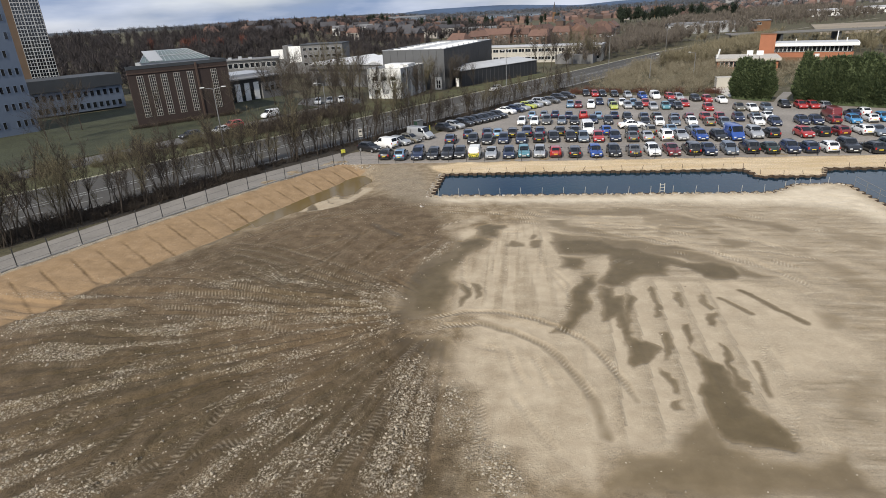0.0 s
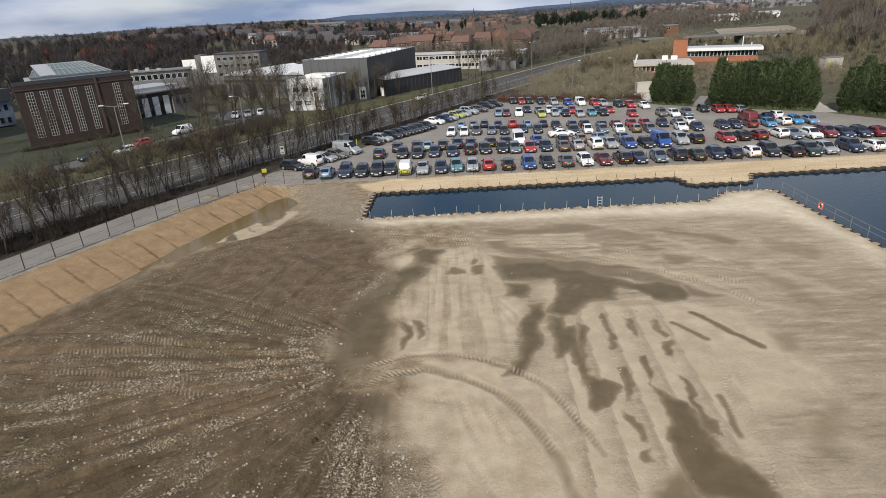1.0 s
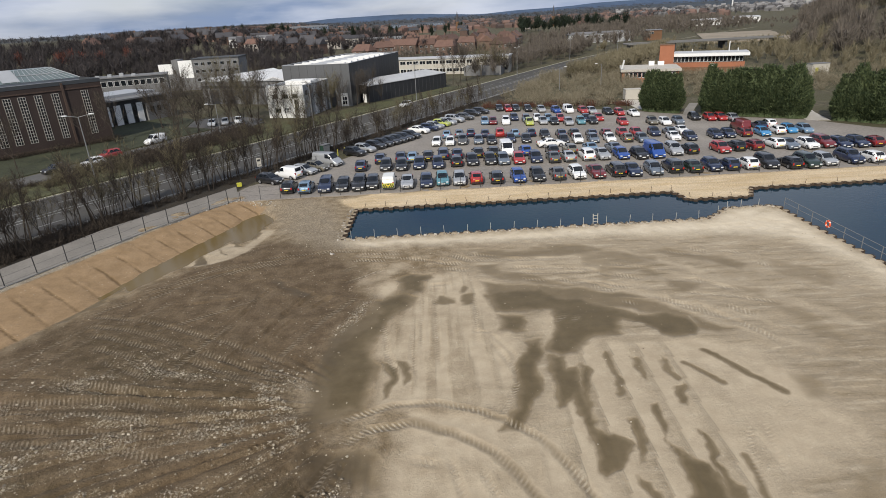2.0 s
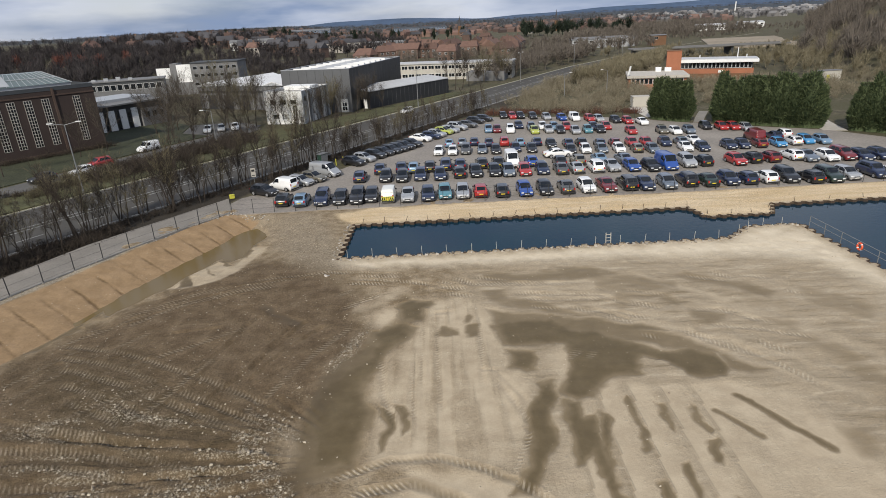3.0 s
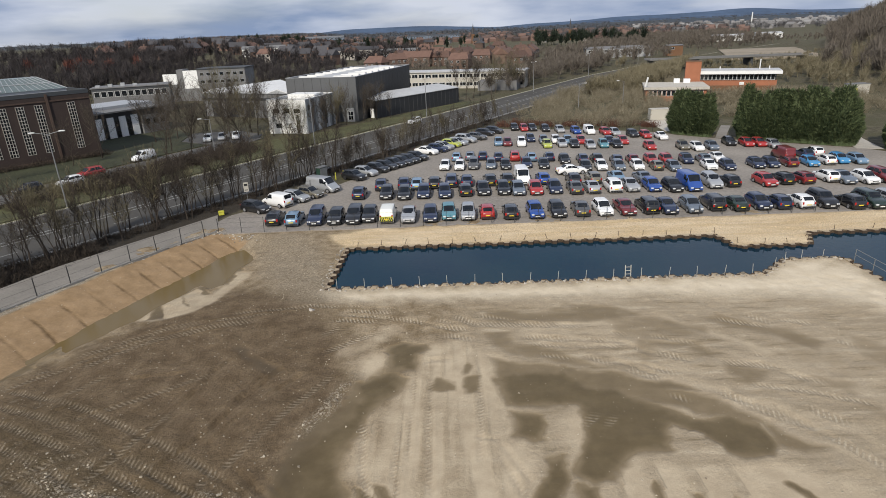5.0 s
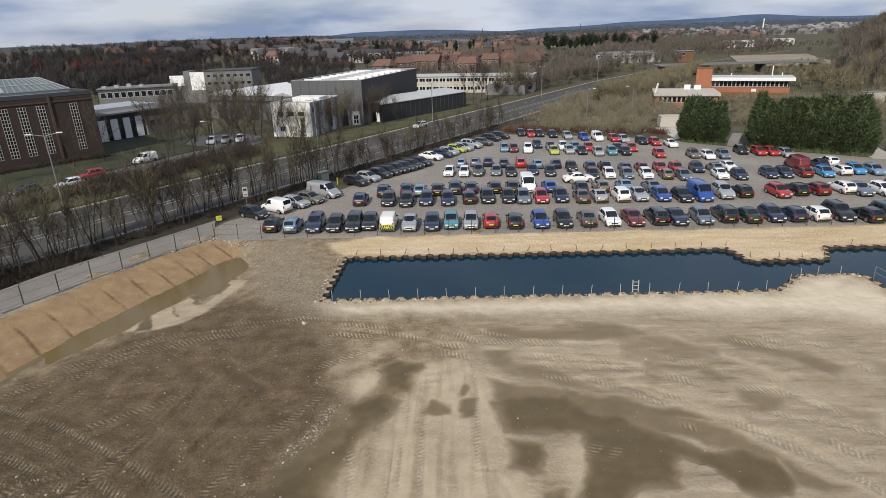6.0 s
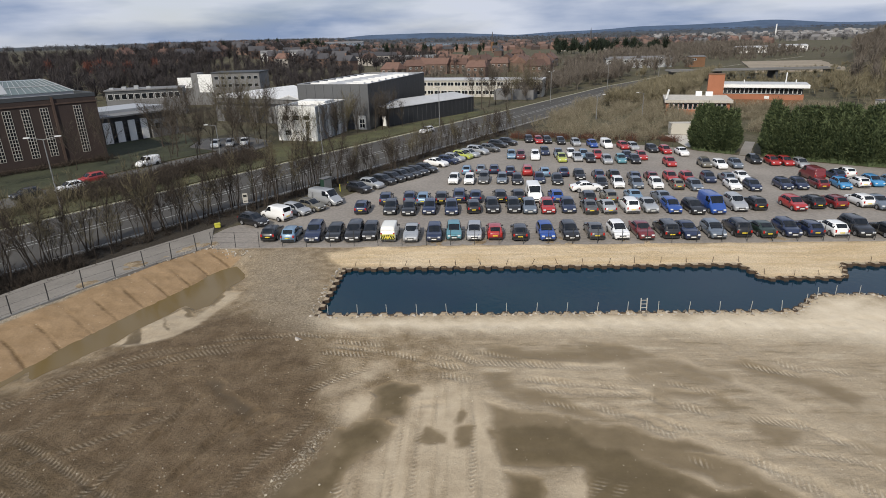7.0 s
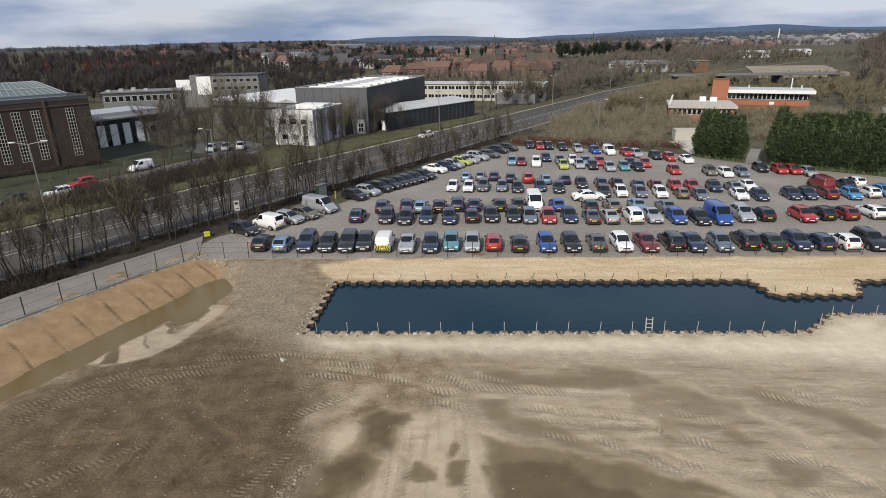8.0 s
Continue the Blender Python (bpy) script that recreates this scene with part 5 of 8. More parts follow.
def car_bits(shape):
    if shape in CAR_BITS:
        return CAR_BITS[shape]
    _, L, W, H, bon, cowl, deck, r0, r1, cend = SHAPES[shape]
    van = shape in "vV"
    hw = W / 2
    yc = (bon - 0.5) * L
    bits = {"body": body_mesh(shape)}
    wide = [-0.95, -0.6, -0.2, 0.2, 0.6, 0.95]
    at = lambda a, b, *ks: [a + (b - a) * k for k in ks]
    bits["windscreen"] = glazing(shape, at(bon, r0, 0.08, 0.5, 0.95), wide)
    bits["rear_window"] = glazing(shape, at(r1, cend, 0.06, 0.5, 0.80), [0.9 * v for v in wide])
    for sgn in (-1, 1):
        bm = bmesh.new()
        a, b = bon + 0.45 * (r0 - bon), r1 + 0.35 * (cend - r1)
        for u0, u1 in (((0.0, 0.30),) if van else ((0.0, 0.46), (0.49, 1.0))):
            one = glazing(shape, at(a, b, u0, 0.5 * (u0 + u1), u1), [0.14, 0.5, 0.90], sgn)
            me = bpy.data.meshes.new("tmp")
            one.to_mesh(me)
            one.free()
            bm.from_mesh(me)
            bpy.data.meshes.remove(me)
        bits["side_window", sgn] = bm
        bits["headlight", sgn] = box(bmesh.new(), sgn * hw * 0.62 - 0.15, sgn * hw * 0.62 + 0.15, -0.497 * L, -0.45 * L, 0.56, 0.70)
        zt = 1.0 if van else 0.80
        bits["tail_light", sgn] = box(bmesh.new(), sgn * hw * 0.76 - 0.09, sgn * hw * 0.76 + 0.09, 0.472 * L, 0.503 * L, zt - 0.16, zt + 0.12)
        bm = box(bmesh.new(), sgn * (hw + 0.02) - 0.09, sgn * (hw + 0.02) + 0.09, yc + 0.25, yc + 0.37, cowl - 0.02, cowl + 0.12)
        bmesh.ops.bevel(bm, geom=bm.edges[:], offset=0.03, segments=1, affect="EDGES")
        bits["mirror", sgn] = bm
    bits["grille"] = boxes((-hw * 0.42, hw * 0.42, -0.5 * L - 0.02, -0.49 * L, 0.46, 0.60), (-hw * 0.7, hw * 0.7, -0.5 * L - 0.015, -0.48 * L, 0.22, 0.36))
    bits["rear_bumper"] = boxes((-hw * 0.82, hw * 0.82, 0.48 * L, 0.5 * L + 0.03, 0.24, 0.42))
    bits["number_plate", -1] = boxes((-0.26, 0.26, -0.5 * L - 0.035, -0.5 * L - 0.015, 0.37, 0.48))
    bits["number_plate", 1] = boxes((-0.26, 0.26, 0.5 * L + 0.005, 0.5 * L + 0.035, 0.55 if not van else 0.62, 0.66 if not van else 0.73))
    mats = {"windscreen": "car_glass", "rear_window": "car_glass", "side_window": "car_glass", "headlight": "lamp_clear", "tail_light": "lamp_red",
            "mirror": "trim_black", "grille": "trim_black", "rear_bumper": "trim_black"}
    out = {}
    for k, bm in bits.items():
        nm, sgn = k if isinstance(k, tuple) else (k, 0)
        me = bpy.data.meshes.new(nm)
        bm.to_mesh(me)
        bm.free()
        if nm != "body":
            me.materials.append(M[mats[nm]] if nm in mats else M["plate_yellow" if sgn == 1 else "plate_white"])
        out[k] = me
    r = 0.36 if shape == "V" else 0.32
    for nm, half, rad, mt in (("wheel", 0.11, r, "tyre"), ("rim", 0.118, r * 0.64, "rim")):
        me = bpy.data.meshes.new(nm)
        bm = tube(bmesh.new(), (-half, 0, 0), (half, 0, 0), rad, rad, 14)
        bm.to_mesh(me)
        bm.free()
        me.materials.append(M[mt])
        out[nm] = me
    out["r"] = r
    CAR_BITS[shape] = out
    return out


BODIES = {}


def car(shape, colour, m, label, group, full=True):
    """A car with its nose towards its own -y."""
    kind, L, W, H = SHAPES[shape][:4]
    bits = car_bits(shape)
    key = (shape, colour)
    if key not in BODIES:
        BODIES[key] = bits["body"].copy()
        BODIES[key].materials.append(PAINTS[colour][1])
    root = thing("van" if shape in "vV" else "car", label, "van" if shape in "vV" else "car", m, group)

    def add(name, me, at=None, parent=root):
        o = new(name, me)
        o.parent = parent
        if at:
            o.location = at
        return o

    body = add("body", BODIES[key])
    for nm in ("windscreen", "rear_window"):
        if not (nm == "rear_window" and shape in "vV" and colour != "w"):
            add(nm, bits[nm])
    for sgn in (-1, 1):
        add("side_window", bits["side_window", sgn])
        for s in (0.18, 0.80):
            w = add("wheel", bits["wheel"], (sgn * (W / 2 - 0.10), (s - 0.5) * L, bits["r"]))
            if full:
                add("rim", bits["rim"], None, w)
        add("headlight", bits["headlight", sgn])
        add("tail_light", bits["tail_light", sgn])
        if full:
            add("mirror", bits["mirror", sgn])
            add("number_plate", bits["number_plate", sgn])
    if full:
        add("grille", bits["grille"])
        add("rear_bumper", bits["rear_bumper"])
    return root, body


ROW_FRONT = [
    (-20.9, 83.8, 'khr'), (-18.5, 83.3, 'lhr'), (-15.8, 83.2, 'nuf'), (-13.5, 83.2, 'khf'), (-11.3, 83.1, 'kuf'), (-9.5, 83.6, 'khf'),
    (-7.3, 83.1, 'xvr'), (-4.8, 82.8, 'ssf'), (-2.2, 82.8, 'nhf'), (-0.0, 83.3, 'thf'), (2.2, 83.0, 'shf'), (4.5, 83.2, 'rhr'),
    (7.2, 82.8, 'khr'), (10.2, 82.7, 'bhf'), (12.8, 82.7, 'khf'), (15.5, 82.8, 'gsr'), (18.2, 82.7, 'whf'), (20.8, 82.5, 'msf'),
    (23.5, 82.8, 'kur'), (25.6, 82.4, 'nsf'), (28.4, 82.5, 'qhf'), (31.2, 83.0, 'kur'), (33.7, 82.6, 'dsr'), (36.4, 82.7, 'nhf'),
    (38.7, 82.7, 'nhr'), (41.2, 82.6, 'whr'), (43.8, 82.4, 'kuf'), (46.5, 81.7, 'khr'), (48.8, 81.5, 'duf'), (51.5, 82.2, 'shf'),
]
ROW_FRONT += [
    (55.2, 82.4, 'nuf'), (57.9, 82.4, 'whr'),
]
ROW_SECOND = [
    (-12.1, 93.9, 'nhr'), (-8.3, 93.3, 'khf'), (-5.9, 92.8, 'khf'), (-3.3, 93.1, 'nhf'), (-0.4, 92.8, 'nhf'), (2.4, 93.4, 'khr'),
    (4.8, 93.4, 'khf'), (7.5, 93.3, 'khf'), (9.4, 92.8, 'qhf'), (11.7, 92.7, 'rhf'), (14.3, 92.9, 'nhf'), (16.9, 92.3, 'gsr'),
    (19.2, 92.3, 'ssr'), (22.0, 92.4, 'wur'), (24.4, 92.4, 'ssf'), (27.1, 92.1, 'bhf'), (29.7, 91.5, 'khf'), (32.1, 91.5, 'bVf'),
    (35.2, 92.5, 'suf'), (37.7, 92.9, 'khr'), (42.3, 92.3, 'rhf'), (44.9, 93.1, 'khr'), (47.5, 93.0, 'mhr'), (51.0, 93.4, 'whr'),
    (52.4, 92.1, 'qsf'), (55.1, 91.7, 'whf'), (57.6, 91.9, 'muf'), (59.5, 91.0, 'nhf'), (62.1, 91.1, 'nhf'), (64.2, 91.0, 'mhr'),
]
ROW_THIRD = [
    (-9.4, 98.0, 'nhr'), (-6.2, 98.4, 'nhr'), (-4.4, 97.8, 'lhr'), (-1.9, 98.0, 'khr'), (0.5, 98.4, 'nur'), (2.7, 98.4, 'nhr'),
    (6.1, 98.3, 'khr'), (8.5, 98.4, 'khr'), (10.7, 98.1, 'wVf'), (13.6, 98.0, 'bhr'), (17.7, 97.1, 'khr'), (20.6, 97.3, 'ehr'),
    (23.8, 97.2, 'lsr'), (27.3, 96.3, 'qsr'),
]
ROW_FOURTH = [
    (-0.5, 108.9, 'whf'), (1.9, 108.5, 'whf'), (4.1, 108.7, 'guf'), (6.9, 108.6, 'qhf'), (9.2, 107.8, 'khf'), (12.6, 108.4, 'nhf'),
    (15.1, 107.3, 'khf'), (19.0, 110.1, 'khf'), (21.1, 104.8, 'khf'), (23.5, 104.7, 'whf'), (26.1, 104.3, 'qhf'), (28.8, 103.9, 'whf'),
    (31.5, 103.5, 'ehr'), (33.8, 102.5, 'qhf'), (39.0, 102.3, 'wsf'), (41.5, 101.9, 'nhf'), (46.0, 102.3, 'nhf'), (48.1, 102.3, 'nhf'),
    (50.8, 102.4, 'mhr'), (53.7, 102.0, 'ahf'), (56.6, 102.8, 'whr'),
]
ROW_FIFTH = [
    (1.6, 115.3, 'lhr'), (3.9, 115.6, 'qhr'), (6.1, 115.5, 'nhr'), (8.6, 114.2, 'nhr'), (11.3, 113.7, 'rur'), (14.0, 112.8, 'lhr'),
    (16.9, 112.7, 'nhr'), (21.9, 110.3, 'nhr'), (24.2, 110.2, 'khr'), (26.9, 108.7, 'nhr'), (29.4, 108.6, 'mhr'), (32.2, 107.8, 'rhf'),
    (34.5, 107.4, 'rhf'), (37.4, 107.0, 'nhf'), (40.0, 106.9, 'qhr'), (42.4, 107.1, 'wsf'), (52.8, 107.0, 'mVr'), (56.1, 107.5, 'nhr'),
    (58.6, 109.0, 'whr'), (58.9, 103.2, 'ahf'), (61.1, 102.5, 'lhf'),
]
ROW_SIXTH = [
    (9.9, 127.5, 'lhf'), (11.5, 126.9, 'mhf'), (14.0, 125.8, 'wuf'), (16.4, 130.1, 'nhf'), (18.5, 127.9, 'qhf'), (18.5, 123.6, 'yhf'),
    (20.8, 127.8, 'whf'), (21.3, 123.9, 'shf'), (22.9, 126.7, 'lhf'), (23.3, 122.9, 'khf'), (25.2, 126.1, 'rhf'), (25.9, 121.4, 'shf'),
    (28.3, 121.8, 'thf'), (30.1, 124.4, 'nhf'), (30.6, 121.2, 'khf'), (32.6, 124.2, 'rhf'), (35.6, 118.4, 'rhf'), (40.9, 117.3, 'ehf'),
    (42.9, 116.0, 'whf'), (45.4, 116.2, 'qhf'), (49.8, 119.3, 'khf'), (52.2, 117.9, 'rhf'), (54.1, 117.4, 'rhf'), (55.6, 115.7, 'shf'),
]
ROW_BACK = [
    (15.0, 144.0, 'khf'), (16.9, 142.6, 'rhf'), (18.7, 142.4, 'khf'), (21.2, 141.0, 'khf'), (23.9, 139.0, 'shf'), (26.9, 137.0, 'bhf'),
    (29.4, 135.7, 'wvf'), (32.2, 134.4, 'rhf'), (33.8, 133.2, 'shf'), (36.6, 130.8, 'khf'), (38.5, 129.2, 'rhf'), (40.8, 127.0, 'wsf'),
]
ROW_FENCE = [
    (-12.6, 104.9, 'khf'), (-11.1, 107.4, 'shf'), (-9.5, 109.6, 'khf'), (-8.2, 111.3, 'khf'), (-7.0, 112.7, 'khf'), (-5.8, 114.1, 'khf'),
    (-4.7, 115.6, 'khf'), (-3.4, 117.5, 'khf'), (-1.7, 122.1, 'wsf'), (0.2, 124.2, 'nhf'), (1.2, 126.0, 'shf'), (2.7, 128.4, 'yhf'),
    (4.0, 129.8, 'shf'), (5.8, 132.3, 'suf'), (8.0, 134.9, 'ghf'), (9.9, 139.4, 'khf'), (12.0, 141.7, 'khf'),
]
ROW_CORNER = [
    (-23.0, 89.6, 'khf'), (-20.8, 91.8, 'wvr'), (-18.9, 94.0, 'shf'), (-17.4, 95.9, 'ehf'), (-15.7, 98.6, 'sVf'),
]
STREET_CARS = [
    (-59.8, 114.6, 'ruf'), (-60.0, 109.3, 'whf'), (-57.1, 127.7, 'wvf'), (-64.2, 105.4, 'khf'),
]
YARD_CARS = [
    (-52.0, 146.5, 'whf'), (-49.2, 147.5, 'shf'), (-46.4, 148.5, 'whf'),
]
ROAD_CARS = [
    (-7.3, 160.9, 'whf'),
]
rng_car = random.Random(11)
STATE = {"f": "parked nose out on grey tarmac", "r": "parked tail out on grey tarmac"}


def park(rows, heading, group, z=0.05, shift=True, full=True, wobble=2.0, state=None, size=1.0):
    """heading: the way in which the near end of each car points, in degrees. size: small cars stand in some rows."""
    made = []
    for x, y, code in rows:
        c, sh, f = code
        kind, L = SHAPES[sh][:2]
        a = radians(heading + rng_car.uniform(-wobble, wobble))
        d = Vector((math.cos(a), math.sin(a), 0))
        at = Vector((x, y, z)) - d * (L / 2 if shift else 0)
        turn = math.degrees(a) + (90 if f == "f" else -90)
        label = "%s %s %s" % (PAINTS[c][0], kind, state or STATE[f])
        if c == "x":
            label = "white service van with yellow chevron doors, tail out"
        made.append(car(sh, c, pose(*at, 0, 0, turn) @ Matrix.Scale(size, 4), label, group, full))
    return made


front = park(ROW_FRONT, -90, "cars in the front row")
park(ROW_SECOND, -90, "cars in the middle rows")
park(ROW_THIRD, -90, "cars in the middle rows")
park(ROW_FOURTH, -94, "cars in the middle rows", size=0.92)
park(ROW_FIFTH, -94, "cars in the middle rows", full=False, size=0.92)
park(ROW_SIXTH, -93, "cars in the back rows", full=False, size=0.92)
park(ROW_BACK, -88, "cars in the back rows", full=False, size=0.92)
park(ROW_FENCE, -34, "cars along the car park fence", full=False)
park(ROW_CORNER, -32, "cars in the corner by the fence")
park([(18.6, 104.3, "wsf")], 8, "cars in the middle rows", shift=False, state="standing across the aisle")
park(STREET_CARS, -118, "cars on the side street", 0.15, shift=False, full=False, state="standing at the kerb of the side street")
park(YARD_CARS, -75, "cars in the office yard", 0.16, shift=False, full=False, state="parked in the office yard")
park(ROAD_CARS, -122, "cars on the main road", 0.08, shift=False, full=False, state="in a lane of the main road")

# yellow and black chevrons on the tail of the service van
for root, body in front:
    if root["label"].startswith("white service"):
        L = SHAPES["v"][1]
        bm = boxes((-0.78, 0.78, L / 2 + 0.004, L / 2 + 0.016, 0.40, 0.98))
        part("rear_door_panel", bm, M["yellow"], root, "yellow reflective door panel")
        y = L / 2 + 0.018
        for sgn in (-1, 1):
            for k in range(3):
                x = sgn * (0.10 + 0.26 * k)
                bm = pane(bmesh.new(), [(x, y, 0.94 - 0.04 * k), (x + sgn * 0.20, y, 0.44), (x + sgn * 0.06, y, 0.44), (x - sgn * 0.09, y, 0.84 - 0.04 * k)], (0, 1, 0), 0.01)
                bmesh.ops.recalc_face_normals(bm, faces=bm.faces[:])
                part("chevron_bar", bm, M["trim_black"], root)


# ---- buildings ----
WINDOWS = {}


def window_parts(parent, w, h, at, face, frame_mat="frame_white", bars=(0, 0), depth=0.10):
    """A window unit under a building: frame with its mullions, and the pane. face: degrees to which it turns its outer side from -y."""
    key = (round(w, 2), round(h, 2), frame_mat, bars)
    if key not in WINDOWS:
        t = 0.07
        bm = boxes((-w / 2, w / 2, -0.04, 0.06, 0, t), (-w / 2, w / 2, -0.04, 0.06, h - t, h), (-w / 2, -w / 2 + t, -0.04, 0.06, t, h - t), (w / 2 - t, w / 2, -0.04, 0.06, t, h - t))
        for i in range(bars[0]):
            x = -w / 2 + w * (i + 1) / (bars[0] + 1)
            box(bm, x - 0.04, x + 0.04, -0.035, 0.05, t, h - t)
        for i in range(bars[1]):
            z = h * (i + 1) / (bars[1] + 1)
            box(bm, -w / 2 + t, w / 2 - t, -0.03, 0.045, z - 0.04, z + 0.04)
        me = bpy.data.meshes.new("window")
        bm.to_mesh(me)
        bm.free()
        me.materials.append(M[frame_mat])
        pm = bpy.data.meshes.new("pane")
        bm = boxes((-w / 2 + t * 0.5, w / 2 - t * 0.5, 0.0, 0.02, t * 0.5, h - t * 0.5))
        bm.to_mesh(pm)
        bm.free()
        pm.materials.append(M["window_dark"])
        WINDOWS[key] = (me, pm)
    me, pm = WINDOWS[key]
    o = new("window", me)
    o.parent = parent
    o.matrix_basis = pose(*at, 0, 0, face)
    p = new("pane", pm)
    p.parent = o
    return o


def ribs(w, h, step, proud=0.05, wide=0.10, z0=0.0):
    """Upright cladding ribs on a wall that runs along x and looks to -y."""
    bm = bmesh.new()
    n = int(w / step)
    for i in range(n + 1):
        x = min(i * step, w - wide)
        box(bm, x, x + wide, -proud, 0.03, z0, h)
    return bm


def moved(bm, m):
    bmesh.ops.transform(bm, matrix=m, verts=bm.verts[:])
    return bm


def shell(parent, w, d, h, mat, t=0.3, z0=-0.6, name="wall", labels=("", "", "", "")):
    """Four walls, each a mesh of its own, butted at the corners."""
    out = []
    mats = mat if isinstance(mat, (list, tuple)) else [mat] * 4
    for (x0, x1, y0, y1), mt, lb in zip(((0, w, 0, t), (w - t, w, t, d), (0, w - t, d - t, d), (0, t, t, d - t)), mats, labels):
        out.append(part(name, boxes((x0, x1, y0, y1, z0, h)), M[mt], parent, lb))
    return out


# the white office by the road, with its ribbed side
A = thing("office_building", "small white two-storey office with dark windows and a grey ribbed side", "building", pose(-40.6, 154.6, 0, 0, 0, -15))
shell(A, 9.8, 15.0, 7.5, ["white_clad", "mid_clad", "mid_clad", "white_clad"])
part("roof", boxes((0.3, 9.5, 0.3, 14.7, 6.9, 7.1)), M["roof_grey"], A)
part("parapet", boxes((-0.05, 9.85, -0.05, 0.33, 7.5, 7.62), (9.47, 9.85, 0.33, 15.05, 7.5, 7.62), (-0.05, 9.47, 14.7, 15.05, 7.5, 7.62), (-0.05, 0.3, 0.33, 14.7, 7.5, 7.62)), M["frame_white"], A)
part("roof_unit", boxes((2.0, 9.0, 6.5, 11, 7.1, 8.1)), M["white_clad"], A)
for x in (2.3, 4.9, 7.5):
    window_parts(A, 1.5, 1.0, (x, 0.0, 4.6), 0, "dark_post", (1, 0))
for x in (2.6, 5.2):
    window_parts(A, 1.5, 1.0, (x, 0.0, 1.3), 0, "dark_post", (1, 0))
window_parts(A, 1.1, 4.2, (7.7, 0.0, 0.1), 0, "dark_post", (0, 2))
window_parts(A, 0.9, 1.0, (9.8, 1.5, 5.2), 90, "dark_post")
for i, y in enumerate((3.2, 5.6, 8.2, 10.6, 12.8)):
    part("cladding_strip", moved(ribs(1.2, 7.3, 0.4, 0.06, 0.2), pose(9.8, y, 0, 0, 0, 90)), M["white_clad" if i % 2 else "grey_clad"], A)
window_parts(A, 1.2, 5.6, (9.8, 9.7, 0.9), 90, "dark_post", (0, 4))

# the tall grey box behind it
B = thing("warehouse", "tall grey box-shaped warehouse with a charcoal side and pale roof", "building", pose(-40.2, 172.8, 0, 0, 0, -14))
shell(B, 19.0, 46.0, 10.9, ["grey_clad", "dark_clad", "grey_clad", "grey_clad"])
bm = bmesh.new()
v = [bm.verts.new(p) for p in ((0.3, 0.3, 10.4), (18.7, 0.3, 10.4), (18.7, 45.7, 10.4), (0.3, 45.7, 10.4), (9.5, 0.3, 11.1), (9.5, 45.7, 11.1))]
for f in ((0, 1, 4), (2, 3, 5), (1, 2, 5, 4), (3, 0, 4, 5), (3, 2, 1, 0)):
    bm.faces.new([v[i] for i in f])
roof_b = part("roof", bm, M["roof_light"], B, "pale ribbed sheet roof")
for i in range(8):
    for x in (2.2, 11.8):
        y = 3.0 + i * 4.9
        part("rooflight", boxes((x, x + 5.0, y, y + 1.0, 10.55, 11.08)), M["frame_white"], roof_b)
part("seam", ribs(19.0, 10.85, 2.4, 0.03, 0.06), M["dark_clad"], B)
part("seam", moved(ribs(46.0, 10.85, 2.4, 0.03, 0.06), pose(19, 0, 0, 0, 0, 90)), M["grey_clad"], B)
part("coping", boxes((-0.06, 19.06, -0.06, 0.36, 10.9, 11.0), (18.64, 19.06, 0.36, 46.06, 10.9, 11.0), (-0.06, 18.64, 45.64, 46.06, 10.9, 11.0), (-0.06, 0.36, 0.36, 45.64, 10.9, 11.0)), M["mid_clad"], B)
part("door", boxes((16.0, 18.0, -0.08, 0.02, 0, 3.4)), M["mid_clad"], B)
window_parts(B, 1.4, 2.2, (17.0, -0.09, 0.4), 0, "frame_white", (1, 1))

# the low black shed beside the road
C = thing("shed", "long low black shed with a pale mono-pitch roof", "building", pose(-17.6, 173.0, 0, 0, 0, 51.1))
shell(C, 35.3, 8.0, 4.4, "dark_clad", labels=("", "", "", ""))
bm = bmesh.new()
v = [bm.verts.new(p) for p in ((-0.2, -0.2, 4.40), (35.5, -0.2, 4.40), (35.5, 8.2, 5.3), (-0.2, 8.2, 5.3), (-0.2, -0.2, 4.55), (35.5, -0.2, 4.55), (35.5, 8.2, 5.45), (-0.2, 8.2, 5.45))]
for f in ((3, 2, 1, 0), (4, 5, 6, 7), (0, 1, 5, 4), (1, 2, 6, 5), (2, 3, 7, 6), (3, 0, 4, 7)):
    bm.faces.new([v[i] for i in f])
part("roof", bm, M["roof_light"], C, "pale sheet roof")
part("seam", ribs(35.3, 4.35, 1.8, 0.03, 0.05), M["grey_clad"], C)
part("door", boxes((-0.06, 0.02, 1.0, 2.2, 0, 2.4)), M["white_clad"], C, "small white side door")

# the many-gabled shed with pale roofs
D = thing("workshop", "wide pale workshop with a row of low gabled roofs", "building", pose(-69.5, 191.5, 0, 0, 0, -24))
shell(D, 31.0, 30.0, 6.6, ["roof_grey", "mid_clad", "mid_clad", "mid_clad"])
for i in range(4):
    x0, x1 = 31.0 * i / 4, 31.0 * (i + 1) / 4
    xm = (x0 + x1) / 2
    bm = bmesh.new()
    fr = [(x0, -0.3, 6.6), (x1, -0.3, 6.6), (xm, -0.3, 7.7)]
    bk = [(x, 30.3, z) for x, _, z in fr]
    v = [bm.verts.new(p) for p in fr + bk]
    for f in ((0, 1, 2), (5, 4, 3), (0, 3, 4, 1), (1, 4, 5, 2), (2, 5, 3, 0)):
        bm.faces.new([v[k] for k in f])
    part("roof", bm, M["roof_white"], D)
    part("gable", pane(bmesh.new(), [(x0 + 0.2, -0.32, 6.55), (x1 - 0.2, -0.32, 6.55), (xm, -0.32, 7.5)], (0, -1, 0), 0.04), M["mid_clad"], D)
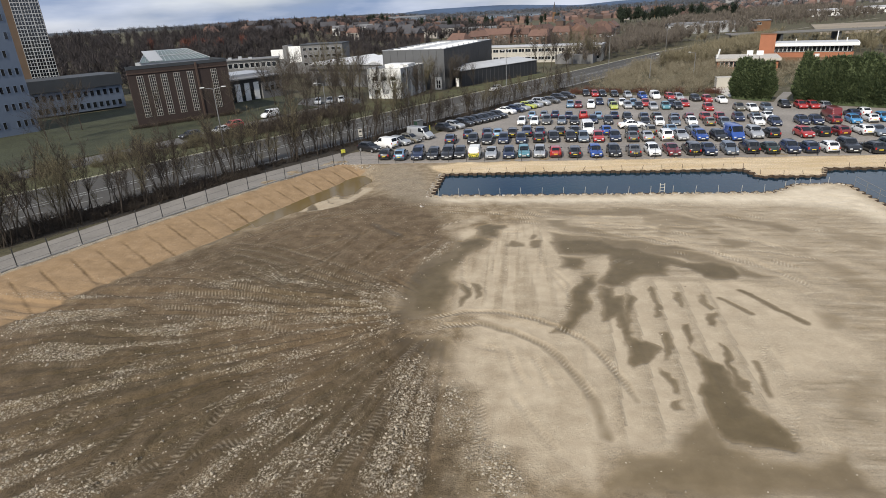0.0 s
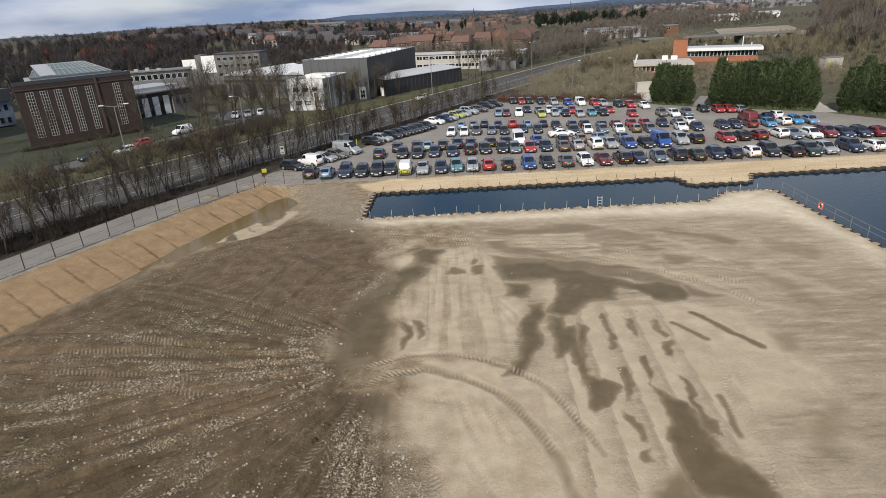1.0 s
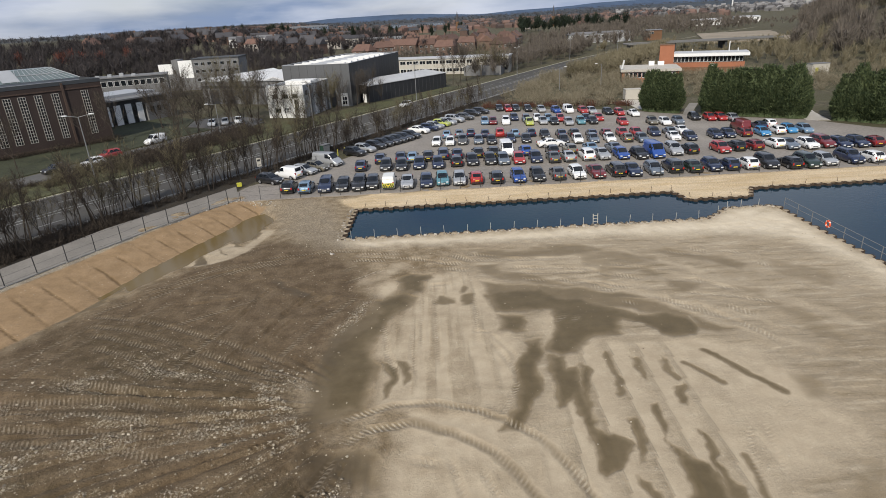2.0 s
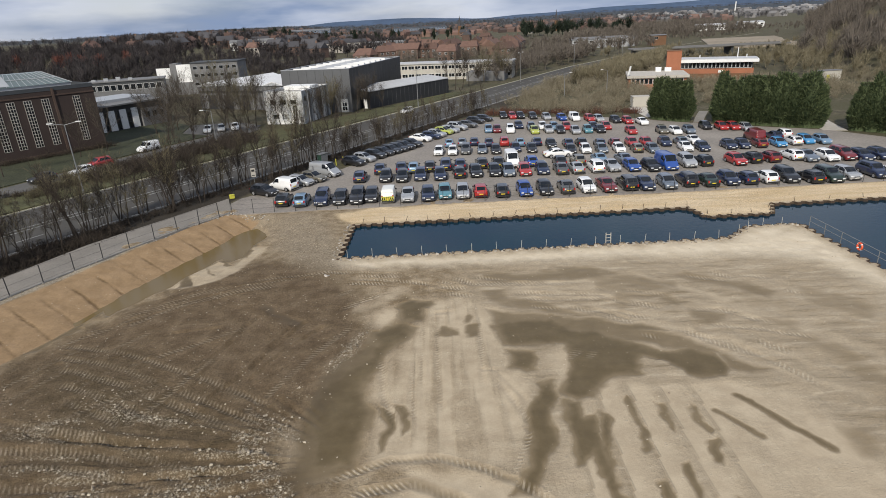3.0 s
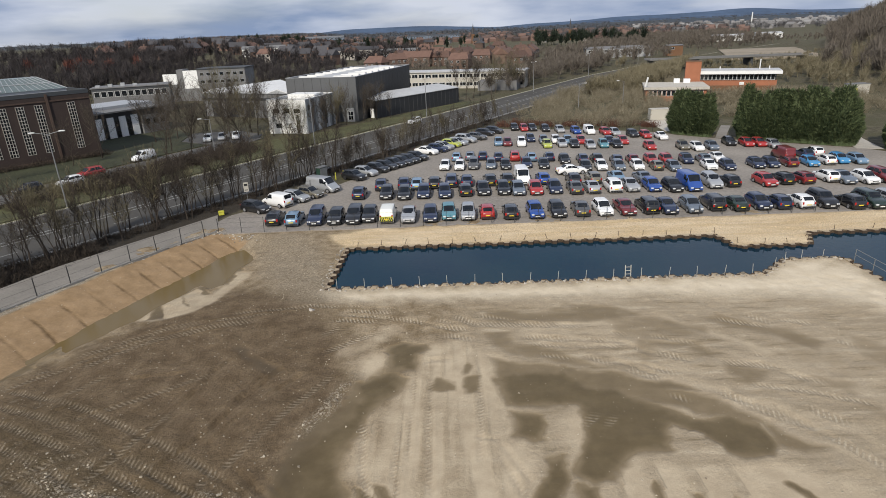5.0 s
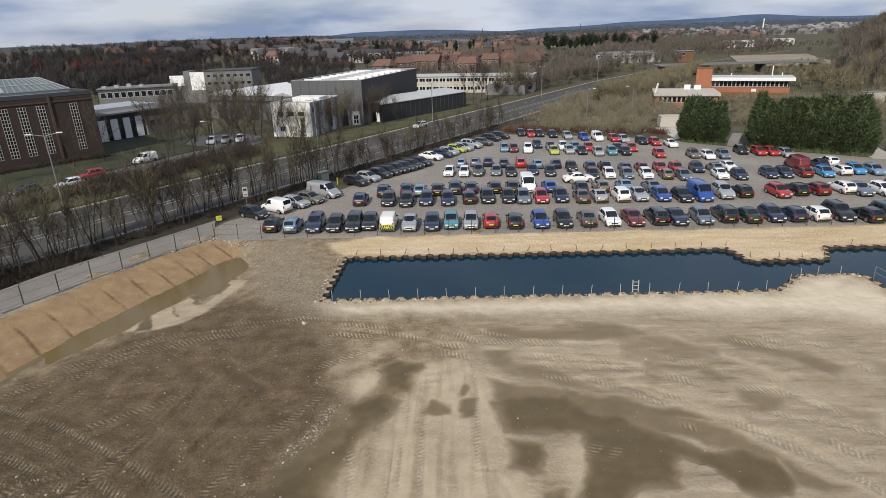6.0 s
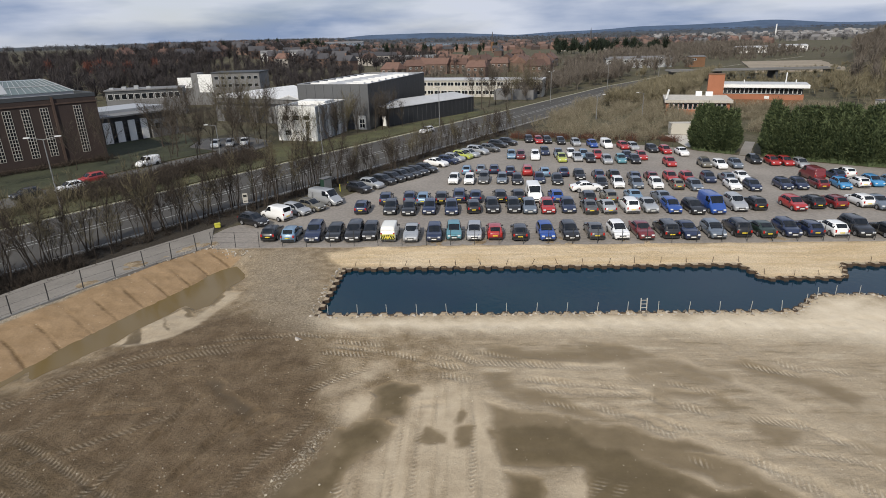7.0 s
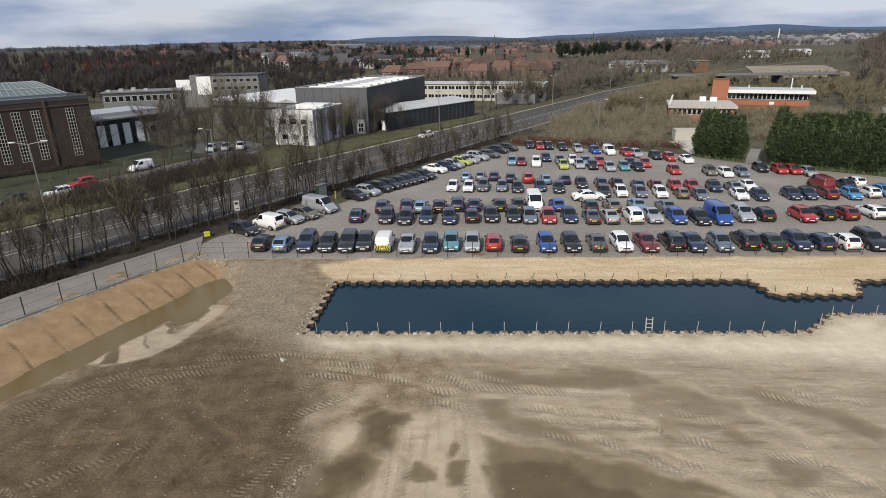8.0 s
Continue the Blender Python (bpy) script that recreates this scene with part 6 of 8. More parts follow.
part("cladding_strip", ribs(31.0, 6.4, 1.55, 0.05, 0.5), M["grey_clad"], D)
for x in (3.0, 9.0, 15.0):
    part("loading_door", boxes((x, x + 3.2, -0.08, 0.02, 0, 4.0)), M["dark_clad"], D)
part("fascia", boxes((0, 31.0, -0.12, 0.02, 4.6, 5.3)), M["dark_clad"], D)

# the brick hall with its tall glazed strips and roof lantern
E_HALL = thing("brick_hall", "dark brick hall with tall window strips and glazed roof lantern", "building", pose(-84.0, 119.3, 0, 0, 0, 49.5))
for a0, a1 in (((0, 0), (22.2, 0)), ((22.2, 0), (22.2, 20)), ((22.2, 20), (9.0, 20)), ((9.0, 20), (0, 0))):
    d0 = (Vector(a1) - Vector(a0)).normalized()
    n0 = Vector((-d0.y, d0.x)) * 0.4
    p0, p1 = Vector(a0) + d0 * (0.4 if a0 != (0, 0) else 0), Vector(a1) - d0 * (0.45 if a1 == (0, 0) else 0)
    bm = bmesh.new()
    prism(bm, [tuple(p0), tuple(p1), tuple(p1 + n0), tuple(p0 + n0)], -0.6, 12.2)
    part("wall", bm, M["brick_dark"], E_HALL)
part("cornice", boxes((-0.12, 22.32, -0.12, 0.4, 11.2, 11.45)), M["brick_hall"], E_HALL, "paler brick string course")
part("parapet", boxes((-0.05, 22.25, -0.05, 0.4, 12.2, 12.9), (21.8, 22.25, 0.4, 20.05, 12.2, 12.9)), M["roof_dark"], E_HALL)
bm = bmesh.new()
prism(bm, [(0.7, 0.4), (21.8, 0.4), (21.8, 19.6), (9.2, 19.6)], 11.9, 12.15)
part("roof", bm, M["roof_grey"], E_HALL)
for x in (2.4, 4.9, 7.4, 10.2, 13.2, 18.7):
    window_parts(E_HALL, 1.35, 8.8, (x, -0.02, 2.0), 0, "cream", (2, 13))
part("pilaster", boxes((14.6, 15.0, -0.22, 0.02, 0, 12.6)), M["brick_hall"], E_HALL, "paler brick pilaster")
part("plinth", boxes((-0.1, 22.3, -0.1, 0.02, -0.4, 0.6)), M["brick_hall"], E_HALL)
for y in (4.0, 9.0, 14.0):
    window_parts(E_HALL, 1.35, 8.8, (22.22, y, 2.0), 90, "cream", (2, 13))
bm = bmesh.new()
lo = [bm.verts.new(p) for p in ((4.0, 3.6, 13.2), (20.0, 3.6, 13.2), (20.0, 15.0, 13.2), (7.5, 15.0, 13.2))]
hi = [bm.verts.new(p) for p in ((7.0, 8.0, 15.4), (16.5, 8.0, 15.4), (16.5, 11.5, 15.4), (8.5, 11.5, 15.4))]
for i in range(4):
    bm.faces.new((lo[i], lo[(i + 1) % 4], hi[(i + 1) % 4], hi[i]))
bm.faces.new(hi)
bm.faces.new(lo[::-1])
lantern = part("lantern", bm, M["copper"], E_HALL, "glazed hipped lantern with pale glazing bars")
part("lantern_base", boxes((7.6, 19.8, 3.8, 14.8, 12.15, 13.19), (4.3, 7.6, 3.8, 8.0, 12.15, 13.19)), M["mid_clad"], E_HALL)
bm = bmesh.new()
for i in range(15):
    a, b = 4.1 + 15.8 * i / 14, 7.1 + 9.3 * i / 14
    tube(bm, (a, 3.6, 13.24), (b, 8.0, 15.44), 0.06, 0.06, 4)
    if i < 11:
        a, b = 3.7 + 11.2 * i / 10, 8.1 + 3.3 * i / 10
        tube(bm, (20.0, a, 13.24), (16.5, b, 15.44), 0.06, 0.06, 4)
tube(bm, (5.5, 5.8, 14.36), (18.25, 5.8, 14.36), 0.09, 0.09, 4)
part("glazing_bar", bm, M["mid_clad"], lantern)
part("roof_panel", moved(boxes((0, 3.0, 0, 4.7, 0, 0.08)), Matrix.Translation((6.2, 3.8, 13.36)) @ Euler((radians(26.6), 0, 0)).to_matrix().to_4x4()), M["mid_clad"], lantern)

# the two-storey wing, the pale tower and the tall slab beyond the hall
F = thing("office_wing", "two-storey pale office wing under a deep dark roof band", "building", pose(-123.4, 135.8, 0, 0, 0, 57.0))
shell(F, 22.5, 12.0, 6.3, "spandrel", z0=0.4)
part("roof", boxes((-0.3, 22.8, -0.4, 12.3, 6.3, 9.3)), M["roof_dark"], F, "deep dark roof band")
part("undercroft", boxes((0.4, 22.1, 1.0, 11.6, -0.5, 0.38)), M["roof_dark"], F)
for z in (1.0, 4.1):
    for i in range(13):
        window_parts(F, 1.0, 1.5, (1.3 + 1.65 * i, -0.02, z), 0, "spandrel", (0, 0))
G = thing("office_tower", "tall pale blue office tower with rows of narrow windows", "building", pose(-116.3, 101.0, 0, 0, 0, 63.5))
shell(G, 19.5, 14.0, 37.0, "spandrel")
part("roof", boxes((0.3, 19.2, 0.3, 13.7, 36.4, 36.8)), M["roof_grey"], G)
for k in range(10):
    for i in range(14):
        if (i + k) % 7 != 3:
            window_parts(G, 0.72, 1.5, (0.9 + 1.35 * i, -0.02, 1.6 + 3.6 * k), 0, "spandrel")
S = thing("tower_block", "tall brown brick slab with a white gridded window strip", "building", pose(-149.5, 153.0, 0, 0, 0, 50))
shell(S, 17.0, 12.0, 48.0, "brick_slab", t=0.5)
part("roof", boxes((0.5, 16.5, 0.5, 11.5, 47.4, 47.8)), M["roof_grey"], S)
for x in (11.0, 13.35, 15.7):
    for k in range(15):
        window_parts(S, 2.3, 3.0, (x, -0.02, 1.5 + 3.05 * k), 0, "frame_white", (2, 2))

# the dark glazed block with white panels
HB = thing("showroom", "low dark glazed block with tall white panels and flat pale roof", "building", pose(-79.6, 151.6, 0, 0, 0, 61.0))
shell(HB, 19.0, 16.0, 5.9, ["dark_clad", "white_clad", "dark_clad", "dark_clad"])
part("roof", boxes((-0.6, 19.6, -0.8, 16.4, 5.9, 6.25)), M["roof_grey"], HB, "flat overhanging roof")
part("roof_edge", boxes((2.0, 19.6, 5.0, 16.4, 6.26, 6.9)), M["mid_clad"], HB)
for x in (0.6, 3.5, 6.5, 9.6):
    part("wall_panel", boxes((x, x + 1.7, -0.14, 0.0, 0.2, 4.9)), M["white_clad"], HB, "tall white wall panel")
for x in (2.9, 5.9, 8.9):
    window_parts(HB, 0.9, 4.4, (x, -0.03, 0.3), 0, "dark_post", (0, 2))
part("annexe", boxes((12.0, 19.0, -0.6, 0.0, 0.0, 4.4)), M["roof_grey"], HB)
for x in (13.5, 15.5, 17.5):
    window_parts(HB, 1.2, 1.3, (x, -0.62, 2.2), 0, "dark_post")

# offices behind
I1 = thing("office_block", "low grey office with a ribbon of white-framed windows", "building", pose(-108, 203.0, 0, 0, 0, 20))
shell(I1, 22.0, 10.0, 8.0, "roof_grey")
part("roof", boxes((-0.3, 22.3, -0.3, 10.3, 8.0, 8.3)), M["roof_grey"], I1)
part("fascia", boxes((0, 22, -0.07, 0.02, 7.3, 8.0)), M["roof_dark"], I1)
for i in range(11):
    window_parts(I1, 1.5, 1.7, (1.3 + 1.9 * i, -0.02, 5.4), 0, "frame_white", (0, 0))
for i in range(4):
    x = 1 + 3.5 * i
    part("roof_unit", boxes((x, x + 1.2, 2, 3.2, 8.3, 8.9 + 0.2 * (i % 3))), M["mid_clad"], I1)
I2 = thing("office_block", "dark three-storey office with blank white end walls", "building", pose(-88, 236, 0, 0, 0, 2))
shell(I2, 17.0, 12.0, 11.0, ["roof_grey", "roof_grey", "roof_grey", "white_clad"])
part("roof", boxes((-0.3, 17.3, -0.3, 12.3, 11.0, 11.3)), M["roof_dark"], I2)
part("end_panel", boxes((-5.0, 0.0, -0.1, 0.3, 4.6, 10.8)), M["white_clad"], I2, "blank white end wall")
part("stair_tower", boxes((-7.4, -5.05, 0.2, 6, 0, 11.2)), M["roof_grey"], I2)
part("end_panel", boxes((-12.4, -7.45, 0.1, 0.5, 6.2, 9.8)), M["white_clad"], I2, "blank white end wall")
part("stair_wall", boxes((-12.4, -7.45, 0.12, 6, 0, 6.15), (-5.0, 0.0, -0.05, 6, 0, 4.55)), M["roof_grey"], I2)
for z in (3.2, 6.2, 8.8):
    for i in range(7):
        window_parts(I2, 1.5, 1.1, (1.6 + 2.35 * i, -0.02, z), 0, "mid_clad")
J = thing("school_building", "long cream two-storey block with ribbon windows", "building", pose(-20.0, 252.0, 0, 0, 0, -15.5))
shell(J, 51.5, 10.0, 5.9, "cream")
part("roof", boxes((-0.4, 51.9, -0.4, 10.4, 5.9, 6.3)), M["roof_light"], J)
for z in (1.0, 4.0):
    for i in range(19):
        window_parts(J, 2.3, 1.3, (1.6 + 2.68 * i, -0.02, z), 0, "frame_white", (1, 0))
part("annexe", boxes((36.0, 50.0, -9.0, -0.02, -0.4, 3.2)), M["roof_grey"], J)

# the orange brick works beyond the conifers
K = thing("works_building", "white-roofed works with orange brick walls and glazed upper storey", "building", pose(75.6, 197.2, 0, 0, 0, -24))
shell(K, 20.5, 9.0, 3.9, "brick_orange", t=0.3, z0=2.5)
part("plinth", boxes((-0.05, 20.55, -0.05, 9.05, -0.6, 2.49)), M["brick_brown"], K)
part("upper_storey", boxes((0.3, 20.2, 0.8, 8.6, 3.9, 5.7)), M["dark_clad"], K)
part("roof", boxes((-0.2, 21.6, -0.4, 9.2, 5.7, 6.5)), M["white_clad"], K, "deep white roof edge")
part("roof_deck", boxes((0.2, 21.2, 0.0, 8.8, 6.5, 6.7)), M["roof_light"], K)
for i in range(18):
    window_parts(K, 1.0, 1.6, (0.9 + 1.09 * i, 0.78, 4.0), 0, "frame_white")
for x, h in ((5.5, 0.8), (16.0, 2.8), (18.5, 0.9)):
    part("flue", tube(bmesh.new(), (x, 5, 6.6), (x, 5, 6.7 + h), 0.15, 0.15, 8), M["frame_white"], K)
part("sign_panel", boxes((11.0, 12.2, -0.06, -0.02, 2.7, 3.5)), M["frame_white"], K, "small blank white panel")
KT = thing("brick_tower", "square orange brick tower beside the works", "tower", pose(71.2, 196.6, 0, 0, 0, -20))
part("shaft", boxes((0, 4.2, 0, 4.2, -0.5, 9.3)), M["brick_orange"], KT)
part("coping", boxes((-0.1, 4.3, -0.1, 4.3, 9.3, 9.5)), M["brick_brown"], KT)
K2 = thing("works_annexe", "low concrete-roofed annexe with brick walls and a white flue", "building", pose(56.0, 184.6, 0, 0, 0, -16))
shell(K2, 15.6, 14.0, 3.2, "brick_orange", t=0.3)
part("roof", boxes((-0.5, 16.2, -0.6, 14.4, 3.2, 3.9)), M["concrete"], K2, "thick weathered concrete roof")
part("flue", tube(bmesh.new(), (-0.2, -0.3, 4.1), (0.3, -0.3, 6.6), 0.28, 0.24, 8), M["frame_white"], K2, "leaning white flue")
part("roof_unit", boxes((8, 9.6, 11, 12.5, 3.9, 5.1)), M["white_clad"], K2)
part("roof_unit", boxes((10.6, 12.4, 11, 12.5, 3.9, 5.0)), M["white_clad"], K2)
for i in range(12):
    window_parts(K2, 1.0, 1.5, (1.3 + 1.18 * i, -0.02, 1.5), 0, "frame_white")
N = thing("storage_container", "cream steel storage container with ribbed doors", "container", pose(46.2, 151.2, 0.0, 0, 0, -4))
part("body", boxes((0, 4.9, 0, 2.4, 0.1, 2.4)), M["cream"], N)
part("rib", ribs(4.9, 2.3, 0.36, 0.05, 0.12, 0.15), M["cream"], N)
part("roof", boxes((-0.05, 4.95, -0.05, 2.45, 2.4, 2.5)), M["cream"], N)
bm = bmesh.new()
prism(bm, [(44.5, 137), (51, 133.5), (53.5, 151), (45.0, 151)], -0.2, 0.07)
tagged(mesh_ob("pavement", bm, M["concrete"]), "pale concrete apron before the storage container", "pavement", kind="structure")
bm = strip(bmesh.new(), [(69.5, 113.5), (72, 122), (79, 140), (92, 175)], 1.9, 0.06, 0.3)
tagged(mesh_ob("lane", bm, M["concrete"]), "pale concrete lane between the conifer hedges", "road", kind="structure")
bm = strip(bmesh.new(), [(51.4, 127.6), (54.4, 133.5), (58.5, 141.0)], 0.9, 0.06, 0.3)
tagged(mesh_ob("footway", bm, M["footpath"]), "narrow gravel path through the gap in the conifer hedge", "path", kind="structure")
CB = thing("cabin", "small cream site cabin", "cabin", pose(107, 176, ground_z(107, 176), 0, 0, 5))
part("body", boxes((0, 5.2, 0, 2.6, 0.1, 3.2)), M["cream"], CB)
part("roof", boxes((-0.1, 5.3, -0.1, 2.7, 3.2, 3.35)), M["roof_grey"], CB)
part("door", boxes((1.0, 1.9, -0.05, 0.02, 0.2, 2.2)), M["yellow"], CB)


# ---- the basin's edge ----
BASIN = thing("basin_wall", "rusty scalloped sheet-pile wall round the basin", "retaining wall", kind="structure")


M["spoil"] = surface("packed_spoil", (0.36, 0.29, 0.20), 0.95, vary=0.3, scale=1.0, fine=9, bump=0.4)


def pile_mesh(pitch, deep):
    h = pitch / 2
    line = [(-h, 0), (-h * 0.62, 0), (-h * 0.36, deep), (h * 0.36, deep), (h * 0.62, 0), (h, 0)]
    bm = bmesh.new()
    rows = []
    for x, y in line:
        rows.append([bm.verts.new((x, y + o, z)) for o, z in ((0, -2.4), (0, 0.06), (-0.07, 0.06), (-0.07, -2.4))])
    for a, b in zip(rows, rows[1:]):
        for k in range(4):
            bm.faces.new((a[k], b[k], b[(k + 1) % 4], a[(k + 1) % 4]))
    bm.faces.new(rows[0][::-1])
    bm.faces.new(rows[-1])
    n0 = len(bm.faces)
    prism(bm, [(-h * 0.62, -0.075), (h * 0.62, -0.075), (h * 0.36, deep - 0.075), (-h * 0.36, deep - 0.075)], -2.3, 0.02)
    bm.faces.ensure_lookup_table()
    for f in bm.faces[n0:]:
        f.material_index = 1
    bmesh.ops.recalc_face_normals(bm, faces=bm.faces[:])
    me = bpy.data.meshes.new("sheet_pile")
    bm.to_mesh(me)
    bm.free()
    me.materials.append(M["pile_steel"])
    me.materials.append(M["spoil"])
    return me


PILE = pile_mesh(1.25, 0.42)
rng_p = random.Random(5)
for pts in ([(-11.2, 65.45), (27.4, 65.45)], [(27.4, 65.45), (30.9, 68.5)], [(30.9, 68.45), (35.9, 68.3)], [(35.95, 68.3), (36.0, 42.0)],
            [(75.0, 75.5), (36.9, 75.5)], [(36.9, 75.5), (35.3, 72.4)], [(35.3, 72.4), (28.3, 72.4)], [(28.3, 72.4), (27.6, 75.8)],
            [(27.6, 75.8), (-10.9, 75.8)], [(-10.9, 75.8), (-11.2, 65.4)]):
    a, b = Vector(pts[0]), Vector(pts[1])
    n = max(1, round((b - a).length / 1.25))
    d = (b - a) / n
    for i in range(n):
        o = new("sheet_pile", PILE)
        o.parent = BASIN
        c = a + d * (i + 0.5)
        o.matrix_basis = pose(c.x, c.y, rng_p.uniform(-0.04, 0.05), 0, 0, math.degrees(math.atan2(d.y, d.x))) @ Matrix.Diagonal((d.length / 1.25, 1, 1, 1))


def rock(bm, c, r, rnd):
    pts = [Vector((rnd.gauss(0, 1), rnd.gauss(0, 1), rnd.gauss(0, 0.8))).normalized() * rnd.uniform(0.75, 1.15) * r for _ in range(9)]
    vs = [bm.verts.new(Vector(c) + p) for p in pts]
    bmesh.ops.convex_hull(bm, input=vs, use_existing_faces=False)


M["boulder"] = island_surface("weathered_stone", (0.10, 0.085, 0.066), (0.23, 0.20, 0.16), 0.9)
M["rubble"] = island_surface("rubble", (0.22, 0.19, 0.15), (0.46, 0.42, 0.36), 0.9)
for nm, lb, pts, step, off, size in (
        ("rubble", "pale broken stones heaped along the basin's near edge", [(-11.4, 65.2), (27.4, 65.2), (30.9, 68.3), (35.7, 68.1)], 0.34, 0.25, (0.08, 0.22)),
        ("boulders", "grey weathered lumps of stone lining the basin's near edge", [(-11.0, 65.55), (27.2, 65.55), (30.8, 68.6), (35.7, 68.4)], 0.62, 0.10, (0.11, 0.21)),
        ("rubble", "pale broken stones along the basin's short end", [(-11.6, 65.2), (-11.3, 75.9)], 0.35, 0.25, (0.08, 0.22)),
        ("rubble", "loose stones at the foot of the fence", FENCE[1:], 0.35, 0.2, (0.06, 0.16)),
        ("rubble", "heap of pale stones at the fence corner", [(-27.5, 83.0), (-22.5, 80.5)], 0.08, 0.9, (0.06, 0.17))):
    bm = bmesh.new()
    for p, _ in along(pts, step):
        x, y = p.x + rng_p.uniform(-off, off), p.y + rng_p.uniform(-off, off)
        one = bmesh.new()
        rock(one, (x, y, ground_z(x, y) + 0.02), rng_p.uniform(*size), rng_p)
        me = bpy.data.meshes.new("tmp")
        one.to_mesh(me)
        one.free()
        bm.from_mesh(me)
        bpy.data.meshes.remove(me)
    tagged(mesh_ob(nm, bm, M["boulder" if nm == "boulders" else "rubble"]), lb, "stones", kind="stuff")


def scatter_stones(name, label, weight, n, lo, hi, seed):
    """Small angular stones strewn by a weight over the site's ground, joined into one mesh."""
    rnd = np.random.RandomState(seed)
    pick = rnd.choice(len(NXP), n, p=weight / weight.sum())
    hull = bmesh.new()
    rock(hull, (0, 0, 0), 1.0, random.Random(seed))
    bmesh.ops.triangulate(hull, faces=hull.faces[:])
    loose = [v for v in hull.verts if not v.link_faces]
    bmesh.ops.delete(hull, geom=loose, context="VERTS")
    hull.verts.index_update()
    co = np.array([tuple(v.co) for v in hull.verts])
    fa = np.array([[v.index for v in f.verts] for f in hull.faces])
    hull.free()
    ang, size = rnd.uniform(0, 6.28, n), lo + (hi - lo) * rnd.random(n) ** 2.5
    c, s = (np.cos(ang) * size)[:, None], (np.sin(ang) * size)[:, None]
    px, py = NXP[pick] + rnd.uniform(-0.12, 0.12, n), NYP[pick] + rnd.uniform(-0.12, 0.12, n)
    V = np.stack([px[:, None] + co[:, 0] * c - co[:, 1] * s, py[:, None] + co[:, 0] * s + co[:, 1] * c,
                  (Z[near][pick] + 0.3 * size)[:, None] + co[:, 2] * (size * rnd.uniform(0.5, 0.9, n))[:, None]], -1).reshape(-1, 3)
    F = (fa[None] + (np.arange(n) * len(co))[:, None, None]).reshape(-1, 3)
    me = bpy.data.meshes.new(name)
    me.from_pydata(V.tolist(), [], F.tolist())
    me.materials.append(M["grit_stone"])
    tagged(new(name, me), label, "stones", kind="stuff")


M["grit_stone"] = island_surface("grit_stone", (0.20, 0.165, 0.12), (0.52, 0.455, 0.35), 0.9)
ON_LAND = (~inside(NXP, NYP, POOL)) * (NXP < 36) * (NYP < 79) * (BD > 10)
scatter_stones("loose_stones", "pale angular stones strewn over the brown mud", ON_LAND * (np.clip(LAYER["gravel"] - 0.25, 0, 1) * (1 - 0.8 * LAYER["light"]) + 0.25 * grit_lines), 7500, 0.025, 0.11, 7)
scatter_stones("loose_stones", "scattered small stones on the open site", ON_LAND * (0.2 + 0.5 * LAYER["brown"] + LAYER["grey"]) * (1 - 0.8 * LAYER["light"]), 4000, 0.02, 0.085, 8)


bm = bmesh.new()
rock(bm, (0, 0, 0.06), 0.3, random.Random(4))
bmesh.ops.delete(bm, geom=[v for v in bm.verts if not v.link_faces], context="VERTS")
one_stone = tagged(mesh_ob("stone", bm, M["stone"]), "single pale flat stone lying on the mud", "stone")
one_stone.matrix_basis = pose(-11.6, 61.5, ground_z(-11.6, 61.5), 0, 0, 20) @ Matrix.Diagonal((1.2, 0.9, 0.5, 1))


def stake(h, r, mat, label, group):
    bm = bmesh.new()
    tube(bm, (0, 0, -0.3), (0, 0, h), r, r * 0.9, 6)
    ob = mesh_ob("stake", bm, M[mat])
    return tagged(ob, label, "post", group)


first = stake(0.85, 0.026, "post_wood", "thin pale stake at the basin's edge", "stakes along the basin")
first.matrix_basis = pose(-10.2, 65.75, 0)
for i in range(1, 16):
    copy_thing(first, pose(-10.2 + 2.44 * i, 65.75, 0, rng_p.uniform(-4, 4), rng_p.uniform(-4, 4), 0))
for x, y in ((29.0, 67.0), (30.6, 68.2), (32.3, 68.6), (34.2, 68.5)):
    copy_thing(first, pose(x, y, 0, rng_p.uniform(-4, 4), rng_p.uniform(-4, 4), 0))
sec = stake(0.6, 0.03, "pile_steel", "short rusty rod leaning at the basin's far edge", "rods along the basin")
sec.matrix_basis = pose(-9.8, 76.3, 0, 12, 20, 0)
for i in range(1, 16):
    copy_thing(sec, pose(-9.8 + 2.5 * i, 76.3, 0, rng_p.uniform(-25, 25), rng_p.uniform(-30, 30), 0))
for x, y in ((28.6, 73.0), (31.2, 72.9), (33.4, 72.9), (36.0, 74.3), (35.6, 73.2), (40, 76), (44, 76), (48, 76)):
    copy_thing(sec, pose(x, y, 0, rng_p.uniform(-25, 25), rng_p.uniform(-30, 30), 0))

LADDER = thing("ladder", "pale metal ladder reaching into the basin", "ladder", pose(15.45, 65.7, 0, -6, 0, 0))
for x in (-0.24, 0.24):
    part("stile", tube(bmesh.new(), (x, 0, -1.2), (x, 0, 1.15), 0.04, 0.04, 6), M["cream"], LADDER)
for k in range(7):
    part("rung", tube(bmesh.new(), (-0.24, 0, -0.95 + 0.32 * k), (0.24, 0, -0.95 + 0.32 * k), 0.025, 0.025, 6), M["cream"], LADDER)

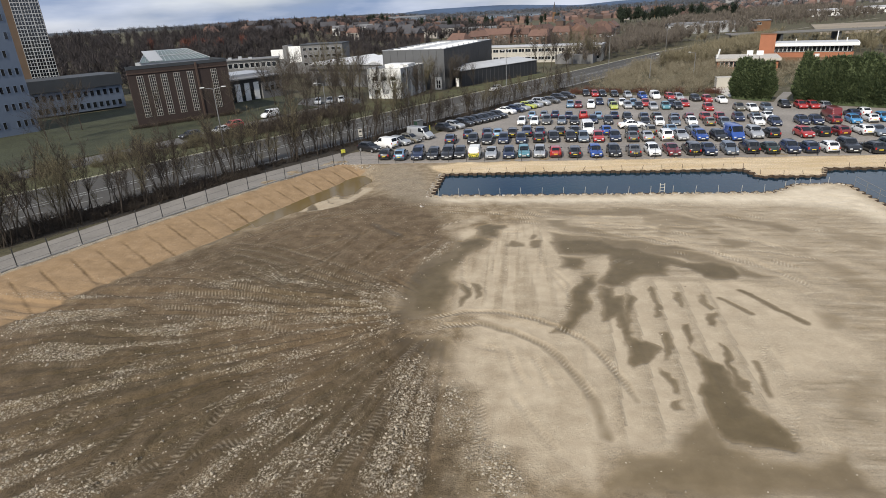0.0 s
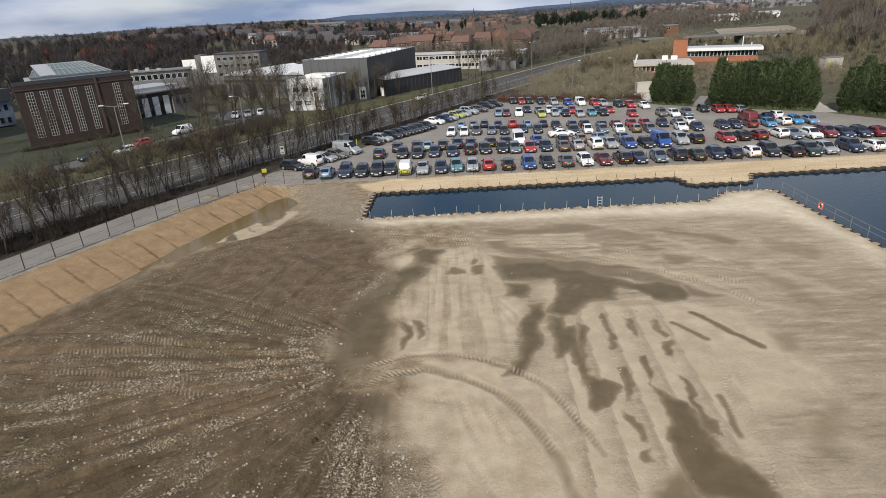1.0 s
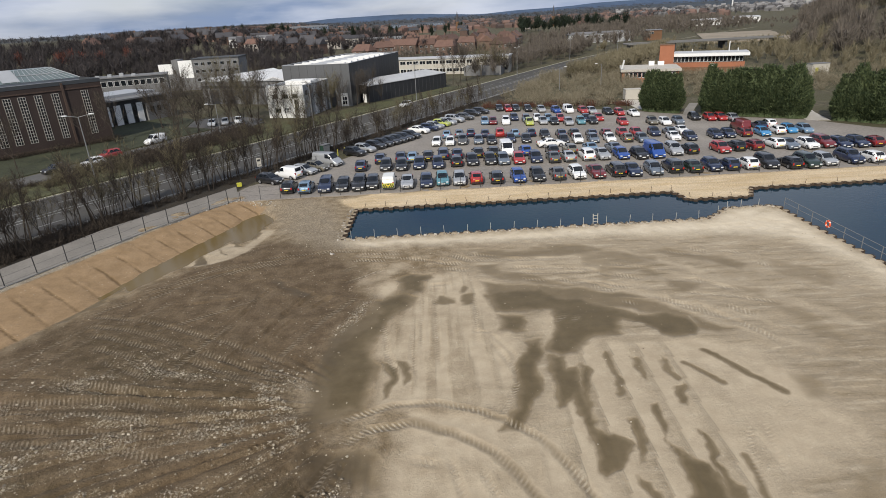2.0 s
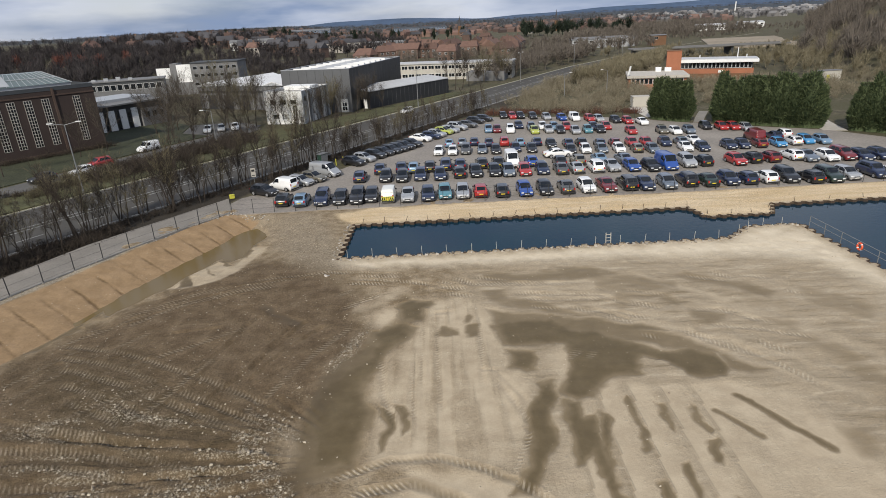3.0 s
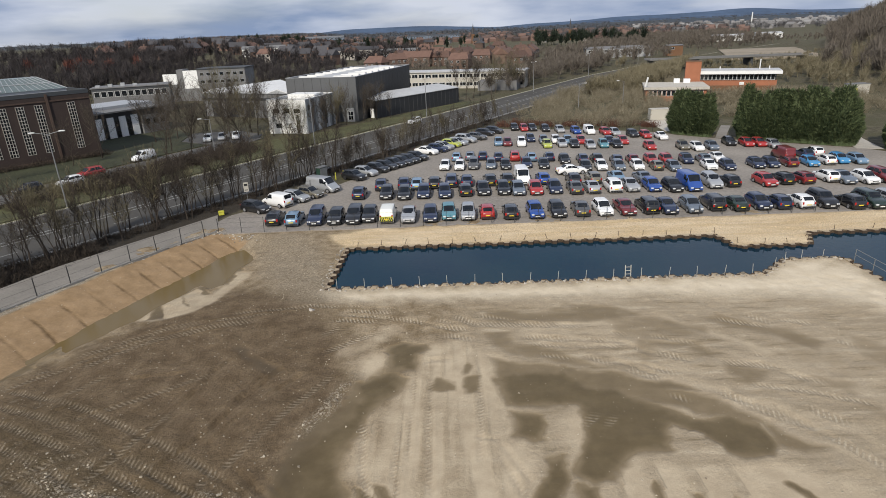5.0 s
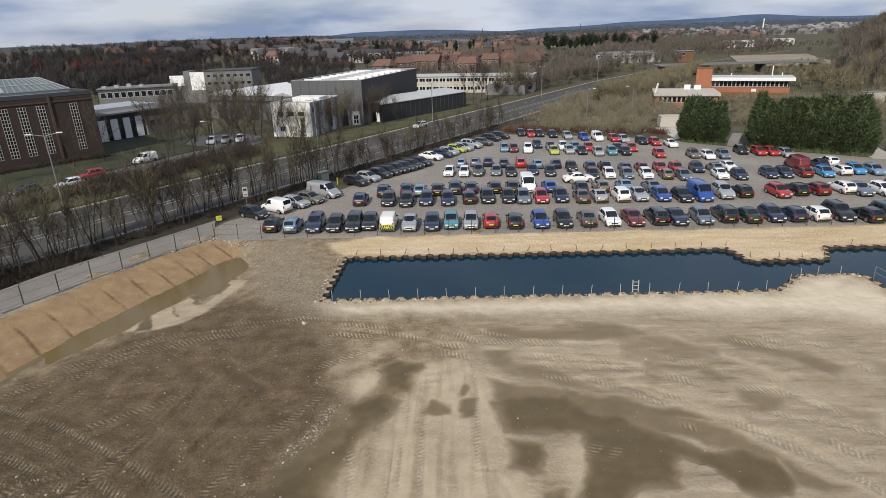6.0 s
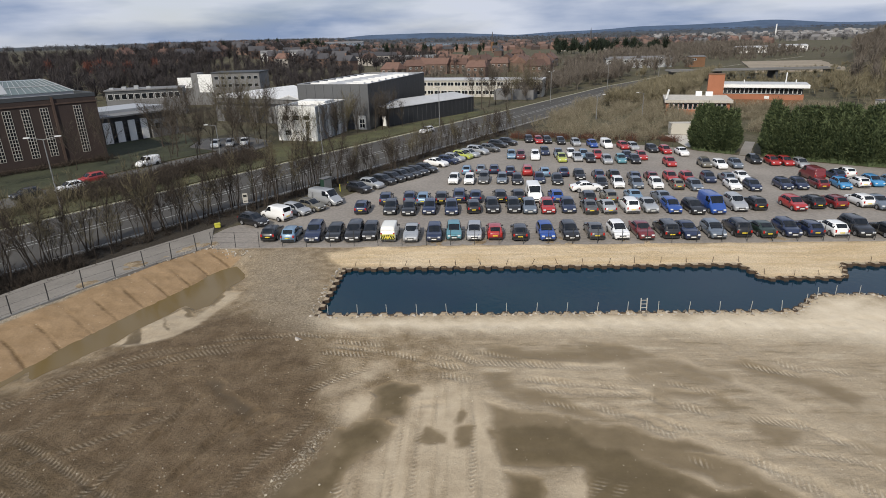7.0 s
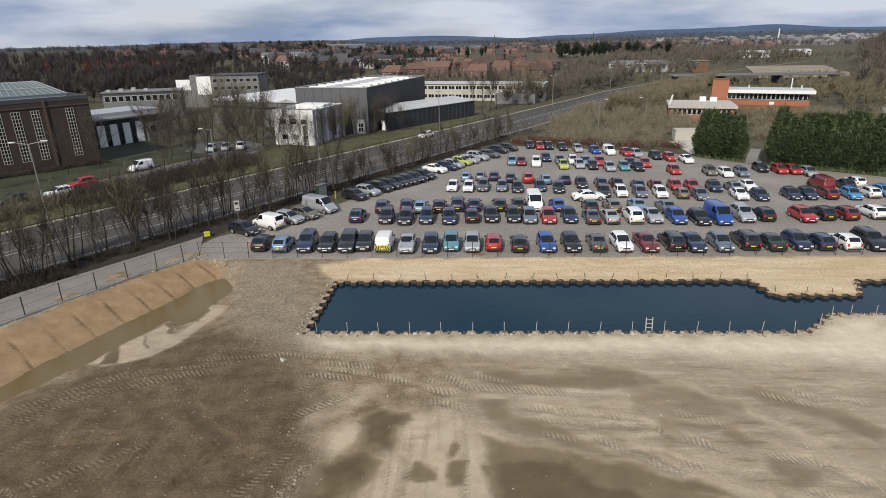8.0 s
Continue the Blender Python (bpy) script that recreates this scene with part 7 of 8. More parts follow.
RAIL = thing("railing", "grey tubular railing along the basin's long side", "railing")
rail_pts = [(36.5, 67.6), (36.5, 42.0)]
for p, _ in along(rail_pts, 2.4):
    part("post", tube(bmesh.new(), (p.x, p.y, -0.9), (p.x, p.y, 1.1), 0.035, 0.035, 6), M["galv"], RAIL)
for z in (0.55, 1.08):
    part("rail", tube(bmesh.new(), (*rail_pts[0], z), (*rail_pts[1], z), 0.03, 0.03, 6), M["galv"], RAIL)
BUOY = thing("lifebuoy", "orange ring lifebuoy hung on the basin railing", "lifebuoy", pose(36.38, 60.2, 0.68, 0, 90, 0))
bm = bmesh.new()
ring = []
for i in range(20):
    a = 2 * math.pi * i / 20
    ring.append([bm.verts.new(((0.30 + 0.085 * math.cos(b)) * math.cos(a), (0.30 + 0.085 * math.cos(b)) * math.sin(a), 0.085 * math.sin(b))) for b in (2 * math.pi * j / 8 for j in range(8))])
for i in range(20):
    for j in range(8):
        bm.faces.new((ring[i][j], ring[(i + 1) % 20][j], ring[(i + 1) % 20][(j + 1) % 8], ring[i][(j + 1) % 8]))
part("ring", bm, M["red_plastic"], BUOY)
for i in range(4):
    a = math.pi / 4 + i * math.pi / 2
    part("band", tube(bmesh.new(), (0.30 * math.cos(a - 0.12), 0.30 * math.sin(a - 0.12), 0), (0.30 * math.cos(a + 0.12), 0.30 * math.sin(a + 0.12), 0), 0.095, 0.095, 8), M["frame_white"], BUOY)


# ---- fences ----
def post_fence(name, label, pts, step, h, r, mat, wires, z=None, spread=0.0):
    F0 = thing(name, label, "fence")
    places = [(p, a) for p, a in along(pts, step)]
    bm = bmesh.new()
    tube(bm, (0, 0, -0.5), (0, 0, h), r, r, 6)
    me = bpy.data.meshes.new("post")
    bm.to_mesh(me)
    bm.free()
    me.materials.append(M[mat])
    tops = []
    for p, a in places:
        zz = ground_z(p.x, p.y) if z is None else z
        o = new("post", me)
        o.parent = F0
        o.matrix_basis = pose(p.x, p.y, zz, rng_p.uniform(-spread, spread), rng_p.uniform(-spread, spread), 0)
        tops.append(Vector((p.x, p.y, zz)))
    for k in wires:
        bm = bmesh.new()
        rings = [[bm.verts.new(a + Vector((0.008 * math.cos(2.1 * j), 0.008 * math.cos(2.1 * j), k + 0.010 * math.sin(2.1 * j)))) for j in range(3)] for a in tops]
        for u, w in zip(rings, rings[1:]):
            for j in range(3):
                bm.faces.new((u[j], u[(j + 1) % 3], w[(j + 1) % 3], w[j]))
        part("wire", bm, M["dark_post"], F0)
    return F0


post_fence("fence", "chain-wire fence of slim dark posts along the footpath", FENCE, 3.0, 1.85, 0.05, "dark_post", (0.3, 1.0, 1.8), spread=2)
post_fence("fence", "wire fence of slim dark posts along the car park's front", [(-26.6, 82.25), (92, 81.6)], 2.62, 1.8, 0.035, "dark_post", (0.6, 1.2, 1.75), z=0.05, spread=3)
post_fence("fence", "slim dark-post fence between car park and road verge", [(-28.8, 90.3), (-19.6, 99.6), (-6.0, 124.2), (8.5, 146.6), (13, 148.5), (34, 142.2), (43, 137)], 2.6, 1.7, 0.04, "dark_post", (0.5, 1.2, 1.65), spread=3)
bm = strip(bmesh.new(), FENCE[:6], 0.10, 0.47, 0.5)
tagged(mesh_ob("path_edging", bm, M["kerb"]), "pale concrete edging along the fence", "kerb", kind="structure")


# ---- street lamps, signs and small street things ----
def street_lamp(m, h, arms, label):
    L0 = thing("street_lamp", label, "street lamp", m, "street lamps")
    part("base", tube(bmesh.new(), (0, 0, -0.4), (0, 0, 1.3), 0.13, 0.13, 8), M["galv"], L0)
    part("pole", tube(bmesh.new(), (0, 0, 1.3), (0, 0, h), 0.10, 0.06, 8), M["galv"], L0)
    for sgn in arms:
        arm = part("arm", tube(bmesh.new(), (0, 0, h - 0.05), (sgn * 1.5, 0, h + 0.25), 0.045, 0.04, 6), M["galv"], L0)
        bm = box(bmesh.new(), sgn * 1.75 - 0.38, sgn * 1.75 + 0.38, -0.15, 0.15, h + 0.20, h + 0.36)
        bmesh.ops.bevel(bm, geom=bm.edges[:], offset=0.05, segments=2, affect="EDGES")
        part("head", bm, M["frame_white"], arm, "pale lamp head")
    return L0


for x, y, h, arms, rot in ((-52.4, 95.8, 10.2, (-1, 1), 20), (-26.6, 136.8, 9.5, (-1, 1), 58), (-4.6, 170.5, 9.5, (-1, 1), 58), (30.5, 222, 9.5, (-1, 1), 58), (60, 268, 9.5, (-1, 1), 58),
                           (-72, 58, 10.2, (-1, 1), 58), (36.0, 178.0, 6.0, (1,), 10), (49.0, 182.0, 6.0, (-1,), 10), (-45.6, 133.0, 6.5, (-1,), 30), (92, 305, 9.5, (-1, 1), 55)):
    street_lamp(pose(x, y, 0, 0, 0, rot), h, arms, "tall grey double-armed street lamp beside the main road" if len(arms) == 2 else "slim grey single-armed lamp post")

SIGN = thing("road_sign", "small white road sign on a grey post", "sign", pose(-27.6, 96.2, 0, 0, 0, 20))
part("post", tube(bmesh.new(), (0, 0, -0.3), (0, 0, 2.6), 0.04, 0.04, 6), M["galv"], SIGN)
part("panel", boxes((-0.32, 0.32, -0.07, -0.04, 1.3, 2.6)), M["cream"], SIGN)
part("bar", boxes((-0.22, 0.22, -0.085, -0.071, 2.1, 2.4)), M["trim_black"], SIGN)
part("bar", boxes((-0.22, 0.22, -0.085, -0.071, 1.5, 1.6)), M["trim_black"], SIGN)
BIN = thing("grit_bin", "yellow grit bin with a sloping lid", "grit bin", pose(-28.9, 89.6, 0.07, 0, 0, 20) @ Matrix.Diagonal((0.62, 0.62, 0.62, 1)))
bm = box(bmesh.new(), -0.55, 0.55, -0.38, 0.38, 0, 0.62)
bmesh.ops.bevel(bm, geom=bm.edges[:], offset=0.05, segments=2, affect="EDGES")
part("body", bm, M["yellow"], BIN)
bm = box(bmesh.new(), -0.6, 0.6, -0.42, 0.42, 0.60, 0.86)
bmesh.ops.bevel(bm, geom=bm.edges[:], offset=0.10, segments=2, affect="EDGES")
part("lid", bm, M["yellow"], BIN)
KIOSK = thing("utility_cabinet", "dark green utility cabinet among the verge trees", "cabinet", pose(-19.4, 107.2, 0, 0, 0, 58))
M["kiosk_green"] = surface("dark_green_steel", (0.02, 0.05, 0.035), 0.5, vary=0.1)
part("body", boxes((-0.8, 0.8, -0.4, 0.4, -0.1, 1.9)), M["kiosk_green"], KIOSK)
part("roof", boxes((-0.88, 0.88, -0.48, 0.48, 1.9, 2.0)), M["galv"], KIOSK)
part("door", boxes((-0.75, 0.75, -0.44, -0.40, 0.05, 1.8)), M["galv"], KIOSK)
for x, y in ((-17.2, 106.6), (-16.2, 108.0)):
    b0 = thing("bollard", "short yellow bollard at the car park's edge", "bollard", pose(x, y, 0), "bollards")
    part("post", tube(bmesh.new(), (0, 0, -0.2), (0, 0, 1.1), 0.08, 0.08, 8), M["yellow"], b0)

# ---- road markings ----
for off in (-ROAD_HALF + 0.5, -0.6, 0.6):
    bm = strip(bmesh.new(), ROAD[1:], 0.09, 0.078, 0.006, side=off)
    tagged(mesh_ob("road_line", bm, M["paint"]), "solid white line along the main road", "road marking", kind="structure")
bm = strip(bmesh.new(), ROAD[1:], 0.22, 0.19, 0.1, side=ROAD_HALF + 0.5)
tagged(mesh_ob("road_line", bm, M["verge_line"]), "pale yellowish strip along the grass verge", "road marking", kind="structure")
for off in (-4.4, 4.4):
    n = Vector((-0.844, 0.536))
    bm = bmesh.new()
    for p, a in along([tuple(Vector(q) + n * off) for q in ROAD[1:6]], 7.0):
        d = Vector((math.cos(a), math.sin(a)))
        w = Vector((-d.y, d.x)) * 0.08
        lo, hi = p, p + d * 3.2
        v = [bm.verts.new((*q, 0.078)) for q in (lo - w, hi - w, hi + w, lo + w)]
        bm.faces.new(v)
    tagged(mesh_ob("lane_dashes", bm, M["paint"]), "broken white lane line on the main road", "road marking", kind="stuff")
bm = bmesh.new()
prism(bm, YARD, -0.2, 0.16)
tagged(mesh_ob("yard", bm, M["street"]), "grey asphalt yard before the offices", "yard", kind="structure")
# grass verges
for nm, pts in (("verge", [(-130, -30), (-118, -30), (-61, 83.5), (-56.6, 90.7), (11.5, 200.0), (6, 202), (-30, 151), (-41, 142.5), (-47, 129.5), (-55, 114.5), (-64.5, 98)]),):
    bm = bmesh.new()
    prism(bm, pts, -0.2, 0.12)
    bmesh.ops.recalc_face_normals(bm, faces=bm.faces[:])
    tagged(mesh_ob(nm, bm, M["grass"]), "rough winter grass verge beside the main road", "grass", kind="structure")


M["lawn"] = surface("office_lawn", (0.036, 0.040, 0.017), 0.95, vary=0.5, scale=0.2, fine=2.0, bump=0.7, dist=0.2)
bm = bmesh.new()
prism(bm, [(-140, 20), (-97, 52), (-71.5, 99), (-64, 114.5), (-57, 130.5), (-50.5, 142), (-58.3, 147), (-60.5, 158.5), (-72, 170), (-100, 160), (-130, 130), (-145, 90)], -0.3, 0.11)
bmesh.ops.recalc_face_normals(bm, faces=bm.faces[:])
tagged(mesh_ob("lawn", bm, M["lawn"]), "dark winter lawn before the brick hall", "grass", kind="structure")


# ---- trees and scrub ----
def limb(bm, p, d, length, r, rnd, sides, bend=0.18, steps=3):
    """A bent tapered limb; gives back points and headings along it."""
    out = [(p.copy(), d.copy(), r)]
    for i in range(steps):
        d2 = (d + Vector((rnd.gauss(0, bend), rnd.gauss(0, bend), rnd.gauss(0, bend * 0.5) + 0.04))).normalized()
        q = p + d2 * (length / steps)
        r2 = r * 0.80
        tube(bm, p, q, r, r2, sides, cap=False)
        p, d, r = q, d2, r2
        out.append((p.copy(), d.copy(), r))
    return out


def sliver(bm, a, b, w0, w1, rnd):
    """A flat twig, as wide as w0 at its root and w1 at its end."""
    d = (b - a).normalized()
    n = d.cross(Vector((rnd.gauss(0, 1), rnd.gauss(0, 1), rnd.gauss(0, 1)))).normalized()
    v = [bm.verts.new(p) for p in ((a - n * w0, a + n * w0, b + n * w1, b - n * w1) if w1 else (a - n * w0, a + n * w0, b))]
    bm.faces.new(v)


def slant(d, angle, rnd):
    axis_v = d.cross(Vector((rnd.gauss(0, 1), rnd.gauss(0, 1), rnd.gauss(0, 1)))).normalized()
    return (Matrix.Rotation(angle, 3, axis_v) @ d).normalized()


def bare_tree(seed, height, stems=1, spread=0.5, twigs=3, thick=1.0, low=0.14, fine_w=0.016):
    """Ascending limbs from a few stems, each ending in long fine twigs."""
    rnd = random.Random(seed)
    woods, fine = [], bmesh.new()
    for s in range(stems):
        wood = bmesh.new()
        woods.append(wood)
        lean = Vector((rnd.gauss(0, 0.10 * stems ** 0.5), rnd.gauss(0, 0.10 * stems ** 0.5), 1)).normalized()
        base = Vector((rnd.uniform(-0.25, 0.25) * (stems - 1), rnd.uniform(-0.25, 0.25) * (stems - 1), -0.2))
        h = height * rnd.uniform(0.75, 1.0)
        r0 = 0.0125 * h * thick / stems ** 0.3
        main = limb(wood, base, lean, h * 0.86, r0, rnd, 6, 0.07, 7)
        for p, d, r in main[1:]:
            up = (p.z / h)
            if up < low:
                continue
            for k in range(3):
                bd = slant(d, rnd.uniform(0.35, 0.80), rnd)
                bd = (bd + Vector((0, 0, 0.25))).normalized()
                bl = h * spread * rnd.uniform(0.5, 1.0) * (1.1 - 0.65 * up)
                br = limb(wood, p, bd, bl, r * 0.42, rnd, 4, 0.13, 4)
                for q, e, rr in br[1:]:
                    for j in range(twigs):
                        td = (slant(e, rnd.uniform(0.25, 0.75), rnd) + Vector((0, 0, 0.15))).normalized()
                        tl = bl * rnd.uniform(0.30, 0.60)
                        w, g, r3 = q, td, max(rr * 0.6, fine_w)
                        for _ in range(2):
                            g = (g + Vector((rnd.gauss(0, 0.12), rnd.gauss(0, 0.12), rnd.gauss(0, 0.06) + 0.03))).normalized()
                            w2 = w + g * tl * 0.5
                            sliver(fine, w, w2, r3, r3 * 0.7, rnd)
                            w, r3 = w2, r3 * 0.7
                            e2 = w + slant(g, rnd.uniform(0.2, 0.6), rnd) * tl * rnd.uniform(0.4, 0.8)
                            sliver(fine, w, e2, fine_w * 0.9, 0.0, rnd)
    return woods, fine


def tree_kind(name, label, seed, bark, twig, **kw):
    woods, fine = bare_tree(seed, **kw)
    T = thing(name, label, "tree", pose(0, 0, -500))
    for wood in woods:
        part("trunk", wood, M[bark], T)
    part("crown", fine, M[twig], T)
    return T


rng_t = random.Random(23)
SAPLINGS = [tree_kind("tree", "slender bare young tree with fine dark twigs on the verge", 100 + i, "bark", "twig_olive" if i % 3 == 1 else "twig", height=7.6, stems=1 + (i % 3), spread=0.30, twigs=2, thick=1.05, low=0.22, fine_w=0.013) for i in range(6)]
TALL = [tree_kind("tree", "tall leafless tree with a spreading twiggy crown", 200 + i, "bark_pale" if i == 3 else "bark", "twig_olive" if i == 3 else "twig_mid", height=10.5, stems=1 + i % 2, spread=0.58, twigs=4, thick=1.0, low=0.2, fine_w=0.019) for i in range(4)]


def plant(kinds, x, y, s, group):
    k = rng_t.choice(kinds)
    t = copy_thing(k, pose(x, y, ground_z(x, y) - 0.05, 0, 0, rng_t.uniform(0, 360)))
    t.scale = (s * rng_t.uniform(0.9, 1.1),) * 2 + (s,)
    tagged(t, group=group)
    return t


WILLOWS = ((-51.1, 55.1, 0.62), (-53.9, 49.5, 0.45))
# the belt between footpath, car park and road
BELT = [(-68, 22), (-55, 50), (-47.5, 64), (-42.0, 75.5), (-35.2, 86.5), (-29.0, 96.5), (-17.5, 112.5), (-8.5, 128.5), (4, 148), (14, 163)]
for p, a in along(BELT, 0.68):
    off = rng_t.uniform(-1.7, 2.6)
    n = Vector((-math.sin(a), math.cos(a)))
    q = p + n * off + Vector((rng_t.uniform(-0.5, 0.5), rng_t.uniform(-0.5, 0.5)))
    plant(SAPLINGS, q.x, q.y, rng_t.uniform(0.62, 1.42) * (1.05 if p.y < 112 else 0.70), "verge trees by the car park")
# larger trees in front of the offices and along the far verge
for x, y, s in ((-58.5, 143, 1.0), (-56, 147.5, 1.1), (-52.5, 139.5, 0.8), (-48.5, 151, 1.15), (-46.0, 153.5, 1.0), (-44.0, 150, 0.9), (-42.5, 151.5, 1.05), (-51, 156, 1.2), (-54, 153, 1.1), (-38.5, 150.5, 0.8), (-35.0, 149.6, 0.75), (-32.5, 149.0, 0.7),
                (-61, 152, 1.1), (-64, 148, 1.0), (-28.0, 158, 0.75), (-18.8, 168, 0.9), (-17.3, 170.5, 0.85), (-20.2, 165.8, 0.8), (-14, 171.5, 0.6), (7, 207, 1.1), (9.5, 211, 1.15), (5, 213, 1.0),
                (12, 216, 1.1), (18, 224, 1.0), (25, 232, 1.1), (31, 240, 1.0), (-69, 125, 0.8), (-74, 110.5, 0.9), (-67.2, 131.5, 0.95), (-91, 107, 0.9), (-88, 98, 0.8), (-97, 118, 1.0), (-101, 112, 0.8), (-57, 150, 1.2), (-50, 153.5, 1.2), (-45.5, 157, 1.1), (-66, 155, 1.1),
                (-58, 162, 1.1), (-64, 163, 1.2), (-70, 147, 0.9), (-36.5, 151, 0.85), (-30, 152, 0.8), (-26, 160.5, 0.8), (-24, 163, 0.8)):
    if x < -41 and y > 137 and int(x * 2 + y) % 2:
        continue
    plant(TALL, x, y, s * (1.05 if x < -41 and y > 137 else 1.0), "bare trees by the offices")
for x, y, s in WILLOWS:
    plant(TALL[3:], x, y, s, "willows by the path")
for x, y, s in ((-52.8, 127.5, 0.75), (-50.5, 133.5, 0.95), (-49.0, 137.0, 0.9), (-46.0, 139.5, 0.85), (-43.5, 144.0, 0.9), (-55.5, 136.0, 0.9), (-58.0, 139.0, 1.0)):
    plant(TALL[:3], x, y, s, "bare trees by the offices")


def shrub_kind(name, label, seed, twig, height, stems, wide):
    rnd = random.Random(seed)
    bm = bmesh.new()
    for _ in range(stems):
        p = Vector((rnd.gauss(0, wide * 0.30), rnd.gauss(0, wide * 0.30), -0.1))
        d = Vector((p.x * 0.5 / wide + rnd.gauss(0, 0.3), p.y * 0.5 / wide + rnd.gauss(0, 0.3), 1)).normalized()
        ln = height * rnd.uniform(0.5, 1.0)
        q, e = p, d
        for k in range(3):
            e = (e + Vector((rnd.gauss(0, 0.2), rnd.gauss(0, 0.2), rnd.gauss(0, 0.1)))).normalized()
            q2 = q + e * ln / 3
            sliver(bm, q, q2, 0.030 - 0.006 * k, 0.024 - 0.006 * k, rnd)
            q = q2
            for _ in range(4):
                sliver(bm, q, q + slant(e, rnd.uniform(0.3, 1.0), rnd) * ln * rnd.uniform(0.15, 0.42), 0.022, 0.0, rnd)
    me_ob = mesh_ob(name, bm, M[twig])
    me_ob.location = (0, 0, -500)
    return tagged(me_ob, label, "shrub")


SHRUBS = {
    "dark": [shrub_kind("shrub", "tangled dark leafless bramble", 300 + i, "twig", 1.5, 44, 1.9) for i in range(3)],
    "straw": [shrub_kind("shrub", "pale leafless willow scrub", 360 + i, "twig_straw", 3.0, 56, 2.2) for i in range(3)],
    "olive": [shrub_kind("shrub", "dense olive-brown leafless willow scrub", 320 + i, "twig_olive", 3.0, 56, 2.2) for i in range(3)],
    "red": [shrub_kind("shrub", "low russet leafless scrub", 340 + i, "twig_red", 1.6, 44, 2.0) for i in range(2)],
}
SHRUB_DATA = {}
for kind, obs in SHRUBS.items():
    SHRUB_DATA[kind] = []
    for o in obs:
        co = np.zeros(len(o.data.vertices) * 3)
        o.data.vertices.foreach_get("co", co)
        SHRUB_DATA[kind].append((co.reshape(-1, 3), np.array([(tuple(q.vertices) * 2)[:4] if len(q.vertices) == 4 else (*q.vertices, -1) for q in o.data.polygons])))


def thicket(kind, name, label, spots, material=None):
    """Uncountable undergrowth: many shrubs joined into one object."""
    V, F, n = [], [], 0
    for x, y, s in spots:
        co, fa = rng_t.choice(SHRUB_DATA[kind])
        a = rng_t.uniform(0, 6.28)
        c, sn = math.cos(a) * s, math.sin(a) * s
        V.append(np.stack([x + co[:, 0] * c - co[:, 1] * sn, y + co[:, 0] * sn + co[:, 1] * c, ground_z(x, y) - 0.05 + co[:, 2] * s * rng_t.uniform(0.8, 1.15)], 1))
        F.append(np.where(fa < 0, -1, fa + n))
        n += len(co)
    V, F = np.concatenate(V), np.concatenate(F)
    me = bpy.data.meshes.new(name)
    me.vertices.add(len(V))
    me.vertices.foreach_set("co", V.ravel())
    flat_f = F.ravel()[F.ravel() >= 0]
    size = (F >= 0).sum(1)
    me.loops.add(len(flat_f))
    me.loops.foreach_set("vertex_index", flat_f.astype(np.int32))
    me.polygons.add(len(F))
    me.polygons.foreach_set("loop_start", np.concatenate([[0], np.cumsum(size)[:-1]]).astype(np.int32))
    me.update(calc_edges=True)
    me.materials.append(SHRUBS[kind][0].data.materials[0])
    tagged(new(name, me), label, "scrub", kind="stuff")


def spread_on(line, step, lo, hi, s0, s1):
    out = []
    for p, a in along(line, step):
        n = Vector((-math.sin(a), math.cos(a)))
        q = p + n * rng_t.uniform(lo, hi)
        out.append((q.x, q.y, rng_t.uniform(s0, s1)))
    return out


EDGE = [(-125.7, -30), (-101.2, -15.5), (-41.9, 79.4), (-20, 113.5), (10, 161)]
thicket("dark", "brambles", "tangled dark brambles between footpath and road", spread_on(EDGE[1:3], 0.26, -5.4, -0.6, 0.5, 0.95) + spread_on(EDGE[2:], 0.6, -3.2, -0.3, 0.35, 0.62))
spots = []
while len(spots) < 190:
    y = rng_t.uniform(143, 240)
    x = rng_t.uniform(np.interp(y, [143, 160, 240], [26, 14, 56]), np.interp(y, [143, 160, 178, 184, 240], [44, 62, 66, 54, 92]))
    if not (44 < x < 54 and y < 154):
        spots.append((x, y, rng_t.uniform(0.5, 1.25)))
thicket("straw", "willow_scrub", "pale olive-brown leafless scrub behind the car park", spots)
thicket("red", "russet_scrub", "low russet scrub along the car park's back edge", [(12 + 32 * t + rng_t.uniform(-1, 1), 150.2 - 7.5 * t + rng_t.uniform(0, 4.5), rng_t.uniform(0.5, 0.95)) for t in (rng_t.random() for _ in range(60))])
thicket("dark", "rough_growth", "low leafless growth on the road verge", [(-62 + 20 * t + rng_t.uniform(-4.5, 1.5), 94 + 42 * t + rng_t.uniform(-3, 3), rng_t.uniform(0.35, 0.8)) for t in (rng_t.random() for _ in range(150))])
thicket("dark", "roadside_scrub", "head-high dark leafless scrub between the streets", [(-66.5 + 27 * t + rng_t.uniform(-2.6, 2.6), 84 + 50 * t + rng_t.uniform(-2, 2), rng_t.uniform(0.9, 1.7)) for t in (0.40 + 0.60 * rng_t.random() for _ in range(90))])
for x, y, s in ((-39.2, 84.3, 0.5), (-36.8, 87.2, 0.62), (-35.3, 89.0, 0.68), (-34.2, 91.0, 0.6), (-41.5, 82.0, 0.45), (-43.4, 79.8, 0.5), (-46.5, 72.0, 0.48), (-31.0, 96.5, 0.5), (-26.5, 103, 0.5)):
    plant(TALL[:3], x, y, s, "verge trees by the car park")
thicket("olive", "rough_growth", "low olive growth on the verges", [(-100 + 50 * t + rng_t.uniform(-5, 3), 40 + 72 * t + rng_t.uniform(-3, 3), rng_t.uniform(0.35, 0.8)) for t in (rng_t.random() for _ in range(130))])
spots = []
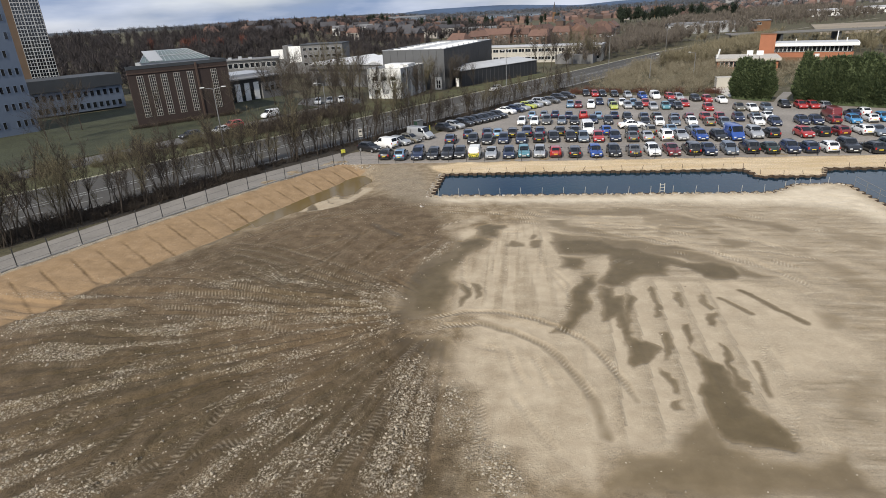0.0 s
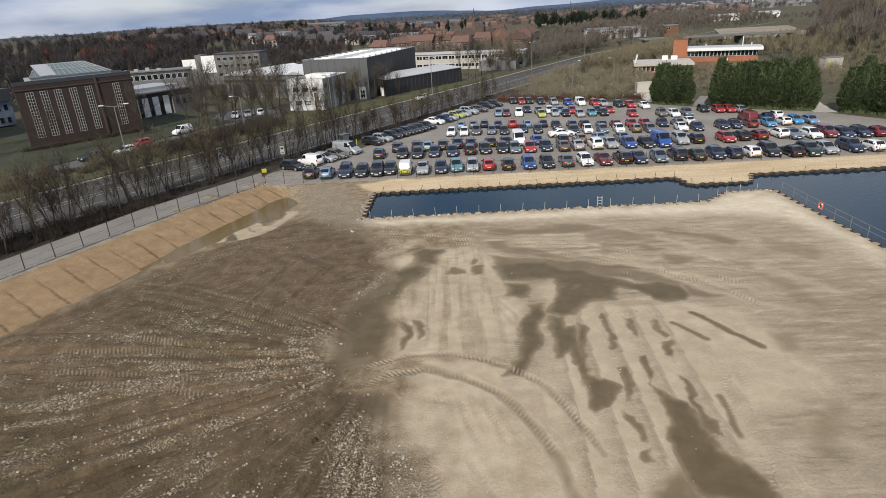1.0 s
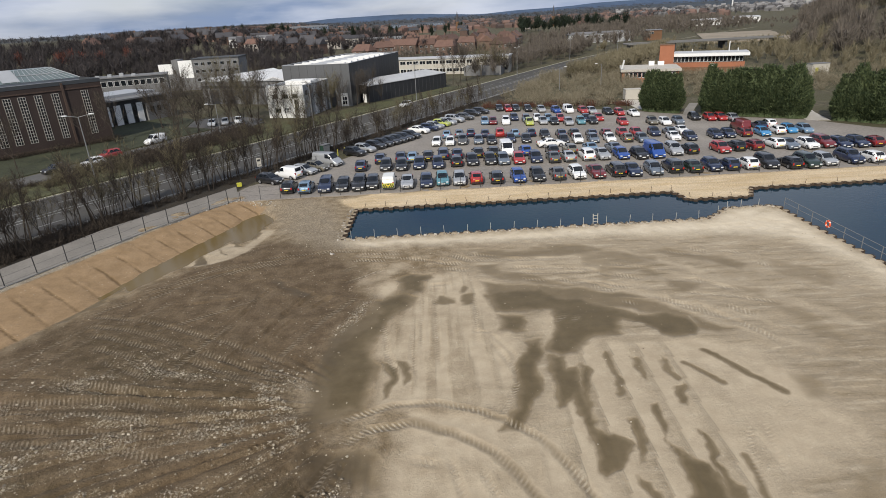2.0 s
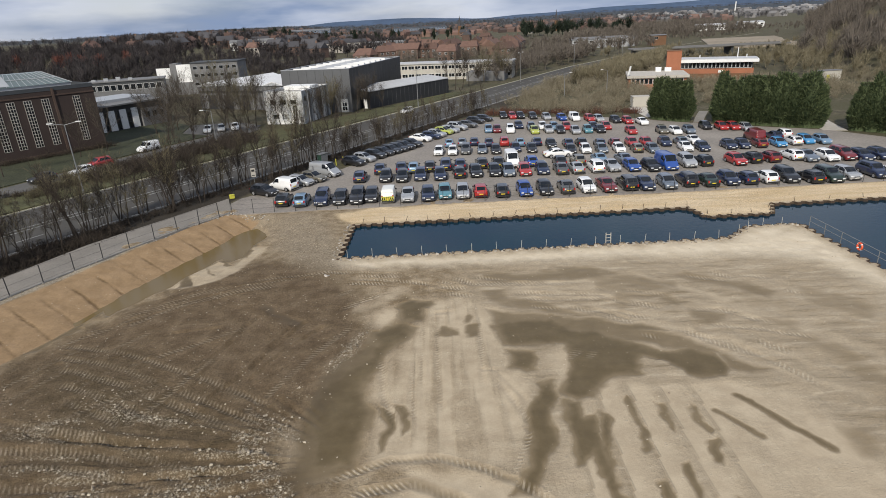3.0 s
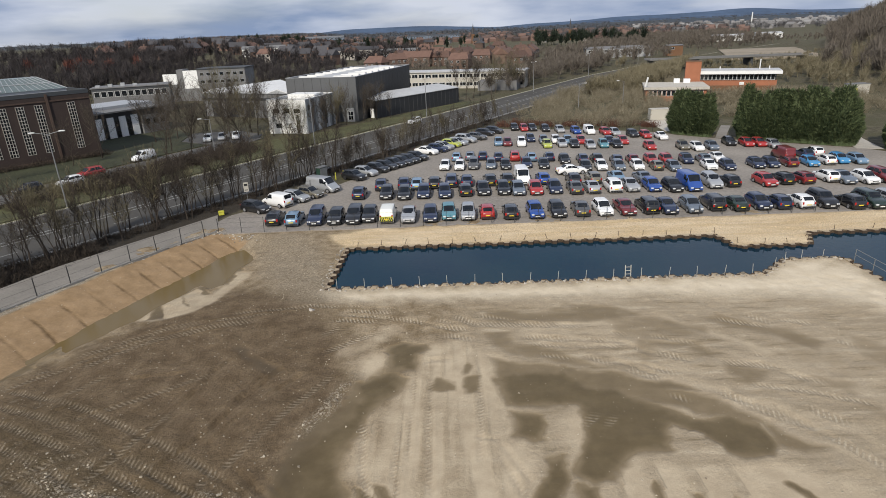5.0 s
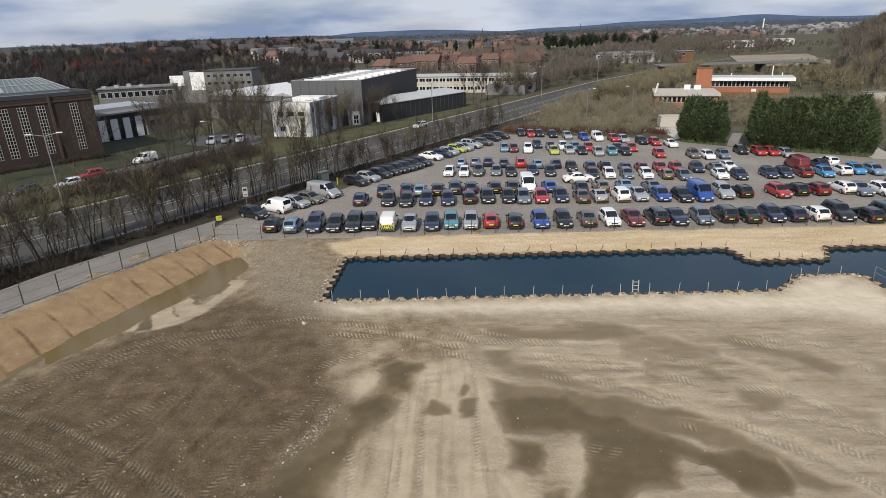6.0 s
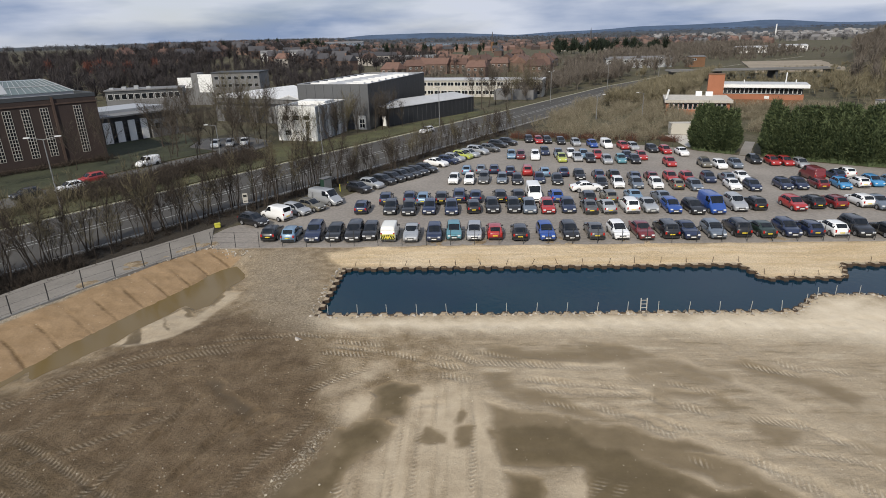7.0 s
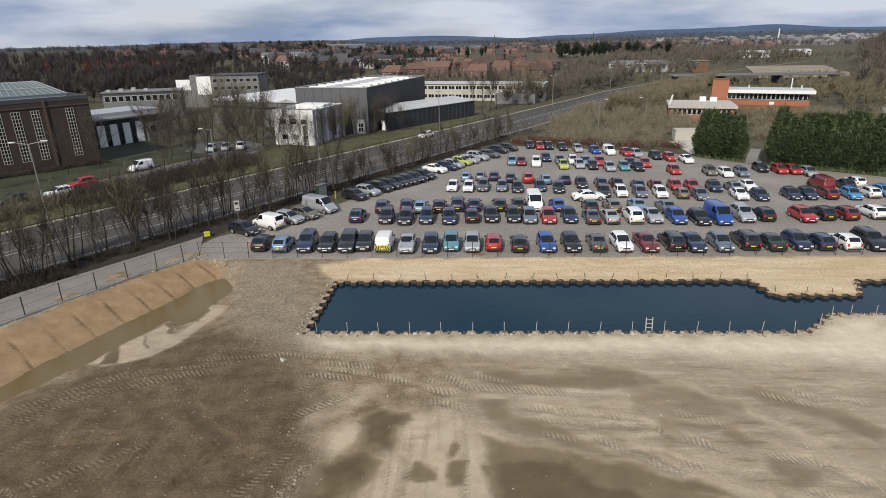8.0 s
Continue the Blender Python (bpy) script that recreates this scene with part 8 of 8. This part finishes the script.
VERGE_IN = [(-64, 98), (-55, 114.5), (-47, 129.5), (-40, 142.5), (-30, 151), (-29, 145), (-57.5, 92), (-70, 72), (-80, 70)]
while len(spots) < 150:
    x, y = rng_t.uniform(-80, -28), rng_t.uniform(70, 151)
    if inside(np.array([x]), np.array([y]), VERGE_IN)[0]:
        spots.append((x, y, rng_t.uniform(0.14, 0.36)))
thicket("olive", "verge_growth", "knee-high olive and straw growth on the verge", spots)
thicket("dark", "shrubbery", "clipped leafless shrubs before the brick hall", [(-83.5 + 15.0 * t + rng_t.uniform(-0.6, 0.6), 117.4 + 17.6 * t + rng_t.uniform(-0.6, 0.6), rng_t.uniform(0.6, 1.0)) for t in (i / 29 for i in range(30))])
spots = []
while len(spots) < 170:
    x, y = rng_t.uniform(54, 128), rng_t.uniform(150, 194)
    if not (52 < x < 110 and y > 181 - 0.1 * (x - 52)):
        spots.append((x, y, rng_t.uniform(0.45, 1.1)))
spots += [(70 + 28 * t, 186.5 - 9 * t + rng_t.uniform(-4, 2), rng_t.uniform(0.8, 1.3)) for t in (rng_t.random() for _ in range(60))]
thicket("straw", "willow_scrub", "pale olive-brown scrub before the works", spots)


# conifers of the screen hedge
def conifer_kind(seed, h, wide):
    rnd = random.Random(seed)
    T = thing("conifer", "dense dark green conifer in the screen hedge", "tree", pose(0, 0, -500), "conifers of the screen hedge")
    part("trunk", tube(bmesh.new(), (0, 0, -0.2), (0, 0, h * 0.9), 0.2, 0.04, 6), M["bark"], T)
    n = 6400
    zz = rnd.random
    V, Fc = [], []
    lobes = [(rnd.uniform(0, 6.28), rnd.uniform(0.1, 0.95), rnd.uniform(0.10, 0.30)) for _ in range(60)]
    for i in range(n):
        u = 1 - math.sqrt(1 - rnd.random() * 0.97)
        z = 0.1 + u * h
        a = rnd.uniform(0, 2 * math.pi)
        prof = wide * (0.62 + 0.52 * min(1, u * 5) - 0.02) * max(0.05, (1 - max(0, u - 0.32) / 0.68)) ** 0.85
        bumpy = 1 + sum(am * math.exp(-((math.remainder(a - la, 2 * math.pi)) / 0.28) ** 2 - ((u - lz) / 0.05) ** 2) for la, lz, am in lobes)
        rr = prof * bumpy * (1 - 0.30 * rnd.random() ** 2)
        c = Vector((rr * math.cos(a), rr * math.sin(a), z))
        out = Vector((math.cos(a), math.sin(a), 0.45)).normalized()
        tip = c + (out + Vector((rnd.gauss(0, 0.35), rnd.gauss(0, 0.35), rnd.gauss(0.35, 0.35)))) * rnd.uniform(0.18, 0.42)
        side = out.cross(Vector((rnd.gauss(0, 1), rnd.gauss(0, 1), rnd.gauss(0, 1)))).normalized() * rnd.uniform(0.05, 0.13)
        k = len(V)
        V += [c - side, c + side, tip]
        Fc.append((k, k + 1, k + 2))
    me = bpy.data.meshes.new("crown")
    me.from_pydata([tuple(v) for v in V], [], Fc)
    me.materials.append(M["conifer"])
    o = new("crown", me)
    o.parent = T
    core = bmesh.new()
    tube(core, (0, 0, 0.1), (0, 0, h * 0.55), wide * 0.80, wide * 0.80, 9)
    tube(core, (0, 0, h * 0.55), (0, 0, h * 0.80), wide * 0.78, wide * 0.30, 9)
    part("inner_growth", core, M["conifer"], T)
    return T


CONIFERS = [conifer_kind(400 + i, 8.4, 1.5) for i in range(4)]


def screen(a, b, n, h):
    for i in range(n):
        t = (i + 0.5) / n
        x, y = a[0] + (b[0] - a[0]) * t + rng_t.uniform(-0.3, 0.3), a[1] + (b[1] - a[1]) * t + rng_t.uniform(-0.3, 0.3)
        c = copy_thing(rng_t.choice(CONIFERS), pose(x, y, -0.1, 0, 0, rng_t.uniform(0, 360)))
        s = h / 8.4 * rng_t.uniform(0.82, 1.16)
        w = 1.10 * rng_t.uniform(0.85, 1.12)
        c.scale = (w, w, s)


screen((45.4, 134.8), (50.2, 130.2), 6, 9.8)
screen((54.6, 127.4), (68.6, 116.6), 14, 10.2)
screen((72.4, 113.4), (88.0, 97.0), 12, 10.4)
screen((58.5, 128.0), (69.5, 119.6), 7, 9.2)
for k in SAPLINGS + TALL + CONIFERS + sum(SHRUBS.values(), []):
    for o in (*k.children_recursive, k):
        bpy.data.objects.remove(o)


# ---- the town and woods beyond ----
rng_f = random.Random(77)


def clear_of_road(x, y, gap):
    d, _, _ = line_coords(np.array([float(x)]), np.array([float(y)]), ROAD)
    return d[0] > gap


def house_kind(w, d, h, walls, roof, label, semi=True, far=False):
    T = thing("house", label, "house", pose(0, 0, -500))
    if far:
        part("wall", boxes((0, w, 0, d, -1.5, h)), M[walls], T)
    else:
        shell(T, w, d, h, walls, t=0.3, z0=-1.5)
    rh = d * 0.42
    bm = bmesh.new()
    o = 0.35
    lo = [(-o, -o, h - 0.1), (w + o, -o, h - 0.1), (w + o, d + o, h - 0.1), (-o, d + o, h - 0.1)]
    rid = [(1.0 if semi else -o, d / 2, h + rh), (w - 1.0 if semi else w + o, d / 2, h + rh)]
    v = [bm.verts.new(p) for p in lo + rid]
    for f in ((3, 2, 1, 0), (0, 1, 5, 4), (1, 2, 5), (2, 3, 4, 5), (3, 0, 4)):
        bm.faces.new([v[i] for i in f])
    r = part("roof", bm, M[roof], T)
    part("chimney", boxes((w * 0.45, w * 0.45 + 1.2, d / 2 - 0.35, d / 2 + 0.35, h + rh - 0.8, h + rh + 1.3)), M["house_brick"], r)
    for z in (0.9, 3.5):
        for x in (w * 0.18, w * 0.82) if z < 2 else (w * 0.18, w * 0.5, w * 0.82):
            if far:
                part("window", boxes((x - 0.75, x + 0.75, -0.05, 0.02, z, z + 1.25)), M["window_dark"], T)
            else:
                window_parts(T, 1.5, 1.25, (x, -0.02, z), 0, "frame_white", (1, 0))
    part("door", boxes((w / 2 - 0.5, w / 2 + 0.5, -0.06, 0.02, 0, 2.1)), M["trim_black"], T)
    return T


HOUSES = [house_kind(11, 8, 5.4, "house_brick", "roof_tile", "red brick house with a clay tile roof and white windows"),
          house_kind(10, 8, 5.4, "house_render", "roof_tile", "pale rendered house with a red tile roof"),
          house_kind(13, 8.5, 5.6, "house_brick", "roof_slate", "brick house with a dark slate roof", False),
          house_kind(18, 8.5, 5.6, "house_brick", "roof_tile", "brick terrace with a long red tile roof", False)]
FAR_HOUSES = [house_kind(11, 8, 5.4, "house_brick", "roof_tile", "red brick house with a clay tile roof", far=True),
              house_kind(10, 8, 5.4, "house_render", "roof_tile", "pale rendered house with a red tile roof", far=True),
              house_kind(13, 8.5, 5.6, "house_brick", "roof_slate", "brick house with a dark slate roof", False, True)]


def settle(kinds, n, x0, x1, y0, y1, gap, group, lean=0.0):
    placed = []
    tries = 0
    while len(placed) < n and tries < n * 40:
        tries += 1
        y = rng_f.uniform(y0, y1)
        x = rng_f.uniform(x0, x1) + lean * (y - y0)
        if any((x - a) ** 2 + (y - b) ** 2 < gap * gap for a, b in placed) or not clear_of_road(x, y, 24):
            continue
        placed.append((x, y))
        k = rng_f.choice(kinds)
        t = copy_thing(k, pose(x, y, ground_z(x, y), 0, 0, rng_f.choice((-25, -15, 20, 65, 75)) + rng_f.uniform(-6, 6)))
        tagged(t, group=group)


settle([HOUSES[0], HOUSES[0], HOUSES[1], HOUSES[3]], 24, -45, 52, 335, 480, 17, "houses on the far side of town", 0.12)
settle([FAR_HOUSES[2], FAR_HOUSES[0], FAR_HOUSES[2], FAR_HOUSES[1]], 64, -250, -60, 430, 820, 19, "houses on the wooded slope", -0.1)
settle(FAR_HOUSES, 40, -260, 170, 600, 1150, 26, "houses on the skyline", 0.12)
for k in HOUSES + FAR_HOUSES:
    for o in (*k.children_recursive, k):
        bpy.data.objects.remove(o)


def hall(name, label, x, y, ang, w, d, h, wall, roof, pitch=1.5):
    T = thing(name, label, "building", pose(x, y, ground_z(x, y), 0, 0, ang))
    shell(T, w, d, h, wall, z0=-2)
    bm = bmesh.new()
    v = [bm.verts.new(p) for p in ((-0.4, -0.4, h), (w + 0.4, -0.4, h), (w + 0.4, d + 0.4, h), (-0.4, d + 0.4, h), (-0.4, d / 2, h + pitch), (w + 0.4, d / 2, h + pitch))]
    for f in ((3, 2, 1, 0), (0, 1, 5, 4), (2, 3, 4, 5), (1, 2, 5), (3, 0, 4)):
        bm.faces.new([v[i] for i in f])
    part("roof", bm, M[roof], T)
    n = int(w / 5)
    for i in range(n):
        window_parts(T, 2.6, 1.4, (2.5 + (w - 5) * i / max(1, n - 1), -0.03, h - 2.2), 0, "frame_white", (1, 0))
    return T


hall("industrial_shed", "long pale industrial shed on the skyline", -215, 985, 6, 62, 30, 8, "spandrel", "roof_grey", 2)
hall("industrial_shed", "long pale industrial shed on the skyline", -60, 1120, 4, 95, 40, 11, "spandrel", "roof_dark", 2)
hall("terrace_block", "white terrace block among bare trees", -150, 480, 8, 34, 9, 5.5, "white_clad", "roof_grey", 2)
hall("terrace_block", "pale terrace block among bare trees", -92, 500, 4, 42, 9, 5.5, "house_render", "roof_slate", 2.5)
hall("terrace_block", "white terrace block among bare trees", -50, 520, 0, 30, 9, 5.5, "white_clad", "roof_grey", 2)
hall("industrial_shed", "long low grey industrial shed beyond the road", 92, 408, -4, 40, 16, 5.5, "mid_clad", "roof_grey", 1.2)
hall("works_block", "small orange brick block beside the industrial shed", 140, 398, -4, 9, 9, 6.0, "brick_brown", "roof_grey", 0.6)
for x, y, w in ((262, 610, 30), (318, 640, 24)):
    hall("trade_unit", "white trade unit in the valley", x, y, -8, w, 14, 5.0, "white_clad", "roof_light", 1.2)
hall("retail_unit", "pale blue steel unit at the foot of the wooded hill", 138, 178, -20, 22, 14, 6.5, "spandrel", "roof_light", 1.5)

# bridge over the road
BR = thing("road_bridge", "low grey road bridge with parapets over the main road", "bridge", pose(95, 302, 0, 0, 0, -3))
part("deck", boxes((0, 72, -5, 5, 3.8, 4.1)), M["street"], BR)
for y in (-5.0, 4.8):
    part("parapet", boxes((0, 72, y, y + 0.2, 4.1, 4.5)), M["roof_grey"], BR)
for x in (2, 22, 46, 70):
    part("pier", boxes((x - 0.5, x + 0.5, -4, 4, -2, 3.7)), M["roof_dark"], BR)
bm = bmesh.new()
prism(bm, [(150, 335), (235, 325), (280, 430), (190, 440)], -3.0, 0.75)
M["field_earth"] = surface("bare_field_earth", (0.27, 0.225, 0.165), 0.95, vary=0.3, scale=0.05, fine=0.6, bump=0.2)
tagged(mesh_ob("field", bm, M["field_earth"]), "bare pale earth of a cleared field in the valley", "field", kind="structure")
SPIRE = thing("church", "stone church tower with a slender spire on the skyline", "church", pose(47, 925, ground_z(47, 925)))
part("tower", boxes((-2.4, 2.4, -2.4, 2.4, -2, 13)), M["brick_brown"], SPIRE)
sp = bmesh.new()
tube(sp, (0, 0, 13), (0, 0, 27), 2.3, 0.1, 8)
part("spire", sp, M["roof_slate"], SPIRE)
SP2 = thing("church", "dark church spire among conifers on the skyline", "church", pose(185, 905, ground_z(185, 905)))
part("tower", boxes((-2, 2, -2, 2, -2, 14)), M["brick_brown"], SP2)
sp = bmesh.new()
tube(sp, (0, 0, 14), (0, 0, 29), 2.0, 0.1, 8)
part("spire", sp, M["roof_slate"], SP2)
MAST = thing("mast", "slender white mast far down the valley", "mast", pose(690, 1400, ground_z(690, 1400)))
part("shaft", tube(bmesh.new(), (0, 0, -2), (0, 0, 27), 1.9, 1.2, 8), M["frame_white"], MAST)
part("cap", tube(bmesh.new(), (0, 0, 27), (0, 0, 29.5), 1.5, 0.6, 8), M["frame_white"], MAST)


def forest(name, label, material, n, place, h0, h1, per=46, shape=0.36, seed=1, broad=1.0):
    """Many leafless trees as fans of slim branches, for woods that stay far off."""
    rnd = np.random.RandomState(seed)
    pts = []
    rr = random.Random(seed)
    tries = 0
    while len(pts) < n and tries < n * 30:
        tries += 1
        q = place(rr)
        if q and clear_of_road(*q, 14):
            pts.append((*q, ground_z(*q), rr.uniform(h0, h1)))
    P = np.array(pts)
    n = len(P)
    h = P[:, 3][:, None]
    az = rnd.uniform(0, 2 * np.pi, (n, per))
    el = np.arcsin(rnd.uniform(-0.45, 1, (n, per)))
    rad = h * shape * rnd.uniform(0.65, 1.08, (n, per))
    tip = np.stack([P[:, :1] + rad * np.cos(el) * np.cos(az), P[:, 1:2] + rad * np.cos(el) * np.sin(az), P[:, 2:3] + h * 0.56 + h * 0.44 * np.sin(el) * rnd.uniform(0.75, 1.05, (n, per))], -1)
    root = np.stack([P[:, :1] + rad * 0.12 * np.cos(az), P[:, 1:2] + rad * 0.12 * np.sin(az), P[:, 2:3] + h * rnd.uniform(0.22, 0.75, (n, per))], -1)
    root[:, 0] = np.stack([P[:, 0], P[:, 1], P[:, 2] - 0.5], -1)
    tip[:, 0] = np.stack([P[:, 0], P[:, 1], P[:, 2] + P[:, 3] * 0.7], -1)
    ph = rnd.uniform(0, 2 * np.pi, (n, per))
    w = h * broad * rnd.uniform(0.006, 0.016, (n, per))
    off = np.stack([np.cos(ph) * w, np.sin(ph) * w, 0.3 * w * np.sin(2 * ph)], -1)
    V = np.stack([root - off * 0.9, tip, root + off * 0.9], 2).reshape(-1, 3)
    F = np.arange(len(V)).reshape(-1, 3)
    me = bpy.data.meshes.new(name)
    me.from_pydata(V.tolist(), [], F.tolist())
    me.materials.append(M[material])
    return tagged(new(name, me), label, "woodland", kind="stuff")


def region(x0, x1, y0, y1, slope=0.0, cut=None):
    def f(r):
        y = r.uniform(y0, y1)
        x = r.uniform(x0, x1) + slope * (y - y0)
        return None if cut and cut(x, y) else (x, y)
    return f


M["wood_brown"] = island_surface("wood_brown", (0.088, 0.076, 0.064), (0.190, 0.163, 0.134), 0.95)
# paler, greyer wood for the farthest trees: haze mixed into the base colour
M["wood_far"] = island_surface("wood_far", (0.066, 0.066, 0.070), (0.140, 0.136, 0.138), 0.95)
M["wood_red"] = island_surface("wood_red", (0.10, 0.040, 0.030), (0.20, 0.075, 0.052), 0.95)
M["wood_dark"] = island_surface("wood_dark", (0.034, 0.030, 0.030), (0.074, 0.064, 0.063), 0.95)
M["wood_olive"] = island_surface("wood_olive", (0.125, 0.110, 0.070), (0.265, 0.230, 0.150), 0.95)
in_valley = lambda x, y: y > 232 and 0.395 < (x - 1.4) / (y - 25.6) < 0.635
near_offices = lambda x, y: -112 < x < -70 and y < 262
forest("woodland", "dense dark leafless wood on the slope behind the offices", "wood_dark", 700, region(-300, -120, 175, 430, -0.15, near_offices), 9, 13, 120, seed=1)
forest("woodland", "dense dark leafless wood behind the low offices", "wood_dark", 330, region(-150, -40, 268, 400, -0.15), 6, 9, 120, seed=12)
forest("woodland", "leafless trees between the houses on the slope", "wood_dark", 1000, region(-260, 10, 390, 950, -0.15), 8, 13, 70, seed=2, broad=1.9)
forest("woodland", "brown leafless trees round the houses", "wood_brown", 300, region(-50, 60, 262, 520, 0.15), 5, 8, 100, seed=3)
forest("woodland", "brown leafless trees along the valley", "wood_brown", 850, region(40, 210, 330, 900, 0.35, lambda x, y: y < 480 and in_valley(x, y)), 7, 11, 66, seed=4, broad=1.9)
forest("woodland", "olive-brown scrub wood beside the road", "wood_olive", 330, region(24, 62, 205, 330, 0.55), 4, 7, 120, seed=5)
forest("woodland", "brown leafless trees beside the cream block", "wood_brown", 190, region(14, 44, 222, 345, 0.38), 6, 10, 110, seed=28)
forest("woodland", "olive-brown scrub wood along the road", "wood_olive", 180, region(70, 125, 240, 330, 0.5, in_valley), 3, 6, 120, seed=15)
forest("woodland", "brown leafless wood on the hillside", "wood_brown", 620, region(125, 290, 190, 400, 0.25, in_valley), 8, 13, 120, seed=6)
forest("woodland", "olive-brown leafless wood at the hill's foot", "wood_olive", 220, region(108, 190, 150, 260, 0.1, lambda x, y: 134 < x < 165 and y < 200), 5, 8, 120, seed=16)
forest("woodland", "low olive-brown scrub on the valley floor", "wood_olive", 420, region(84, 150, 232, 345, 0.52, lambda x, y: not in_valley(x, y)), 1.4, 3.4, 110, seed=25)
forest("woodland", "low brown scrub round the trade units", "wood_brown", 300, region(150, 300, 440, 640, 0.5), 3, 6, 80, seed=26, broad=1.6)
forest("woodland", "brown leafless wood far up the hillside", "wood_brown", 420, region(228, 330, 380, 560, 0.57), 8, 13, 90, seed=27, broad=1.4)
forest("woodland", "distant leafless woods and hedges", "wood_far", 1500, region(-900, 700, 950, 2600, 0.1), 8, 15, 50, 0.7, seed=7, broad=2.6)
forest("woodland", "distant woods on the long hills", "wood_far", 900, region(-1500, 1900, 2600, 3900, 0.2), 8, 13, 36, 1.4, seed=8, broad=3.0)
forest("woodland", "stand of dark conifers on the skyline", "far_conifer", 60, region(100, 215, 640, 760, 0.1), 11, 21, 110, 0.38, seed=9, broad=2.2)
forest("woodland", "dark conifers among the houses", "far_conifer", 44, region(-230, 60, 600, 900, 0.0), 11, 18, 100, 0.24, seed=10, broad=2.6)
forest("woodland", "russet leafless trees behind the brick hall", "wood_red", 16, region(-215, -165, 322, 350), 8, 12, 120, seed=11, broad=1.6)


def specks(name, label, material, n, place, w, h, seed):
    """Far roofs and gables of the valley town, a few hundred in one mesh."""
    rr = random.Random(seed)
    V, F = [], []
    for _ in range(n):
        x, y = place(rr)
        z, a = ground_z(x, y), rr.uniform(0, 3.1)
        ww, hh, dd = w * rr.uniform(0.6, 1.6), h * rr.uniform(0.7, 1.3), w * 0.7
        c, s = math.cos(a), math.sin(a)
        k = len(V)
        for lx, ly, lz in ((-ww, -dd, -2), (ww, -dd, -2), (ww, dd, -2), (-ww, dd, -2), (-ww, -dd, hh), (ww, -dd, hh), (ww, dd, hh), (-ww, dd, hh), (-ww, 0, hh * 1.6), (ww, 0, hh * 1.6)):
            V.append((x + lx * c - ly * s, y + lx * s + ly * c, z + lz))
        F += [tuple(k + i for i in f) for f in ((0, 1, 5, 4), (1, 2, 6, 9, 5), (2, 3, 7, 6), (3, 0, 4, 8, 7), (4, 5, 9, 8), (6, 7, 8, 9))]
    me = bpy.data.meshes.new(name)
    me.from_pydata(V, [], F)
    me.materials.append(M[material])
    tagged(new(name, me), label, "houses", kind="stuff")


M["town_pale"] = island_surface("town_pale", (0.09, 0.085, 0.085), (0.30, 0.29, 0.28), 0.8)
M["town_red"] = island_surface("town_red", (0.07, 0.055, 0.05), (0.20, 0.125, 0.10), 0.8)
specks("far_town", "pale houses of the distant valley town", "town_pale", 240, region(350, 1100, 1100, 2300, 0.25), 7, 5, 21)
specks("far_town", "brick houses of the distant valley town", "town_red", 380, region(-500, 500, 900, 1900, 0.15), 6, 5, 22)


# long hills behind the valley, some kilometres off; blue-grey distance haze painted in
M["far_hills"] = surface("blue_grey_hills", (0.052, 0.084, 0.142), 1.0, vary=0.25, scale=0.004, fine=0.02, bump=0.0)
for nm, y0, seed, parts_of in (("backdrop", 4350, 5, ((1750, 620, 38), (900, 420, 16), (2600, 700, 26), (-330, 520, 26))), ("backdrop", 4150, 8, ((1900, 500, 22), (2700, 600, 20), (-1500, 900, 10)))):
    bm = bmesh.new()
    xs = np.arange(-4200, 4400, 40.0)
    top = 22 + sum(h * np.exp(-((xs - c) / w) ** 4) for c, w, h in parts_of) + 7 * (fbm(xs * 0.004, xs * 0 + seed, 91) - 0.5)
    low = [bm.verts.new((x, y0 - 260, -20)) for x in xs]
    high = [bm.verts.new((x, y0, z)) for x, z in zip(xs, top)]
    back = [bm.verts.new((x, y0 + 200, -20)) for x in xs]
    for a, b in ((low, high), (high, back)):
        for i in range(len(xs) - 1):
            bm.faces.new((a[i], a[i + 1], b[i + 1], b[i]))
    tagged(mesh_ob(nm, bm, M["far_hills"]), "long hills on the horizon, tinted blue-grey with painted haze", "hills", kind="structure")
